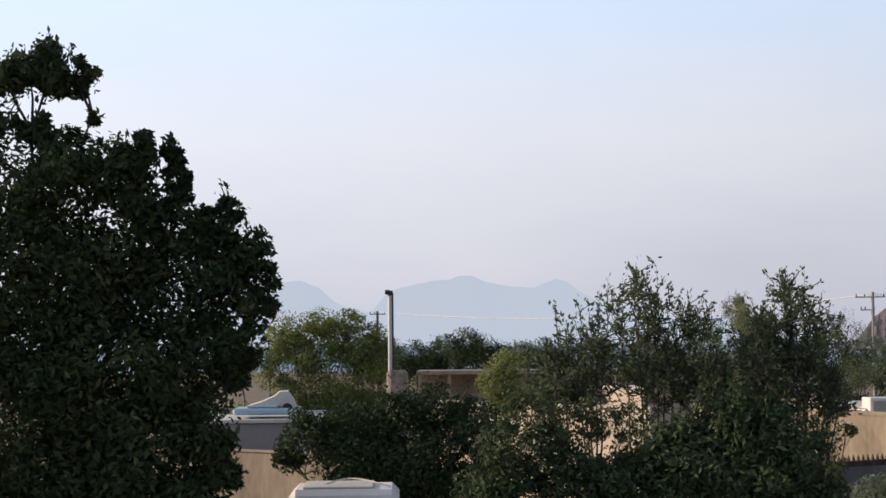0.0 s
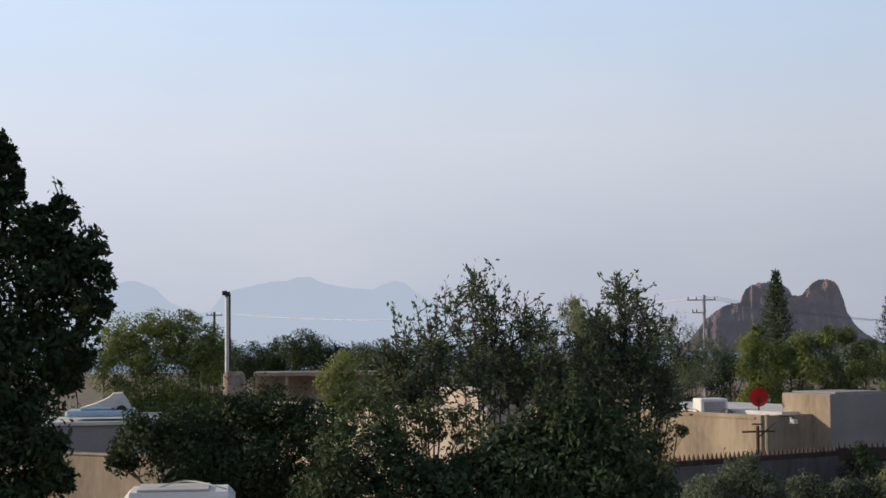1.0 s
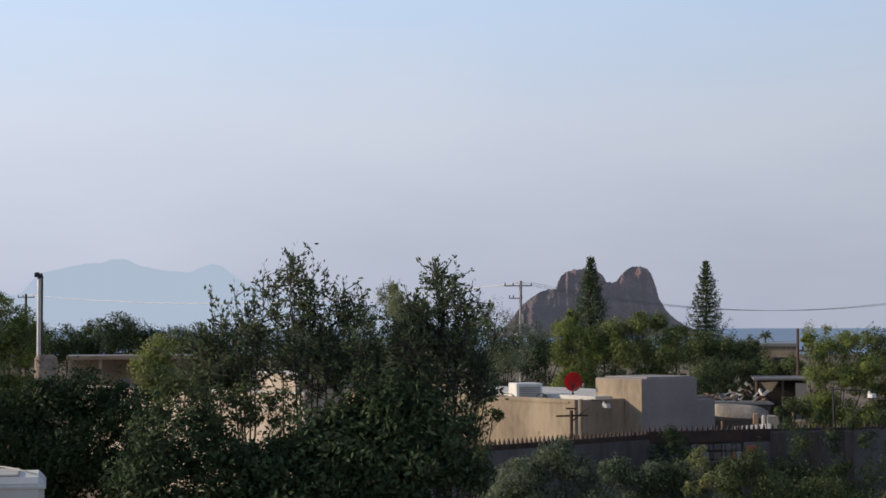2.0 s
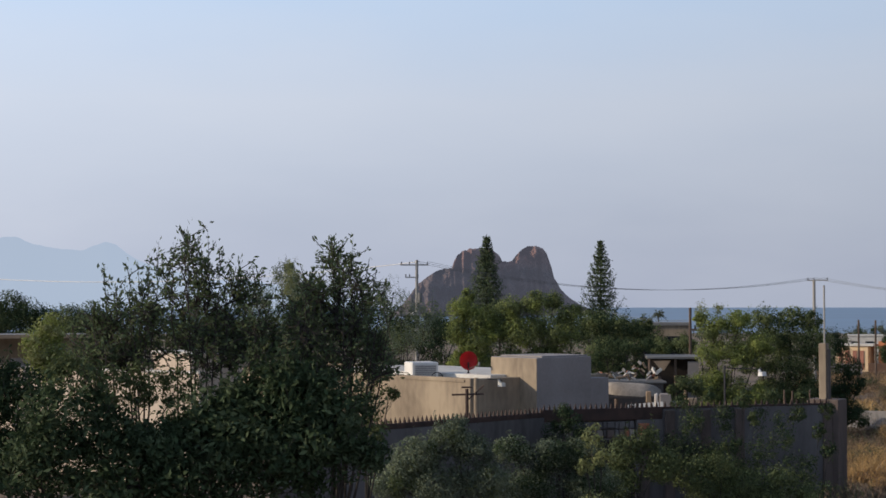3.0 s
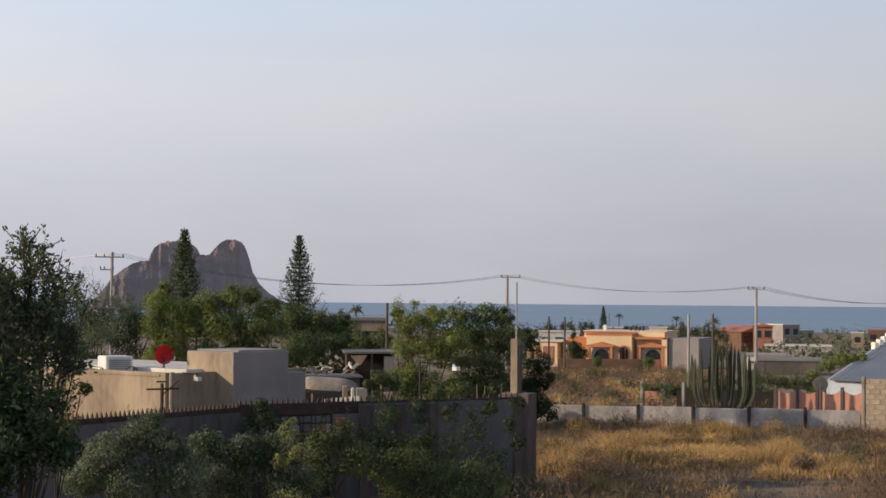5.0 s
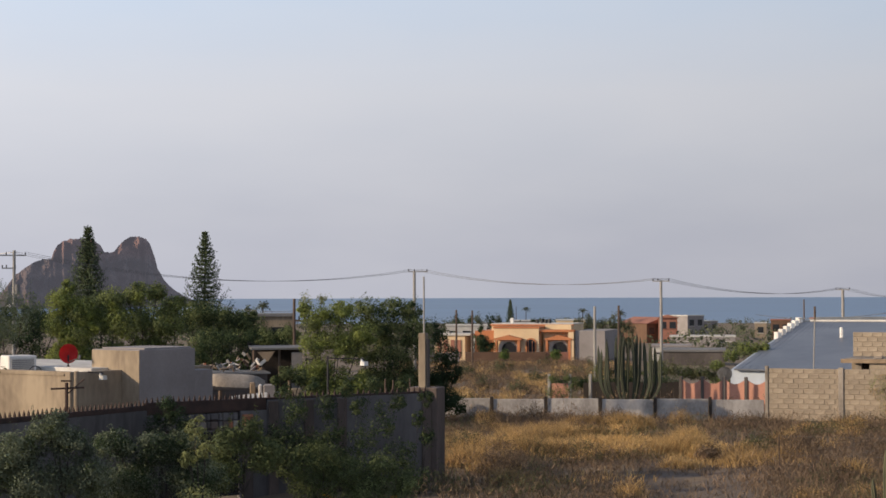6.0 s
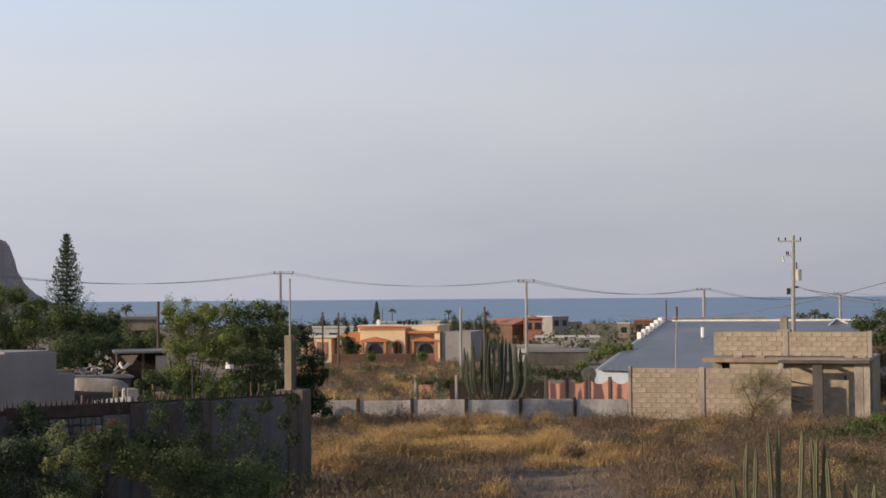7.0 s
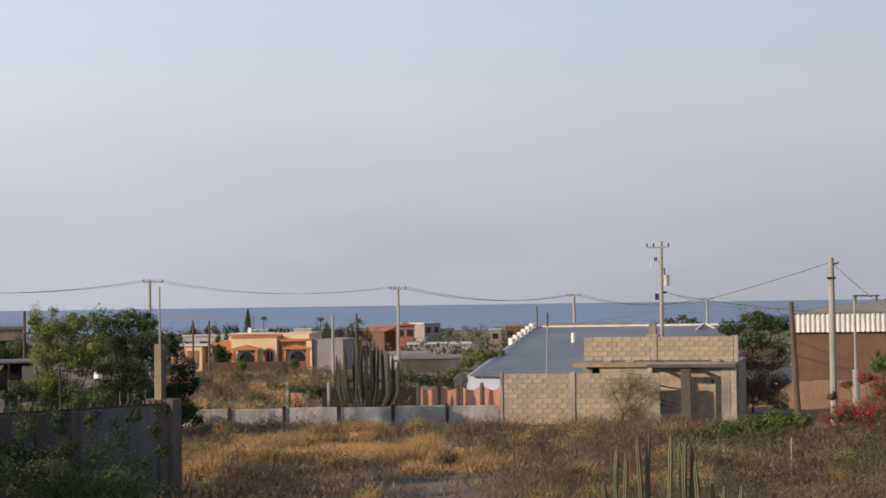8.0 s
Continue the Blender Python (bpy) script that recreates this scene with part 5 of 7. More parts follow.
far_house("tan_house", "tan house near the shore", 20.75, 21.15, 340, -1.05, -1.6, TAN, OFFWHITE, 1, 6)
far_house("brown_house", "brown brick house near the shore", 21.3, 21.95, 300, -0.95, -1.6, BROWNWALL, TERRACOTTA, 2, 6)
far_house("grey_house", "pale house with a flat roof near the shore", 12.4, 13.4, 360, -0.96, -1.2, PALEGREY, OFFWHITE, 3, 6)
far_house("cream_house", "cream low house with a flat roof", 14.0, 15.0, 300, -0.95, -1.4, CREAM, OFFWHITE, 2, 6)
far_house("white_house", "white low house behind the trees", 10.2, 11.6, 240, -1.13, -1.6, OFFWHITE, OFFWHITE, 3, 6)
far_house("grey_house", "grey-roofed house among shore trees", 11.4, 12.6, 300, -1.06, -1.3, PALEGREY, GREYSHEET, 3, 6)
far_house("sheet_roofed_house", "low house with a weathered flat roof behind hedges", 3.0, 4.9, 110, -0.78, -1.6, TAN, GREYSHEET, 2, 6)
far_house("cream_house", "cream low house above the shore", 24.4, 25.6, 230, -0.95, -1.4, CREAM, OFFWHITE, 3, 6)
far_house("white_house", "white low house above the shore", 22.6, 23.6, 260, -0.9, -1.4, OFFWHITE, SALMON, 3, 6)


# ---- poles and cables ----
def pole(label, b, d, top, r, mat, arms=(), lean=0.0, arm_turn=0.0, base_r=None):
    g = ground_at(b, d)
    a = thing("utility_pole", Matrix.Translation(g) @ Matrix.Rotation(radians(arm_turn - b), 4, "Z"), label, "utility pole", "utility poles")
    h = top - g.z
    part("shaft", bar((0, 0, -0.3), (lean, 0, h), base_r or r * 1.3, r, 10), mat, a)
    for z, w, off in arms:
        part("crossarm", slab(off - w, off + w, -0.07, 0.05, h - z - 0.035, h - z + 0.035), OLDWOOD if mat is OLDWOOD else mat, a)
        for x in (-w * 0.92, -w * 0.35, w * 0.92):
            part("insulator", bar((off + x, 0, h - z + 0.035), (off + x, 0, h - z + 0.19), 0.035, 0.03, 6), STEEL, a)
    return a, h


pole("distant pole with a short double crossarm", -21.29, 130, 7.35, 0.09, OLDWOOD, ((0.25, 0.62, 0), ))
p1, h1 = pole("tall pale pole with a crossarm and a street lamp", -4.45, 100, 7.60, 0.085, POLEGREY, ((0.30, 0.85, -0.15), (1.05, 0.40, -0.30)))
part("lamp_arm", bar((0, 0, h1 - 3.4), (-0.32, 0, h1 - 3.3), 0.03), STEEL, p1)
part("street_lamp", bar((-0.42, -0.05, h1 - 3.42), (-0.22, -0.05, h1 - 3.2), 0.13, 0.10), WHITE, p1, "white street lamp head")
part("transformer", bar((0.18, -0.1, h1 - 2.6), (0.18, -0.1, h1 - 2.0), 0.13), GREYSHEET, p1)
pole("slim pale pole with a wide crossarm", 9.10, 120, 6.60, 0.10, POLEGREY, ((0.02, 0.72, 0.25),))
pole("slim pale pole with a wide crossarm", 17.60, 110, 5.82, 0.085, POLEGREY, ((0.05, 0.56, 0.0),))
pole("slim pale pole with a crossarm", 23.68, 150, 5.28, 0.12, POLEGREY, ((0.05, 0.62, 0.0), ))
pole("slim pale pole with a crossarm", 28.22, 180, 4.78, 0.12, POLEGREY, ((0.05, 0.68, 0.0),))
p6, h6 = pole("tall concrete pole carrying a transformer", 26.65, 80, 7.68, 0.09, POLEGREY, ((0.28, 0.55, -0.10), (0.95, 0.14, -0.12)), 0.06)
part("transformer", bar((0.28, 0, h6 - 2.15), (0.28, 0, h6 - 1.62), 0.15), OFFWHITE, p6, "pale transformer can")
part("bushing", bar((0.22, 0, h6 - 1.62), (0.20, 0, h6 - 1.28), 0.03), STEEL, p6)
part("bracket", slab(0.0, 0.3, -0.05, 0.05, h6 - 2.5, h6 - 2.4), STEEL, p6)
part("fuse", bar((-0.38, 0, h6 - 1.25), (-0.42, 0, h6 - 1.0), 0.04), OFFWHITE, p6)
part("meter", slab(-0.26, -0.08, -0.08, 0.08, h6 - 2.8, h6 - 2.5), STEEL, p6)
p7, h7 = pole("plain concrete pole among the flowers", 32.38, 62, 6.36, 0.10, POLEGREY, (), 0.0, 0, 0.14)
part("hook", bar((0.05, 0, h7 - 0.25), (0.28, 0, h7 - 0.18), 0.03), STEEL, p7)
part("stub", slab(-0.16, 0.16, -0.13, 0.1, h7 - 0.78, h7 - 0.7), STEEL, p7)
pole("thick old wooden pole without arms", 15.33, 105, 4.15, 0.08, POLEGREY)
pole("dark wooden pole behind the trees", 4.95, 68, 4.80, 0.055, OLDWOOD, ((0.9, 0.30, 0.30),))
pole("leaning dark wooden post", 31.22, 66, 4.74, 0.10, OLDWOOD, (), -0.22)
p9, h9 = pole("thin pale pole with a thick foot", 33.12, 72, 4.75, 0.05, POLEGREY)
part("foot", bar((0, -0.02, -0.2), (0, -0.02, h9 - 2.9), 0.16, 0.14), POLEGREY, p9)
for bb, dd, zt in ((10.55, 140, 3.6), (11.1, 140, 3.55), (16.15, 112, 4.15), (22.4, 190, 4.2), (28.75, 120, 3.4), (12.62, 400, 1.8)):
    pole("short wooden pole near the far houses", bb, dd, zt, 0.075, OLDWOOD)


def cable(label, p, q, sag, r, mat=None):
    """A hanging cable between two places."""
    bm_pts = [p.lerp(q, s) - Vector((0, 0, sag * 4 * s * (1 - s))) for s in np.linspace(0, 1, 25)]
    ob = thing("power_cable", Matrix.Translation(p), label, "cable", "overhead cables")
    side = Vector((q.y - p.y, p.x - q.x, 0)).normalized()
    verts = [c - p + (side * math.cos(a) + Vector((0, 0, 1)) * math.sin(a)) * r for c in bm_pts for a in np.linspace(0, math.tau, 6)[:-1]]
    faces = [(k * 5 + i, k * 5 + (i + 1) % 5, k * 5 + 5 + (i + 1) % 5, k * 5 + 5 + i) for k in range(24) for i in range(5)]
    strand = new("strand", mesh_of("strand", verts, faces, mat or WIRE, True))
    strand.parent = ob


T0, T1, T2, T3, T5, T8 = spot(-21.29, 130, 7.3), spot(-4.35, 100, 7.5), spot(9.2, 120, 6.75), spot(17.6, 110, 5.95), spot(23.68, 150, 5.4), spot(28.22, 180, 4.95)
cable("thin cable between poles, coloured near-white as if sunlit", T0, T1, 0.95, 0.024, PALEWIRE)
for dx in (-0.5, 0.0, 0.5):
    o = Vector((dx, 0.25 * dx, 0))
    cable("dark overhead cable strung between poles", T1 + o, T2 + o, 1.25, 0.009)
    cable("dark overhead cable strung between poles", T2 + o, T3 + o, 0.72, 0.009)
    cable("dark overhead cable strung between poles", T3 + o, T5 + o, 0.75, 0.011)
    cable("dark overhead cable strung between poles", T5 + o, T8 + o, 0.9, 0.011)
T6, T7 = spot(26.7, 80, height(0.3, 80)), spot(32.38, 62, 6.2)
cable("thick low cable rising to the concrete pole", spot(20.8, 120, height(-0.75, 120)), T7, 1.0, 0.016)
cable("cable sagging from the transformer pole", spot(26.8, 80, height(0.2, 80)), spot(31.3, 67, 4.55), 0.35, 0.014)
cable("second cable below it", spot(27.0, 80, height(0.1, 80)), spot(36, 90, 4.0), 0.4, 0.012)
cable("cable running down from the concrete pole", T7, spot(36.5, 60, 3.0), 0.3, 0.018)
cable("thin cable to the shore houses", T8, spot(36, 150, 5.6), 0.8, 0.014)
cable("thin cable running to the wooden pole", spot(2.0, 90, height(-0.25, 90)), spot(4.95, 68, 4.3), 0.2, 0.010)


# ---- trees and shrubs ----
def araucaria(label, b, d, top, r, low, seed, lush=0.75, step=0.24):
    """A tall tiered pine: whorls of upswept branches on a straight trunk, with short needles."""
    rng = np.random.default_rng(seed)
    g = ground_at(b, d)
    a = thing("norfolk_pine", Matrix.Translation(g), label, "pine tree", "tall pines")
    h = top - g.z
    segs, pts = [((0, 0, -0.3), (0, 0, h), 0.16, 0.02)], []
    z = low
    while z < h - 0.15:
        s = (h - z) / (h - low)
        n = int(6 + rng.integers(0, 3))
        off = rng.random() * math.tau
        for k in range(n):
            t = off + k * math.tau / n + rng.normal() * 0.12
            L = (0.10 + r * s ** 0.95) * (0.72 + 0.45 * rng.random())
            c0 = Vector((0, 0, z + rng.normal() * 0.05))
            c1 = Vector((math.cos(t) * L * 0.75, math.sin(t) * L * 0.75, z + L * 0.05))
            c2 = Vector((math.cos(t) * L, math.sin(t) * L, z + L * (0.30 + 0.25 * rng.random()) + 0.06))
            segs += [(c0, c1, 0.03, 0.018), (c1, c2, 0.018, 0.006)]
            m = int((34 + 110 * s) * lush)
            for u in rng.random(m) ** 0.8:
                p = c0.lerp(c1, u / 0.75) if u < 0.75 else c1.lerp(c2, (u - 0.75) / 0.25)
                side = rng.normal(size=3) * [0.10, 0.10, 0.09] * (0.4 + L * 0.5)
                pts.append(np.array(p) + side)
        z += step + 0.16 * s
    tubes("trunk", segs, BARK, a)
    pts = np.array(pts)
    cr = new("crown", leaf_mesh("crown", pts, 0.16 + 0.12 * rng.random(len(pts)), L_PINE, rng, 0.3))
    cr.parent = a
    return a


# the great tree beside the terrace
tree("broadleaf_tree", "large dark broadleaf tree with a dense ragged crown", "tree", -30.5, 18.0,
     [(-33.1, 9.25, 0.32, 0, 0.9), (-31.6, 9.0, 0.27, 0, 0.9), (-32.5, 9.75, 0.16, 0, 1.0), (-33.8, 8.7, 0.26, 0.1, 0.9), (-31.2, 8.75, 0.15, 0, 0.9), (-35.1, 7.4, 0.5, 0.2, 0.9), (-33.0, 7.15, 0.28, 0.1, 0.8), (-32.5, 8.85, 0.30, 0, 0.8), (-31.0, 7.7, 0.07, 0, 1.6), (-32.8, 3.9, 0.7, 0.6, 0.9), (-29.6, 3.0, 0.6, 0.6, 0.9), (-32.4, 0.6, 0.8, 0.6, 0.9), (-29.9, 1.0, 0.5, 0.5, 0.9), (-27.2, 0.4, 0.42, 0.4, 1.0), (-28.2, -1.6, 0.6, 0.5, 0.9), (-31.0, -3.0, 0.8, 0.5, 0.9), (-33.2, -5.0, 0.8, 0.5, 0.9), (-29.8, -5.4, 0.75, 0.4, 0.9), (-27.2, -4.6, 0.36, 0.3, 1.0),
      (-32.9, 5.5, 0.62, 0.2, 0.9), (-31.6, 6.0, 0.46, 0, 0.9), (-30.3, 5.8, 0.50, 0, 0.9), (-29.65, 6.4, 0.30, -0.1, 0.9), (-28.2, 5.95, 0.15, 0, 1.2), (-28.35, 6.6, 0.11, 0, 1.0), (-28.1, 5.4, 0.14, 0, 1.1), (-29.2, 4.7, 0.42, 0, 0.9),
      (-26.5, 3.1, 0.46, 0, 0.9), (-25.75, 2.35, 0.34, 0.1, 0.9), (-26.95, 3.85, 0.29, 0, 0.9), (-26.45, 4.45, 0.14, 0, 1.2), (-25.45, 1.3, 0.27, 0, 1.0), (-26.0, 0.1, 0.33, 0, 1.0), (-27.8, 1.9, 0.62, 0.1, 0.9), (-28.4, 3.6, 0.5, 0, 0.9),
      (-30.7, 2.5, 0.8, 0.2, 0.9), (-33.3, 2.5, 0.74, 0, 0.9), (-28.4, -0.6, 0.65, 0, 0.9), (-26.5, -1.2, 0.26, 0, 1.0), (-31.2, -0.8, 0.86, 0.1, 0.9), (-33.6, -1.3, 0.74, 0, 0.9), (-27.5, -2.75, 0.46, 0, 0.9), (-29.4, -3.7, 0.8, 0, 0.9),
      (-32.1, -4.0, 0.8, 0, 0.9), (-26.75, -3.6, 0.24, 0, 1.0), (-26.5, -4.5, 0.22, 0, 0.8), (-35.5, 4.0, 0.74, 0, 0.9), (-36.0, 0.2, 0.86, 0, 0.9), (-35.1, -3.9, 0.74, 0, 0.9), (-28.2, -6.0, 0.6, 0, 0.9), (-31.0, -7.2, 0.9, 0, 0.9), (-34.0, -7.0, 0.9, 0, 0.9)],
     92000, 0.095, L_DARK, 101, 300, 0.20, 0.24, "", (L_SHRUB, 0.18), 130, 0.42, 0.42, None, (7.35, 0.4))
# the pair of airy shrubs-grown-tall in front of the houses
fan_shrub("tall_shrub", "tall airy dark-leaved shrub with bare upper twigs", -12.6, 22.0, (-12.1, -12.5, -13.7),
     [(-16.2, -0.75), (-15.6, 0.0), (-15.1, 1.1), (-14.6, 0.6), (-14.3, 1.1), (-14.0, 1.35), (-13.6, 1.75), (-13.3, 2.0), (-12.85, 2.1), (-12.35, 2.6), (-12.0, 2.15), (-11.6, 2.4), (-11.2, 1.7), (-10.85, 1.55), (-10.5, 1.45), (-10.15, 1.3), (-9.8, 1.05), (-9.4, 0.7), (-9.2, -0.25)],
     70, -2.0, 0.066, L_TWIGGY, (L_SHRUB, 0.3), 102)
fan_shrub("tall_shrub", "tall dark-leaved shrub with a thin leafy leader", -7.7, 22.3, (-7.5, -7.9),
     [(-9.0, 0.15), (-8.6, 0.6), (-8.3, 0.9), (-8.0, 1.2), (-7.75, 1.9), (-7.3, 2.25), (-6.65, 2.25), (-6.95, 1.3), (-6.5, 1.15), (-6.2, 0.95), (-5.9, 0.85), (-5.55, 0.7), (-5.25, 0.1), (-5.7, -1.0)],
     58, -2.4, 0.066, L_TWIGGY, (L_SHRUB, 0.3), 103)
# the dark lower growth before them
tree("shrub", "broad dark green shrub with drooping leaves", "shrub", -21.0, 25.5,
     [(-23.6, -3.3, 0.5, 0, 0.8), (-22.3, -2.8, 0.42, 0.1, 0.9), (-20.6, -2.7, 0.45, 0, 0.9), (-19.2, -2.4, 0.46, 0, 0.9), (-18.0, -3.0, 0.5, 0, 0.9), (-22.0, -4.2, 0.7, 0, 0.8), (-19.8, -4.2, 0.8, 0, 0.8), (-24.3, -4.0, 0.30, 0, 0.8), (-18.0, -5.0, 0.7, 0, 0.8), (-21.0, -5.8, 0.8, 0.2, 0.7)],
     32000, 0.082, L_DARK, 104, 170, 0.08, 0.26, "", (L_MID, 0.05), 200)
# Mostly dark leaves here, in place of shade that nothing casts on this shrub.
tree("shrub", "dense dark shrub under the tall ones", "shrub", -12.0, 20.3,
     [(-16.4, -3.9, 0.55, 0, 0.9), (-15.0, -4.6, 0.5, 0, 0.8), (-13.3, -5.0, 0.5, 0, 0.8), (-11.3, -4.1, 0.45, 0, 0.9), (-9.8, -3.6, 0.6, 0, 0.9), (-8.4, -3.2, 0.50, 0, 0.9), (-7.2, -3.4, 0.46, 0, 0.9), (-6.9, -5.0, 0.55, 0, 0.8), (-9.0, -5.4, 0.7, 0, 0.8), (-11.5, -5.6, 0.8, 0, 0.8), (-14.5, -6.2, 0.8, 0, 0.8), (-17.2, -5.4, 0.6, 0, 0.8), (-10.6, -3.3, 0.38, 0.2, 0.9), (-9.0, -2.9, 0.36, 0.2, 0.9), (-10.2, -4.6, 0.6, 0, 0.9), (-8.0, -4.4, 0.6, 0, 0.9), (-13.2, -4.7, 0.36, 0.2, 0.9), (-12.2, -4.7, 0.42, 0.2, 0.9)],
     29000, 0.092, L_DARK, 105, 200, 0.08, 0.26, "", (L_TWIGGY, 0.3), 260)
tree("shrub", "leafy side growth of the dark shrub, thin against the wall", "shrub", -6.2, 23.8,
     [(-6.0, -2.5, 0.24, 0, 0.9), (-5.4, -3.1, 0.14, 0, 0.9), (-6.3, -3.4, 0.26, 0, 0.9), (-5.9, -4.3, 0.22, 0, 1)], 1500, 0.062, L_SHRUB, 106, 34, 0.03, 0.25)
tree("shrub", "thin leafy shrub showing the sunlit wall through it", "shrub", -15.2, 21.0,
     [(-16.2, -2.4, 0.3, 0, 1), (-15.0, -2.9, 0.34, 0, 1), (-13.8, -2.7, 0.3, 0, 1), (-12.7, -2.9, 0.28, 0, 1)], 3200, 0.062, L_SHRUB, 107, 50, 0.03, 0.25, "", None, 12)
# feathery pale trees seen past the airy shrubs
tree("feathery_tree", "feathery pale olive tree with thin drooping twigs", "tree", -8.9, 60.0,
     [(-9.1, 0.8, 0.55, 0, 1.2), (-8.4, 0.2, 0.7, 0, 1.0), (-9.6, -0.1, 0.7, 0, 1.0), (-9.0, -1.0, 1.0, 0, 0.9)], 7000, 0.10, L_OLIVE, 160, 80, 0.08, 0.24, "tree belt", (L_PALE, 0.3), 40, 0.3)
tree("feathery_tree", "feathery olive tree behind the flat roof", "tree", -4.9, 62.0,
     [(-5.7, 0.3, 0.5, 0, 1.1), (-5.0, -0.1, 0.7, 0, 1.0), (-4.1, -0.4, 0.7, 0, 0.9), (-4.8, -1.2, 1.0, 0, 0.8)], 7000, 0.10, L_OLIVE, 161, 80, 0.08, 0.24, "tree belt", (L_MID, 0.3), 40, 0.3)
# olive bushes before the spiked wall
tree("olive_bush", "silvery olive-green bush lit along its top", "bush", -2.8, 30.0,
     [(-4.6, -5.4, 0.48, 0, 0.9), (-3.3, -4.6, 0.40, 0, 0.9), (-2.6, -5.0, 0.42, 0, 0.8), (-5.4, -6.2, 0.42, 0, 0.8), (-3.6, -6.3, 0.62, 0, 0.8), (-2.0, -6.2, 0.5, 0, 0.8), (-3.0, -4.25, 0.16, 0, 1.5), (-4.0, -5.1, 0.34, 0, 1.1), (-4.9, -5.9, 0.4, 0, 1.0)], 30000, 0.052, L_OLIVE, 108, 150, 0.05, 0.26, "bushes below the wall", (L_SHRUB, 0.15), 90)
tree("olive_bush", "grey-green bush in the shade of the wall", "bush", 0.3, 31.0,
     [(-1.2, -5.1, 0.42, 0, 0.7), (0.2, -5.3, 0.5, 0, 0.7), (1.3, -5.2, 0.42, 0, 0.8), (-0.6, -6.4, 0.6, 0, 0.8), (1.6, -6.3, 0.55, 0, 0.8)], 27000, 0.050, L_OLIVE, 109, 130, 0.05, 0.26, "bushes below the wall", (L_DARK, 0.45), 70)
tree("olive_bush", "upright pale green bush with sunlit leaves", "bush", 1.75, 30.0,
     [(1.55, -4.6, 0.20, 0, 1.4), (1.95, -5.2, 0.24, 0, 1.2), (1.4, -5.6, 0.2, 0, 1)], 2880, 0.06, L_PALE, 110, 34, 0.04, 0.25, "bushes below the wall", None, 8, 0.42, 0.45, True)
tree("shrub", "green shrub growing against the gateway", "shrub", 3.2, 36.5,
     [(2.7, -5.2, 0.45, 0, 1.0), (3.4, -4.7, 0.34, 0, 1.1), (3.9, -5.6, 0.45, 0, 0.9), (2.5, -6.2, 0.5, 0, 0.8)], 8000, 0.07, L_SHRUB, 111, 70, 0.04, 0.25, "", (L_MID, 0.2), 40)
tree("climber", "green creeper and weeds spreading up the shaded wall", "creeper", 6.6, 40.9,
     [(5.0, -4.0, 0.35, 0, 1.2), (5.4, -5.2, 0.5, 0, 1.0), (6.3, -4.7, 0.3, 0, 1.5), (7.3, -5.0, 0.4, 0, 1.4), (8.0, -4.4, 0.34, 0, 1.5), (6.6, -6.0, 0.6, 0, 0.8), (8.6, -5.6, 0.45, 0, 1.1), (4.6, -3.4, 0.25, 0, 0.8), (9.2, -4.3, 0.18, 0, 1.4), (5.6, -3.25, 0.2, 0, 0.6), (6.0, -5.6, 0.7, 0, 0.9), (7.8, -6.2, 0.6, 0, 0.9), (4.5, -5.0, 0.5, 0, 1.0), (9.0, -6.4, 0.5, 0, 0.9), (7.2, -3.9, 0.28, 0, 1.2), (8.5, -3.7, 0.24, 0, 1.2), (9.55, -4.9, 0.22, 0, 1.8), (9.5, -3.6, 0.2, 0, 1.2), (6.7, -3.3, 0.26, 0, 0.9), (7.7, -3.15, 0.24, 0, 0.9), (8.7, -3.15, 0.22, 0, 0.9), (6.0, -3.9, 0.3, 0, 1.2)], 26000, 0.058, L_DARK, 112, 190, 0.03, 0.25, "", (L_SHRUB, 0.45), 60)
tree("shrub", "broad green shrub spreading along the foot of the shaded wall", "shrub", 5.8, 37.5,
     [(4.1, -5.5, 0.42, 0, 1.0), (5.0, -5.9, 0.5, 0, 0.9), (6.0, -5.7, 0.42, 0, 1.1), (7.0, -6.2, 0.5, 0, 0.9), (8.0, -6.0, 0.36, 0, 1.1), (8.7, -6.6, 0.42, 0, 0.9), (5.6, -6.7, 0.6, 0, 0.8), (7.5, -6.9, 0.6, 0, 0.8)], 17000, 0.062, L_SHRUB, 172, 120, 0.04, 0.26, "", (L_MID, 0.22), 120)
tree("flowering_weeds", "low weeds with yellow flowers at the wall foot", "flowers", 7.1, 38.5,
     [(6.2, -7.1, 0.35, 0, 0.7), (7.0, -7.2, 0.35, 0, 0.7), (8.2, -7.3, 0.4, 0, 0.7)], 1500, 0.07, L_MID, 113, 26, 0.02, 0.25, "", (L_YELLOW, 0.14))
# the middle trees
tree("leafy_tree", "bright green round-crowned tree above the wall", "tree", 6.2, 61.0,
     [(5.7, -0.85, 0.62, 0, 0.9), (6.5, -0.75, 0.62, 0, 0.9), (5.6, -1.7, 0.6, 0, 0.9), (6.5, -1.7, 0.75, 0, 0.9), (5.3, -0.55, 0.25, 0, 1.1), (7.3, -1.4, 0.6, 0, 0.9), (5.9, -2.5, 0.5, 0, 0.8)], 27000, 0.105, L_BRIGHT, 114, 140, 0.10, 0.22, "trees above the wall", (L_MID, 0.35), 12)
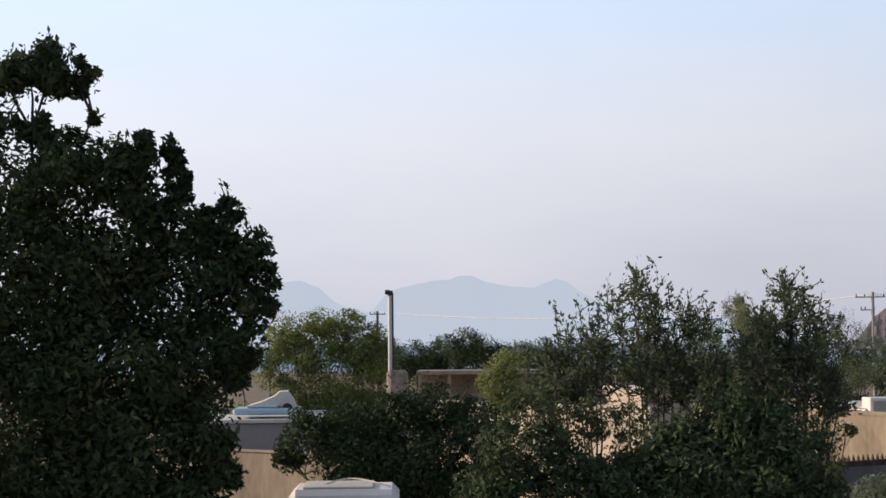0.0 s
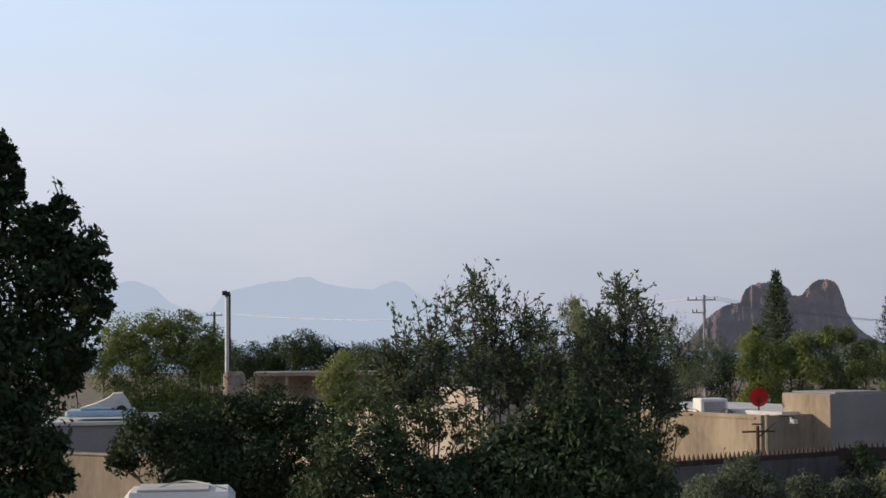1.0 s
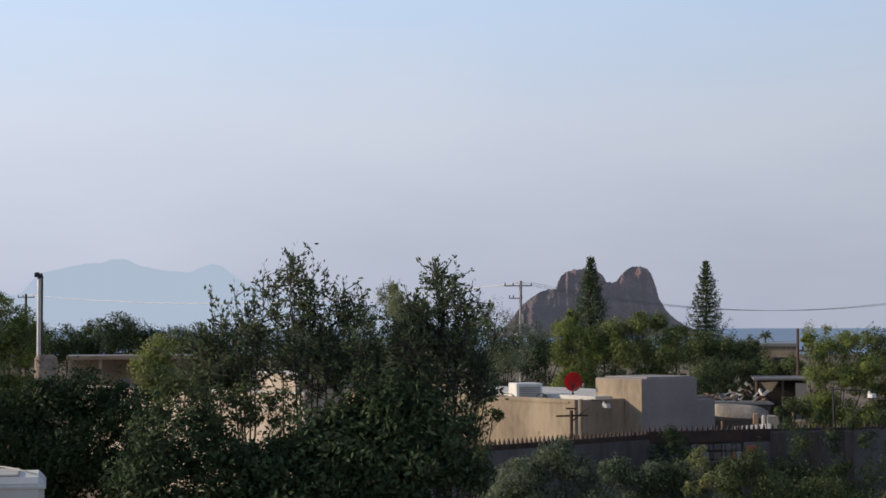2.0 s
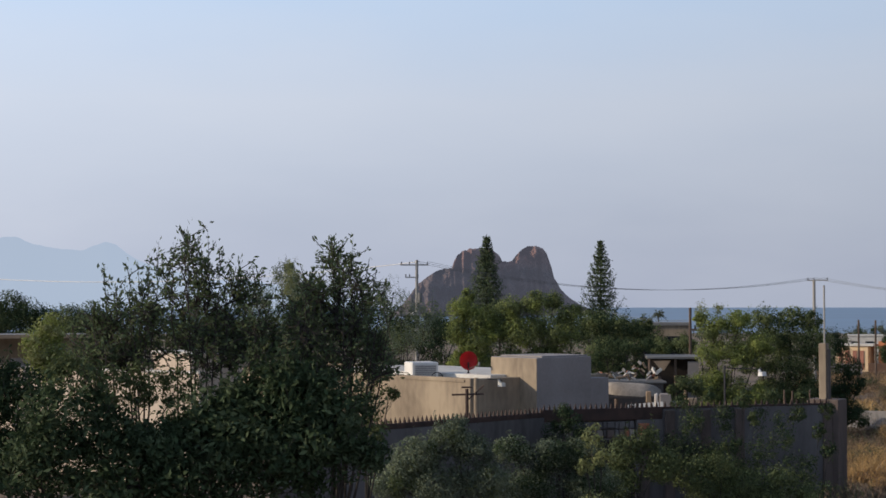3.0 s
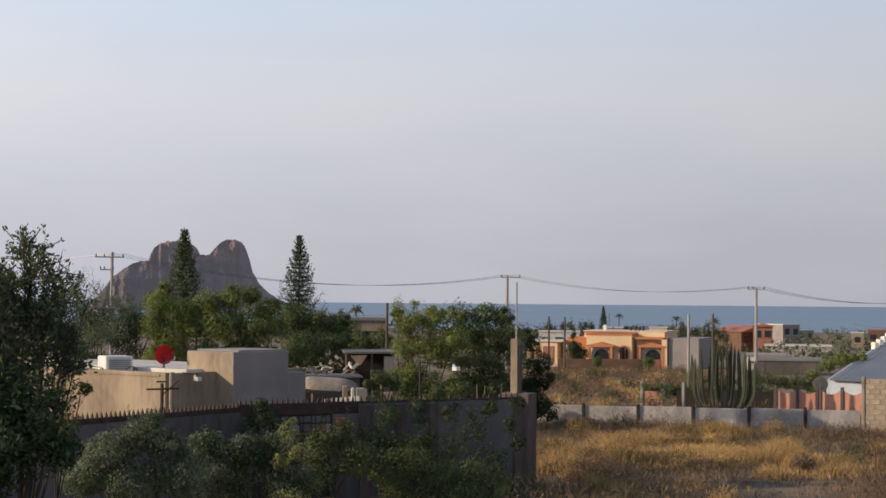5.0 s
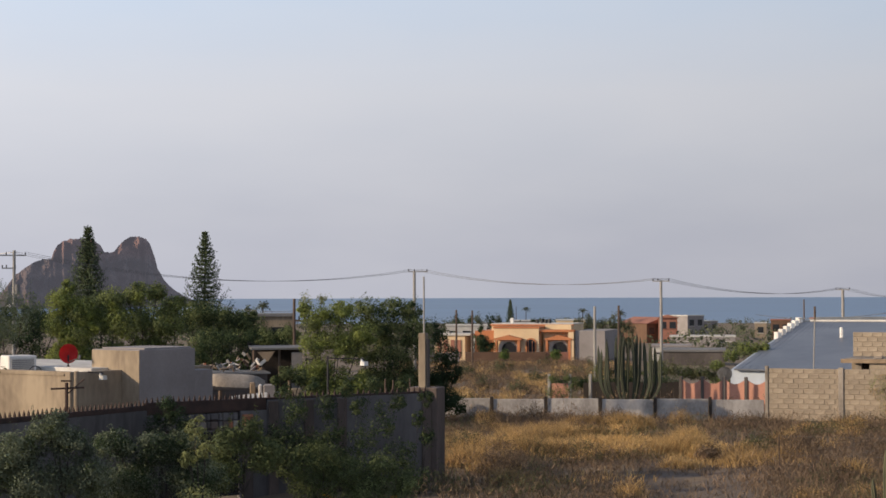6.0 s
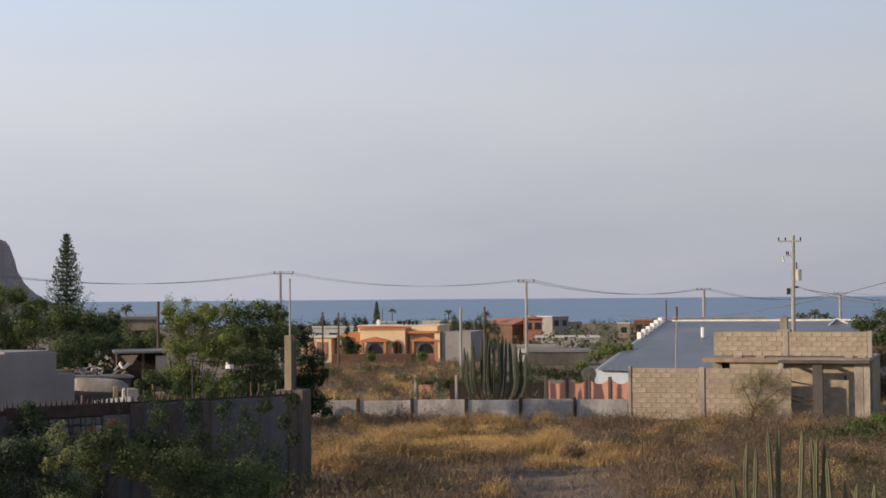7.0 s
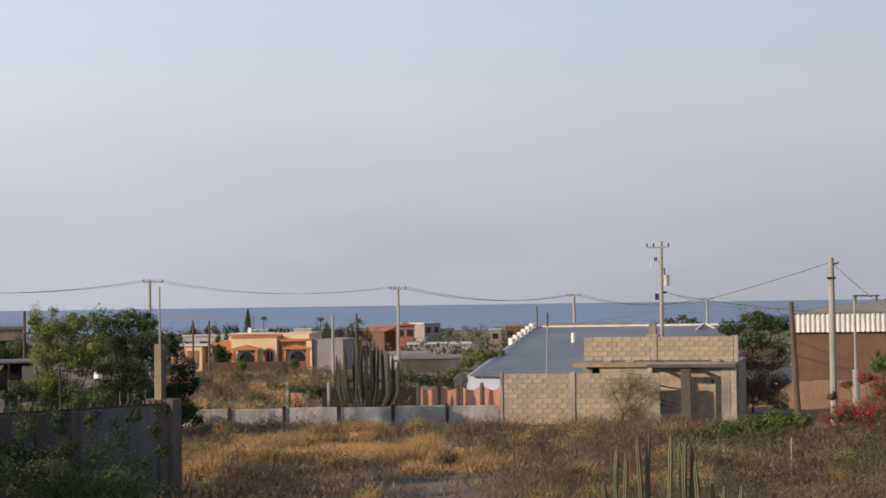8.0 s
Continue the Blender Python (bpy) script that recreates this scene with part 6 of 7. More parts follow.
tree("leafy_tree", "dense green tree with several rounded tops", "tree", 8.1, 62.5,
     [(7.5, -0.62, 0.6, 0, 1.0), (8.4, -0.6, 0.62, 0, 0.9), (9.0, -0.6, 0.45, 0, 0.9), (7.9, -1.1, 0.75, 0, 0.9), (9.1, -1.3, 0.75, 0, 0.9), (8.3, -2.1, 0.9, 0, 0.8), (9.5, -2.0, 0.6, 0, 0.9), (7.2, -2.1, 0.6, 0, 0.8)], 31000, 0.105, L_MID, 115, 160, 0.11, 0.22, "trees above the wall", (L_DARK, 0.3), 12)
# Dark leaf colour stands in for shade at the row's right end.
tree("leafy_tree", "tree at the end of the row, leaves coloured dark for shade", "tree", 10.1, 63.5,
     [(9.95, -1.4, 0.45, 0, 1.0), (10.2, -2.2, 0.55, 0, 1.0), (9.9, -2.9, 0.55, 0, 0.8), (10.5, -2.8, 0.35, 0, 1)], 9600, 0.10, L_DARK, 116, 70, 0.09, 0.22, "trees above the wall")
tree("bare_twiggy_tree", "thin half-bare tree top with grey twigs", "tree", 5.4, 63.0, [(5.35, -0.3, 0.34, 0, 0.9), (5.9, -0.25, 0.22, 0, 0.8)], 500, 0.09, L_PALE, 117, 40, 0.05, 0.2, "", None, 30)
# tree belt below the rocky hill
tree("leafy_tree", "bright green tree below the tall pine", "tree", -2.6, 92.0,
     [(-2.9, -0.3, 0.9, 0, 1.0), (-2.2, -0.6, 1.0, 0, 0.9), (-3.1, -1.0, 0.8, 0, 0.9), (-2.4, -1.4, 1.1, 0, 0.8), (-2.7, 0.25, 0.4, 0, 1)], 21000, 0.155, L_BRIGHT, 118, 130, 0.14, 0.22, "tree belt", (L_MID, 0.4), 10)
tree("leafy_tree", "broad green tree in the belt below the hill", "tree", -0.2, 92.0,
     [(-1.2, -0.2, 0.9, 0, 0.9), (-0.3, -0.05, 0.9, 0, 0.9), (0.3, 0.1, 0.6, 0, 0.9), (0.9, -0.5, 0.8, 0, 0.9), (-0.8, -1.0, 1.3, 0, 0.8), (0.5, -1.1, 1.2, 0, 0.8), (-1.6, -1.0, 0.8, 0, 0.9)], 33000, 0.155, L_MID, 119, 180, 0.15, 0.22, "tree belt", (L_BRIGHT, 0.3), 10)
tree("leafy_tree", "dark green tree in the belt below the hill", "tree", 2.4, 95.0,
     [(1.7, -0.7, 1.0, 0, 0.8), (2.6, -0.8, 0.9, 0, 0.8), (3.2, -1.0, 0.8, 0, 0.7), (2.2, -1.5, 1.2, 0, 0.7), (3.4, -0.75, 0.5, 0, 0.9)], 17100, 0.15, L_MID, 120, 110, 0.14, 0.22, "tree belt", (L_DARK, 0.5))
tree("leafy_tree", "clipped dark green round tree by the sheds", "tree", 4.4, 80.0, [(4.0, -1.5, 0.6, 0, 0.7), (4.7, -1.45, 0.65, 0, 0.7)], 6400, 0.12, L_MID, 121, 50, 0.10, 0.22, "tree belt", (L_DARK, 0.4))
tree("leafy_tree", "dark green tree beside the street lamp", "tree", -5.0, 84.0,
     [(-5.9, -0.1, 0.9, 0, 0.9), (-4.8, -0.85, 0.8, 0, 0.9), (-3.8, -0.9, 0.8, 0, 0.9), (-5.2, -1.2, 1.2, 0, 0.8), (-4.0, -1.5, 0.9, 0, 0.8), (-6.5, -1.0, 1, 0, 0.9)], 19000, 0.14, L_DARK, 122, 130, 0.14, 0.22, "tree belt", (L_MID, 0.3), 8)
tree("leafy_tree", "dense dark tree behind the tan house", "tree", -9.0, 78.0,
     [(-7.6, 0.2, 0.9, 0, 0.9), (-8.8, 0.3, 0.8, 0, 0.9), (-10.2, 0.1, 1.0, 0, 0.9), (-8.6, -1.0, 1.4, 0, 0.8), (-10.6, -1.0, 1.3, 0, 0.8), (-7.0, -0.9, 1.0, 0, 0.9), (-12.0, -0.3, 1.0, 0, 0.9), (-12.2, -1.3, 1.2, 0, 0.8)], 26600, 0.13, L_MID, 123, 170, 0.15, 0.22, "tree belt", (L_DARK, 0.5), 10)
tree("pale_tree", "tall pale feathery tree top rising from the belt", "tree", -8.5, 76.0,
     [(-8.8, 0.75, 0.55, 0, 1.2), (-8.4, 0.1, 0.6, 0, 1.0), (-8.85, 1.2, 0.30, 0, 0.9)], 7000, 0.12, L_PALE, 124, 40, 0.10, 0.24, "", None, 16)
for k, (bb, el) in enumerate(((-9.5, -0.9), (-7.5, -0.7), (-5.5, -1.0), (-3.6, -0.8), (-1.6, -0.5), (0.3, -0.6), (2.0, -0.8), (3.3, -1.2))):
    tree("leafy_tree", "dark green tree in the belt behind the houses", "tree", bb, 108.0, [(bb, el, 1.5, 0, 0.8), (bb + 0.55, el - 0.25, 1.1, 0.4, 0.8), (bb - 0.6, el - 0.3, 1.0, -0.3, 0.8)], 4300, 0.20, L_MID, 400 + k, 46, 0.13, 0.24, "tree belt", (L_DARK, 0.5))
for k, (bb, el) in enumerate(((-17.5, -1.6), (-16.0, -1.2), (-14.5, -1.0), (-13.0, -0.8), (-11.4, -0.8))):
    tree("leafy_tree", "green tree behind the long tan wall", "tree", bb, 62.0, [(bb, el, 1.0, 0, 0.9), (bb + 0.7, el - 0.4, 0.8, 0.2, 0.9)], 3000, 0.14, L_MID, 420 + k, 40, 0.11, 0.24, "tree belt", (L_DARK, 0.4))
tree("leafy_tree", "dark leafy tree hanging over the cluttered yard", "tree", 2.6, 64.0,
     [(2.0, -1.6, 0.7, 0, 0.7), (2.9, -1.5, 0.6, 0, 0.6), (3.5, -1.5, 0.4, 0, 0.6), (1.6, -2.1, 0.5, 0, 0.8)], 5000, 0.11, L_DARK, 152, 60, 0.09, 0.24, "tree belt", (L_MID, 0.35))
tree("leafy_bush", "scrappy green bush in the cluttered yard", "bush", 4.9, 55.0, [(4.75, -2.75, 0.36, 0, 0.8), (5.2, -2.9, 0.34, 0, 0.9), (4.3, -3.0, 0.22, 0, 0.8)], 1500, 0.10, L_SHRUB, 153, 30, 0.04, 0.25)
tree("leafy_tree", "dark tree behind the brown hall", "tree", 35.0, 95.0, [(34.4, -0.3, 0.6, 0, 0.7), (35.2, -0.2, 0.8, 0, 0.8)], 2500, 0.14, L_DARK, 154, 40, 0.10, 0.24)
# left: bright tree, far row, little bright bush
tree("leafy_tree", "large green tree lit on one side behind the yard", "tree", -23.2, 70.0,
     [(-24.4, 0.35, 1.0, 0, 0.9), (-23.3, 0.6, 0.95, 0, 0.8), (-22.3, 0.55, 0.9, 0, 0.8), (-21.4, 0.1, 0.8, 0, 0.9), (-25.0, -0.9, 0.9, 0, 1.0), (-23.4, -0.8, 1.3, 0, 0.9), (-21.8, -0.5, 1.0, 0, 0.9), (-21.2, -0.9, 0.9, 0, 0.9), (-24.3, -1.8, 0.9, 0, 0.8), (-22.4, -1.8, 1.2, 0, 0.8), (-26.0, -0.4, 0.8, 0, 1), (-22.8, 0.05, 1.0, 0.5, 0.9), (-23.9, -0.3, 1.0, 0.5, 0.9), (-22.0, -0.3, 0.9, 0.5, 0.9), (-24.7, -0.2, 0.8, 0.4, 0.9)], 42000, 0.155, L_BRIGHT, 125, 330, 0.17, 0.22, "", (L_MID, 0.4), 20)
for k, (bb, top) in enumerate(((-21.6, 0.15), (-20.9, 0.2), (-20.2, 0.05), (-19.5, 0.0), (-18.9, 0.3), (-18.25, 0.52), (-17.6, 0.25), (-17.0, 0.08), (-16.3, 0.1), (-15.5, 0.15))):
    tree("leafy_tree", "dark round-crowned tree in the far row below the mountains", "tree", bb, 105.0 + 3 * math.cos(k * 1.7),
         [(bb, top - 0.55, 1.0, 0, 0.95), (bb + 0.35, top - 0.85, 0.95, 0.3, 0.9), (bb - 0.35, top - 0.9, 0.95, -0.3, 0.9), (bb, top - 1.3, 1.2, 0, 0.8)], 7000, 0.17, L_DARK, 440 + k, 50, 0.12, 0.24, "far row of trees", (L_SHRUB, 0.45), 0)
# Pale leaves mixed into this bush stand in for sun on it.
tree("bright_bush", "small yellow-green bush with pale leaves mixed in for sunlight", "bush", -16.9, 40.0, [(-16.9, -0.85, 0.38, 0, 1.0), (-17.3, -1.5, 0.46, 0, 1.0), (-16.6, -1.8, 0.44, 0, 1.0), (-17.0, -2.3, 0.44, 0, 0.8)], 9000, 0.075, L_BRIGHT, 128, 60, 0.05, 0.24, "", (L_PALE, 0.4), 40)
# right: trees, creeper and flowers
tree("spreading_tree", "dark green spreading tree behind the block building", "tree", 29.9, 88.0,
     [(29.0, -1.1, 0.75, 0, 0.6), (29.9, -0.85, 0.95, 0, 0.55), (30.5, -0.95, 0.8, 0, 0.55), (29.6, -1.6, 1.0, 0, 0.7), (30.4, -1.8, 0.8, 0, 0.7), (28.9, -1.7, 0.5, 0, 0.8)], 17100, 0.15, L_MID, 129, 100, 0.13, 0.22, "", (L_DARK, 0.45), 8)
tree("dead_bush", "brown withered bush beside the block building", "bush", 29.7, 74.0, [(29.4, -2.2, 0.65, 0, 0.9), (30.1, -2.2, 0.65, 0, 0.9), (29.8, -3.0, 0.8, 0, 0.8), (30.6, -2.9, 0.5, 0, 0.8)], 15000, 0.10, BRUSH, 130, 90, 0.05, 0.22)
tree("thorn_bush", "thin pale twiggy bush before the block wall", "bush", 25.3, 66.0, [(24.95, -3.2, 0.55, 0, 1.0), (25.6, -3.0, 0.6, 0, 1.0), (26.2, -3.3, 0.5, 0, 0.9), (25.4, -3.9, 0.7, 0, 0.6)], 2200, 0.08, L_PALE, 131, 170, 0.05, 0.3, "", (STRAW, 0.45), 150, 0.25)
tree("creeper_mound", "low mound of fresh green creeper on the scrub", "creeper", 29.6, 57.0,
     [(27.9, -4.75, 0.5, 0, 0.5), (28.8, -4.55, 0.55, 0, 0.55), (29.7, -4.35, 0.6, 0, 0.6), (30.5, -4.2, 0.55, 0, 0.6), (31.2, -4.25, 0.5, 0, 0.6), (29.0, -4.9, 0.5, -1, 0.6), (30.3, -4.7, 0.5, -1, 0.6), (26.9, -4.95, 0.4, 0, 0.5)], 14000, 0.085, L_VINE, 132, 130, 0.03, 0.25, "", (SEDGE, 0.3))
tree("bougainvillea", "bougainvillea bush covered in magenta flowers", "flowering bush", 33.6, 60.5,
     [(33.9, -3.1, 0.45, 0, 0.8), (34.6, -2.9, 0.5, 0, 0.8), (32.8, -3.0, 0.24, 0, 0.7), (32.3, -3.4, 0.2, 0, 0.7), (33.4, -2.8, 0.3, 0, 0.6), (34.2, -3.8, 0.6, 0, 0.7), (33.2, -4.2, 0.45, 0, 0.8), (32.4, -4.5, 0.2, 0, 0.7)], 12350, 0.085, L_MID, 133, 110, 0.04, 0.25, "", (L_PINK, 0.36))
tree("leafy_bush", "fresh green bush behind the flowers", "bush", 34.0, 66.0, [(34.0, -2.3, 0.5, 0, 0.7), (35.0, -2.4, 0.6, 0, 0.7)], 4160, 0.11, L_VINE, 134, 40, 0.05, 0.25)
tree("leafy_bush", "bright green bush by the white hall", "bush", 20.3, 95.0, [(19.95, -2.15, 0.5, 0, 0.8), (20.4, -1.95, 0.55, 0, 0.8), (20.8, -2.0, 0.5, 0, 0.8), (21.1, -1.9, 0.35, 0, 0.8), (19.5, -2.5, 0.5, 0, 0.7)], 7000, 0.13, L_BRIGHT, 135, 80, 0.07, 0.22, "", (L_MID, 0.5))
for k, (bb, el, rr) in enumerate(((17.4, -2.6, 0.8), (18.2, -2.7, 0.7), (16.4, -2.7, 0.7), (15.4, -2.65, 0.6), (18.9, -2.75, 0.6))):
    tree("garden_shrub", "dull green shrub beyond the garden fence", "bush", bb, 92.0, [(bb, el, rr, 0, 0.6), (bb + 0.35, el - 0.1, rr * 0.7, 0.3, 0.6)], 1300, 0.12, SEDGE, 460 + k, 24, 0.05, 0.24, "shrubs beyond the fence", (L_MID, 0.4))
tree("hedge", "dense dark green hedge behind the big cactus", "hedge", 15.8, 76.4,
     [(14.05 + 0.34 * k, -3.12 - 0.05 * math.sin(k * 1.7), 0.40, 0.3 * math.sin(k * 2.3), 0.9) for k in range(13)], 9000, 0.09, L_DARK, 137, 130, 0.03, 0.26, "", (L_MID, 0.15))
tree("creeper", "green creeper hanging over the short salmon wall", "creeper", 14.2, 73.6, [(13.9, -2.95, 0.26, 0, 0.5), (14.4, -2.95, 0.24, 0, 0.5)], 900, 0.09, L_MID, 155, 16, 0.03, 0.26)
tree("shrub", "round dark shrub rising through the spiked rail", "shrub", 0.55, 39.5, [(0.6, -3.75, 0.26, 0, 0.8), (0.9, -4.1, 0.3, 0, 0.9), (0.3, -4.4, 0.34, 0, 0.9), (1.2, -4.6, 0.34, 0, 0.9)], 3000, 0.06, L_DARK, 156, 40, 0.03, 0.26)
tree("leafy_bush", "low dark bush in the dry field behind the low wall", "bush", 10.9, 71.0, [(10.6, -3.75, 0.4, 0, 0.6), (11.1, -3.8, 0.45, 0, 0.5), (11.6, -3.9, 0.3, 0, 0.5)], 2600, 0.10, L_DARK, 171, 40, 0.03, 0.25)
for k, (bb, dd, rr) in enumerate(((11.4, 96, 0.7), (12.6, 88, 0.6), (13.3, 104, 0.8), (12.0, 120, 0.9), (14.6, 116, 0.9), (10.9, 112, 0.7), (15.4, 132, 1.0), (13.6, 138, 0.9))):
    el = math.degrees(math.atan2(float(land(*ground_at(bb, dd).xy)) + rr * 0.35 - EYE, dd))
    tree("scrub_bush", "low grey-green scrub bush in the dry field", "bush", bb, dd, [(bb, el, rr, 0, 0.5), (bb + 40 * rr / dd, el - 0.03, rr * 0.8, 0.3, 0.5)], 700, 0.16, SEDGE, 500 + k, 26, 0.03, 0.25, "scrub in the far field", (BRUSH, 0.4), 0, 0.3, 0.45, False)
for k, bb in enumerate((12.25, 14.0)):
    tree("garden_plant", "small spiky green plant before the villa wall", "plant", bb, 154.0, [(bb, -2.22, 0.34, 0, 0.6)], 90, 0.4, L_VINE, 470 + k, 9, 0.06, 0.3, "plants before the villa", None, 0, 0.2, 0.45, False)
for k, (bb, el, rr, mt) in enumerate(((10.52, -0.98, 0.75, L_DARK), (11.05, -0.95, 0.6, L_DARK), (11.32, -0.92, 0.8, L_FAR), (11.72, -0.9, 0.7, L_DARK), (12.0, -0.95, 0.7, L_FAR), (13.2, -1.0, 0.5, L_DARK), (13.5, -1.0, 0.5, L_DARK))):
    tree("shore_tree", "small dark tree among the roofs by the shore", "tree", bb, 262.0, [(bb, el, rr, 0, 1.0), (bb + 0.03, el - 0.2, rr * 1.1, 0, 1.0)], 500, 0.30, mt, 480 + k, 14, 0.10, 0.26, "trees by the shore")
for k, (bb, el, rr) in enumerate(((14.75, -1.05, 0.7), (15.05, -0.98, 0.9), (15.6, -1.15, 0.8), (16.0, -1.0, 0.85), (16.4, -1.1, 0.8))):
    tree("shore_tree", "olive tree standing behind the villa", "tree", bb, 205.0, [(bb, el, rr, 0, 0.9), (bb + 0.15, el - 0.2, rr * 1.1, 0, 0.9)], 900, 0.24, L_FAR, 490 + k, 22, 0.10, 0.26, "trees by the shore", (L_PINE, 0.3))
tree("villa_tree", "dark shrub beside the villa porch", "tree", 11.55, 164.0, [(11.45, -1.65, 0.8, 0, 0.8), (11.7, -1.9, 0.7, 0, 0.8), (11.4, -1.25, 0.3, 0, 1)], 3200, 0.22, L_DARK, 139, 30, 0.10, 0.24)
araucaria("tall dark tiered pine in front of the rocky hill", -2.03, 128, height(2.38, 128), 2.0, 4.0, 141)
araucaria("slender tall tiered pine standing alone", 1.90, 130, height(2.17, 130), 2.1, 3.4, 142, 0.62, 0.27)
araucaria("far small pine by the shore", 12.42, 420, height(-0.2, 420), 1.3, 2.5, 143)


def palm(b, d, top, seed):
    rng = np.random.default_rng(seed)
    g = ground_at(b, d)
    a = thing("palm_tree", Matrix.Translation(g), "small far palm with a drooping crown", "palm tree", "far palms")
    h = top - g.z
    part("trunk", bar((0, 0, -0.2), (0.1, 0, h), 0.13, 0.09), BARK, a)
    pts = []
    for k in range(26):
        t, L, up = k * 2.4, 0.8 + 0.5 * rng.random(), rng.uniform(-0.3, 1.3)
        for q in np.linspace(0.08, 1, 11):
            pts.append((0.1 + math.cos(t) * math.cos(up) * L * q, math.sin(t) * math.cos(up) * L * q, h + math.sin(up) * L * q - 0.55 * q * q))
    cr = new("fronds", leaf_mesh("fronds", np.array(pts), np.full(len(pts), 0.34), L_FAR, rng, 0.3))
    cr.parent = a


for bb, dd, el in ((3.85, 210, -0.42), (12.95, 400, -0.55), (14.9, 320, -0.62), (16.2, 300, -0.7), (26.9, 200, -0.85), (27.35, 205, -0.75), (27.7, 215, -0.85)):
    palm(bb, dd, height(el, dd), int(dd + bb * 10))


# ---- the far shore scrub, the dry grass and the brush ----
def far_scrub():
    rng = np.random.default_rng(77)
    cs, sz = [], []
    for _ in range(640):
        b, d = rng.uniform(-10, 38), rng.uniform(175, 720)
        if (10.9 < b < 16.2 and d < 215) or (16.5 < b < 20 and d < 335 and rng.random() < 0.6):
            continue
        if b < 1.0 and d < 300:
            continue
        g = ground_at(b, d)
        r = rng.uniform(1.5, 3.0) * (1 if d > 260 else 0.7)
        n = 84
        for k in range(3):
            o = np.array(g) + rng.normal(size=3) * [r * 0.6, r * 0.6, 0.2] + [0, 0, r * 0.6]
            cs.append(o + in_ball(rng, n // 3, 0.3) * [r * 0.8, r * 0.8, r * 0.7])
            sz.append(np.full(n // 3, 0.50) * (0.6 + 0.8 * rng.random(n // 3)))
    ob = new("shore_scrub", leaf_mesh("shore_scrub", np.concatenate(cs), np.concatenate(sz), L_FAR, rng, 0.6))
    tagged(ob, "far belt of dull green trees and scrub towards the shore", "scrub", "", "stuff")


far_scrub()


def blades(name, label, mat, spots, heights, width, lean, seed, per=7):
    """Tufts of thin standing blades in one mesh."""
    rng = np.random.default_rng(seed)
    n = len(spots) * per
    p = np.repeat(spots, per, axis=0) + rng.normal(size=(n, 3)) * [0.09, 0.09, 0]
    h = np.repeat(heights, per) * (0.72 + 0.38 * rng.random(n))
    t = rng.random(n) * math.tau
    side = np.stack([np.cos(t), np.sin(t), np.zeros(n)], 1) * width * 0.5
    bend = rng.normal(size=(n, 3)) * [lean, lean, 0] * h[:, None]
    v = np.empty((n, 5, 3))
    mid = p + [0, 0, 1] * (h * 0.55)[:, None] + bend * 0.3
    v[:, 0], v[:, 1] = p - side, p + side
    v[:, 2], v[:, 3] = mid + side * 0.8, mid - side * 0.8
    v[:, 4] = p + bend + [0, 0, 1] * h[:, None]
    v[:, :2, 2] -= 0.05
    base = np.arange(n)[:, None] * 5
    tri = np.concatenate([base + [0, 1, 2], base + [0, 2, 3], base + [3, 2, 4]], axis=1).reshape(-1)
    me = bpy.data.meshes.new(name)
    me.vertices.add(n * 5)
    me.vertices.foreach_set("co", v.reshape(-1))
    me.loops.add(n * 9)
    me.loops.foreach_set("vertex_index", tri.astype(np.int32))
    me.polygons.add(n * 3)
    me.polygons.foreach_set("loop_start", np.arange(0, n * 9, 3, dtype=np.int32))
    me.materials.append(mat)
    me.update(calc_edges=True)
    tagged(new(name, me), label, "grass", "", "stuff")


def tangle(name, label, mat, spots, heights, size, seed, per=6):
    """Dry bushes: fine twigs crossing every way, heaped into soft mounds, in one mesh."""
    rng = np.random.default_rng(seed)
    p = np.repeat(spots, per, axis=0) + rng.normal(size=(len(spots) * per, 3)) * [size * 0.8, size * 0.8, 0]
    p[:, 2] += np.repeat(heights, per) * rng.random(len(p)) ** 0.6
    ob = new(name, leaf_mesh(name, p, size * (0.5 + rng.random(len(p))), mat, rng, 0.06, -1.5))
    tagged(ob, label, "brush", "", "stuff")


def patch(b, d):
    """How golden the grass is at a place: 0 brush, 1 straw."""
    p = spot(b, d)
    return 1.35 * noise.noise((p.x * 0.22, p.y * 0.36, 2.0)) + 0.5 * noise.noise((p.x * 0.45, p.y * 0.8, 7.0))


def lot(b, d):
    """Whether a place lies on the vacant lot."""
    if b < 9.9 and d < 45.5 or b > 21 and d > 66.0 - max(0, (b - 21.5) * 0.2) or d > 66.8:
        return False
    return True


def hummocks(rng, n, per, sigma, tall, want):
    """Mounds of grass: many spots heaped round scattered centres, tallest in the middle."""
    places, tops = [], []
    while n:
        b, d = rng.uniform(5.5, 38), math.sqrt(rng.uniform(37 ** 2, 66.5 ** 2))
        if not lot(b, d) or not want(b, d):
            continue
        n -= 1
        c, w, h = spot(b, d), sigma * (0.6 + 0.9 * rng.random()), tall * (0.55 + 0.75 * rng.random()) * (0.5 if d > 61.5 else 1.0)
        for dx, dy in rng.normal(size=(per, 2)) * w:
            x, y = c.x + dx * 1.5, c.y + dy
            places.append((x, y, float(land(x, y))))
            tops.append(0.10 + h * math.exp(-(dx * dx + dy * dy) / (1.6 * w * w)))
    return np.array(places), np.array(tops)


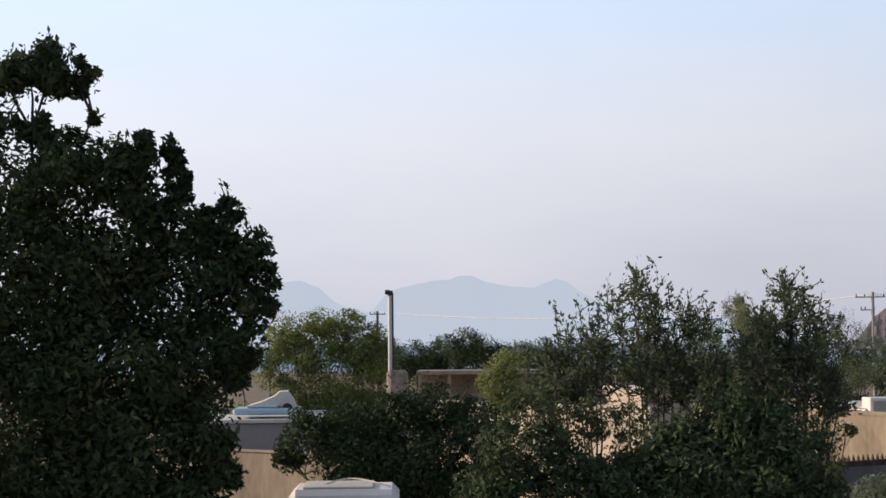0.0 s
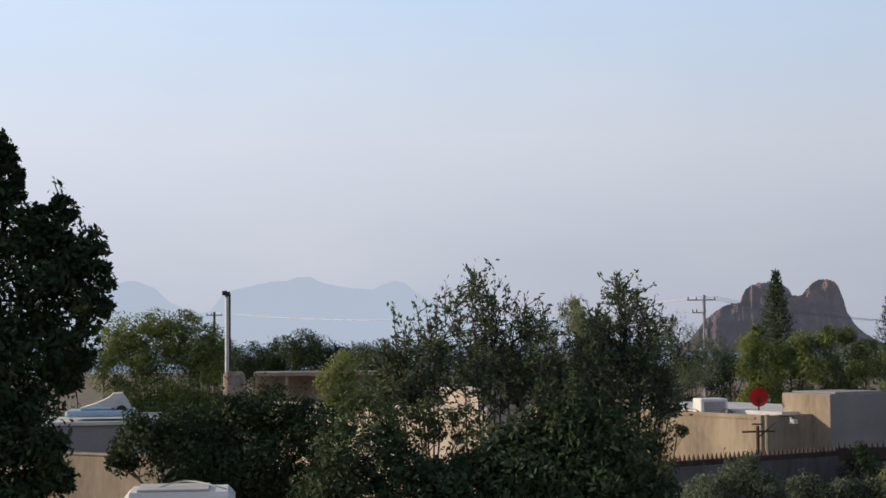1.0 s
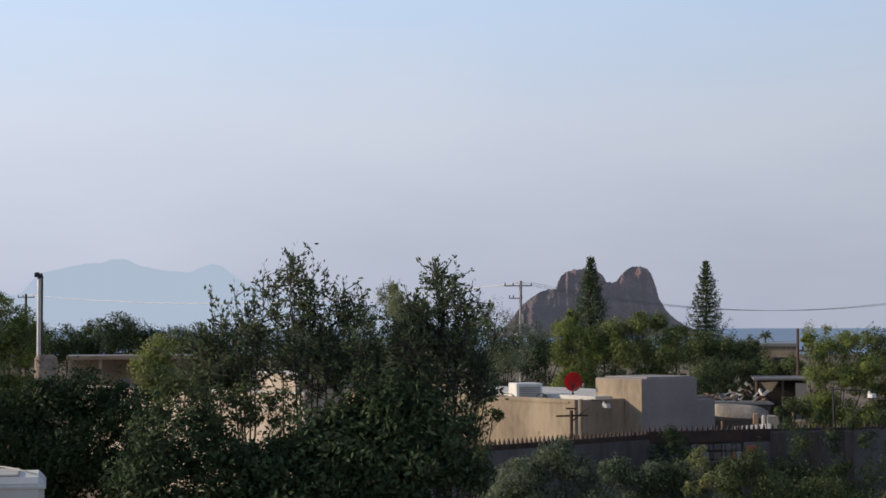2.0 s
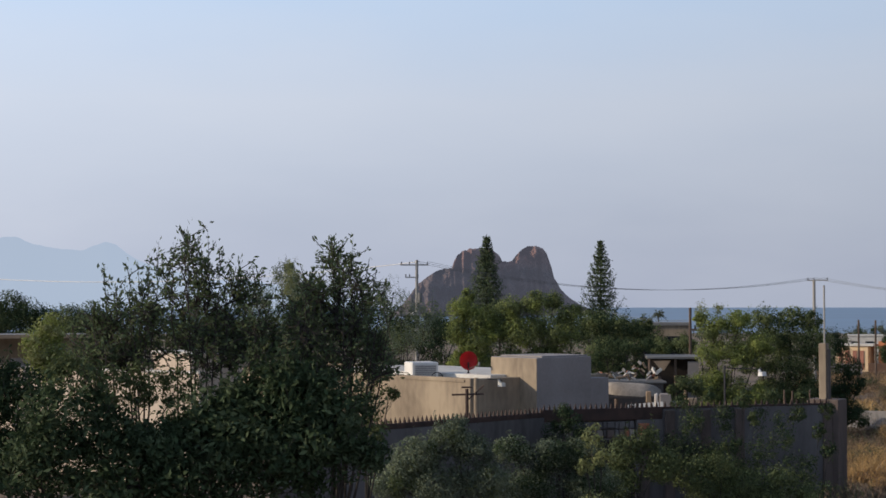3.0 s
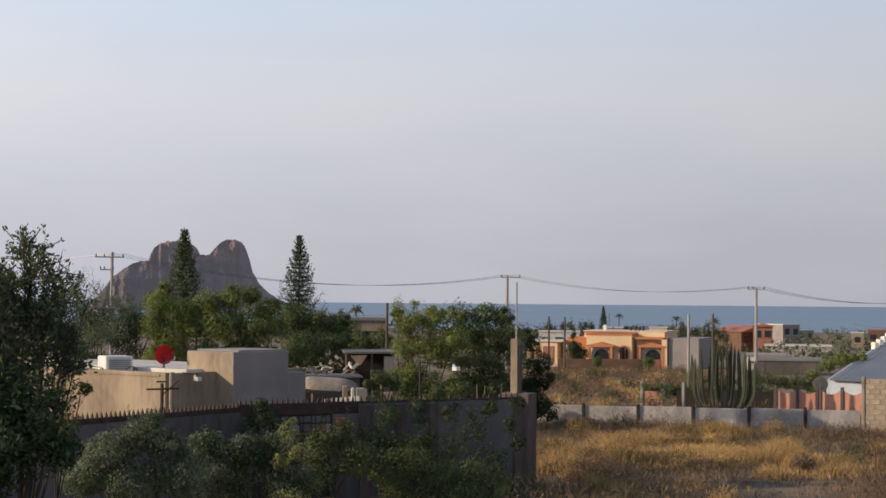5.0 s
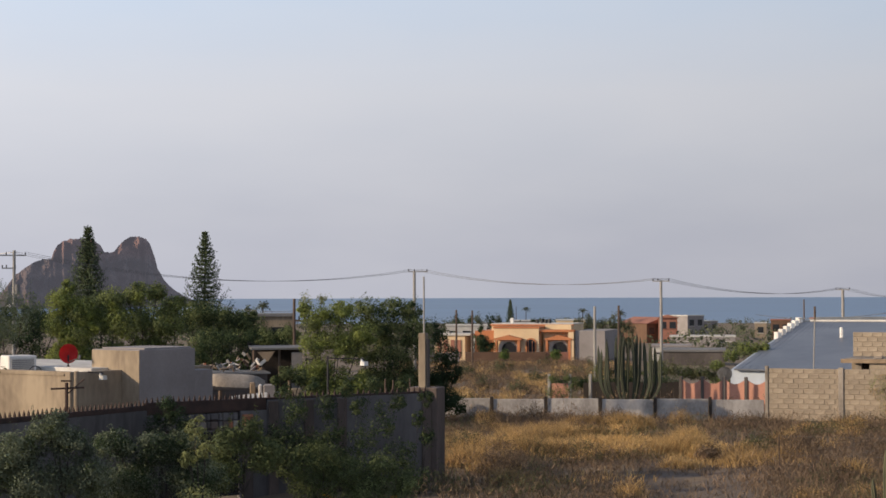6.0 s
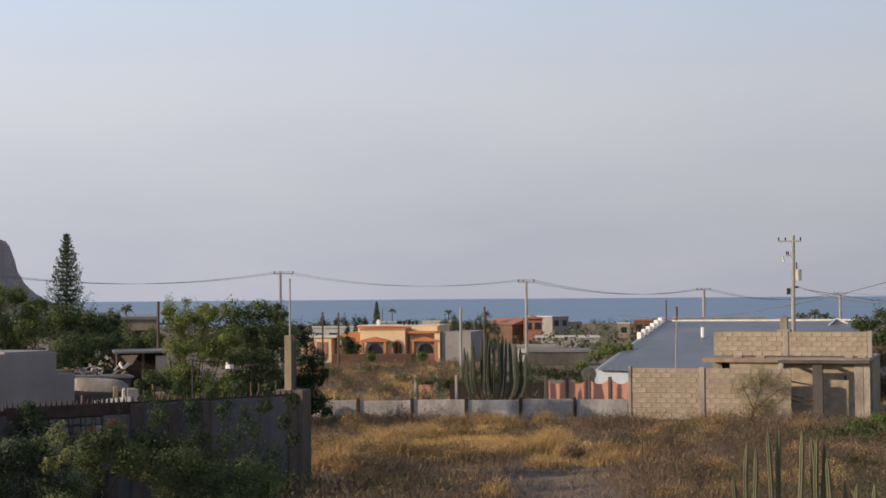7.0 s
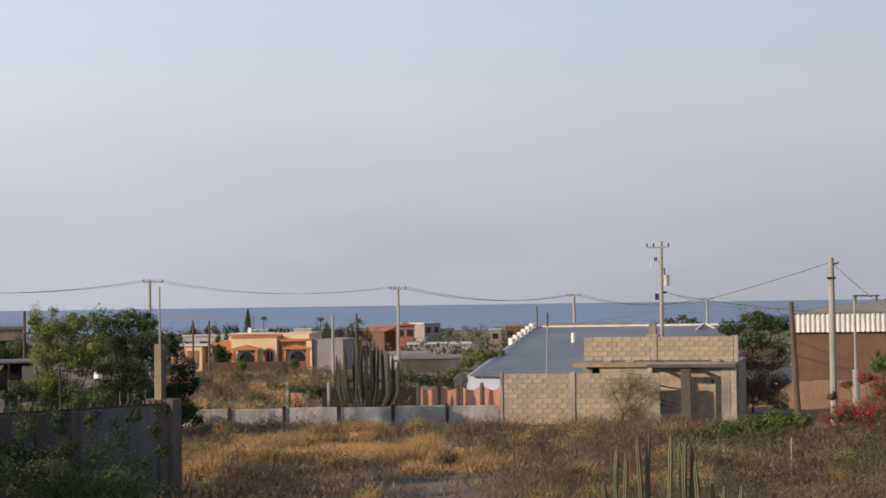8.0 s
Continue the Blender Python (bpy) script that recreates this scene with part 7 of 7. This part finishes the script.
def mounds(rng):
    """Bunches of golden grass with round tops: a band of large ones across the middle of the lot, smaller ones about them."""
    tufts = []
    for b in np.arange(10.6, 24.5, 0.62):
        for d, chance in ((61.5, 0.45), (57.5, 0.5), (54.0, 0.8), (51.0, 0.75), (48.0, 0.3)):
            if rng.random() < chance * (1.0 if b < 20.5 else 0.45) and golden(b, d) > -0.25:
                tufts.append((b + rng.normal() * 0.25, d + rng.normal() * 0.8, rng.uniform(0.45, 1.0), rng.uniform(0.34, 0.68)))
    for _ in range(26):
        tufts.append((rng.uniform(10.5, 34), rng.uniform(40, 62), rng.uniform(0.25, 0.5), rng.uniform(0.3, 0.5)))
    places, tops = [], []
    for b, d, wide, tall in tufts:
        if not lot(b, d) or on_track(b, d):
            continue
        c, n = spot(b, d), int(330 * wide * wide) + 50
        r, t = np.sqrt(rng.random(n)), rng.random(n) * math.tau
        for k in range(n):
            x, y = c.x + math.cos(t[k]) * r[k] * wide * 1.35, c.y + math.sin(t[k]) * r[k] * wide * 0.8
            places.append((x, y, float(land(x, y))))
            tops.append(0.06 + tall * math.sqrt(max(0.0, 1 - r[k] ** 2)))
    return np.array(places), np.array(tops)


def golden(b, d):
    return patch(b, d) + 0.42 - 0.040 * abs(b - 16.5) - 0.055 * abs(d - 53) + 0.10 * (b < 20)


def on_track(b, d):
    return 17.0 < b < 20.4 and d < 46.5


def field():
    rng = np.random.default_rng(5)
    p, h = mounds(rng)
    blades("dry_grass", "rounded mounds of golden dry grass on the vacant lot", STRAW, p, h, 0.017, 0.5, 1, 4)
    p, h = hummocks(rng, 430, 42, 0.46, 0.80, lambda b, d: golden(b, d) < 0.30 and not on_track(b, d))
    tangle("dry_brush", "brown leafless dry brush on the vacant lot", BRUSH, p, h, 0.14, 2, 6)
    p, h = hummocks(rng, 190, 30, 0.36, 0.62, lambda b, d: (patch(b + 60, d) > 0.22 or b > 25) and not on_track(b, d))
    tangle("green_weeds", "dull green weeds among the dry grass", SEDGE, p, h, 0.14, 3, 7)
    # short thin cover between the mounds
    short = [(b, d) for b, d in zip(rng.uniform(5.5, 38, 11000), np.sqrt(rng.uniform(37 ** 2, 66.5 ** 2, 11000))) if lot(b, d) and not (on_track(b, d) and rng.random() < 0.6)]
    p = np.array([tuple(ground_at(b, d)) for b, d in short])
    gold = np.array([golden(b, d) > 0.42 for b, d in short])
    blades("dry_grass", "short dry grass between the mounds", STRAW, p[gold], 0.10 + 0.16 * rng.random(int(gold.sum())), 0.024, 0.4, 7, 5)
    blades("dry_brush", "short brown stubble between the mounds", BRUSH, p[~gold], 0.10 + 0.16 * rng.random(int((~gold).sum())), 0.024, 0.9, 8, 4)

    def spots(items):
        return np.array([tuple(ground_at(b, d)) for b, d, g in items])
    # beyond the low wall
    far_s, far_b = [], []
    for _ in range(12000):
        b, d = rng.uniform(8.5, 22), math.sqrt(rng.uniform(69.5 ** 2, 153 ** 2))
        if b > 16.6 and d > 86 or b > 18 and d > 72 or 13.4 < b and d > 73 and d < 77:
            continue
        g = noise.noise((b * 0.8, d * 0.09, 1.0)) + 0.5 * noise.noise((b * 2.4, d * 0.25, 4.0))
        (far_s if g > 0.06 else far_b).append((b, d, g))
    blades("dry_grass", "dry yellow grass on the field beyond the low wall", STRAW, spots(far_s), np.array([0.22 + 0.25 * rng.random() for _ in far_s]), 0.045, 0.9, 4, 5)
    tangle("dry_brush", "brown brush on the field beyond the low wall", BRUSH, spots(far_b), np.array([0.35 + 0.5 * rng.random() for _ in far_b]), 0.22, 6, 7)


field()

for bb, dd, rr in ((20.6, 52.5, 0.13), (21.6, 50.5, 0.10), (18.6, 53, 0.09)):
    g = ground_at(bb, dd)
    bm = bmesh.new()
    bmesh.ops.create_icosphere(bm, subdivisions=2, radius=rr)
    for v in bm.verts:
        v.co += noise.noise_vector(v.co * 9) * rr * 0.35
        v.co.z = v.co.z * 0.7 + rr * 0.4
    st = new("pale_stone", bpy.data.meshes.new("pale_stone"))
    bm.to_mesh(st.data)
    bm.free()
    st.data.materials.append(OFFWHITE)
    st.location = g
    tagged(st, "pale loose stone lying in the dry grass", "stone", "loose stones")

# the bare track through the lot
def track():
    verts, faces = [], []
    rows = np.linspace(37, 49, 14)
    for d in rows:
        for b in np.linspace(16.4, 21.0, 12):
            w = 0.4 * math.sin(d * 0.7)
            p = ground_at(b + w, d)
            verts.append((p.x, p.y, p.z + 0.012))
    for i in range(len(rows) - 1):
        for k in range(11):
            faces.append((i * 12 + k, i * 12 + k + 1, (i + 1) * 12 + k + 1, (i + 1) * 12 + k))
    tagged(new("path", mesh_of("path", verts, faces, TRACK, True)), "bare trodden grey-brown earth track across the lot", "path", "", "structure")


TRACK = surface("trodden_earth", (0.17, 0.13, 0.098), (0.095, 0.073, 0.057), 0.6, 6, 1.0, 0, 0.4)
track()

for k, (bb, dd, rr, mt) in enumerate(((11.6, 62, 0.5, STRAW), (13.2, 63.5, 0.6, BRUSH), (16.0, 62.5, 0.45, BRUSH), (18.3, 63, 0.5, STRAW), (20.8, 52.5, 0.55, SEDGE), (22.3, 53.5, 0.55, BRUSH), (11.0, 51, 0.6, SEDGE), (12.2, 46, 0.7, BRUSH), (14.6, 56, 0.5, STRAW),
                                  (19.2, 50, 0.4, BRUSH), (24.0, 60, 0.5, STRAW), (26.0, 55, 0.7, BRUSH), (28.5, 48, 0.8, BRUSH), (31.0, 50, 0.8, BRUSH), (33.5, 47, 0.8, SEDGE), (27.5, 43, 0.7, STRAW), (30.5, 44, 0.7, BRUSH), (23.5, 45, 0.5, BRUSH), (33.0, 54, 0.7, SEDGE))):
    el = math.degrees(math.atan2(rr * 0.45 - EYE, dd))
    tree("scrub_bush", "low dry scrub bush standing in the grass", "bush", bb, dd, [(bb, el, rr, 0, 0.75), (bb + 25 * rr / dd, el, rr * 0.8, 0.2, 0.7), (bb - 28 * rr / dd, el, rr * 0.75, -0.2, 0.7)], 1800, 0.07, mt, 300 + k, 40, 0.02, 0.25, "scrub bushes on the lot", None, 14, 0.3, 0.45, False)

# a wire fence before the scrub on the lot
def wire_fence():
    a = thing("wire_fence", frame_at(29.4, 45.0, 0), "thin wire fence with pale stakes in the scrub", "fence")
    part("stake", bar((1.2, 0, -0.2), (1.22, 0, 1.15), 0.018, None, 6), POLEGREY, a)
    part("stake", bar((-6.2, 0, -0.2), (-6.22, 0, 1.10), 0.018, None, 6), OLDWOOD, a)
    for z in (0.55, 1.05):
        part("wire", bar((-6.2, 0, z), (1.22, 0, z + 0.03), 0.003, None, 4), WIRE, a)


wire_fence()
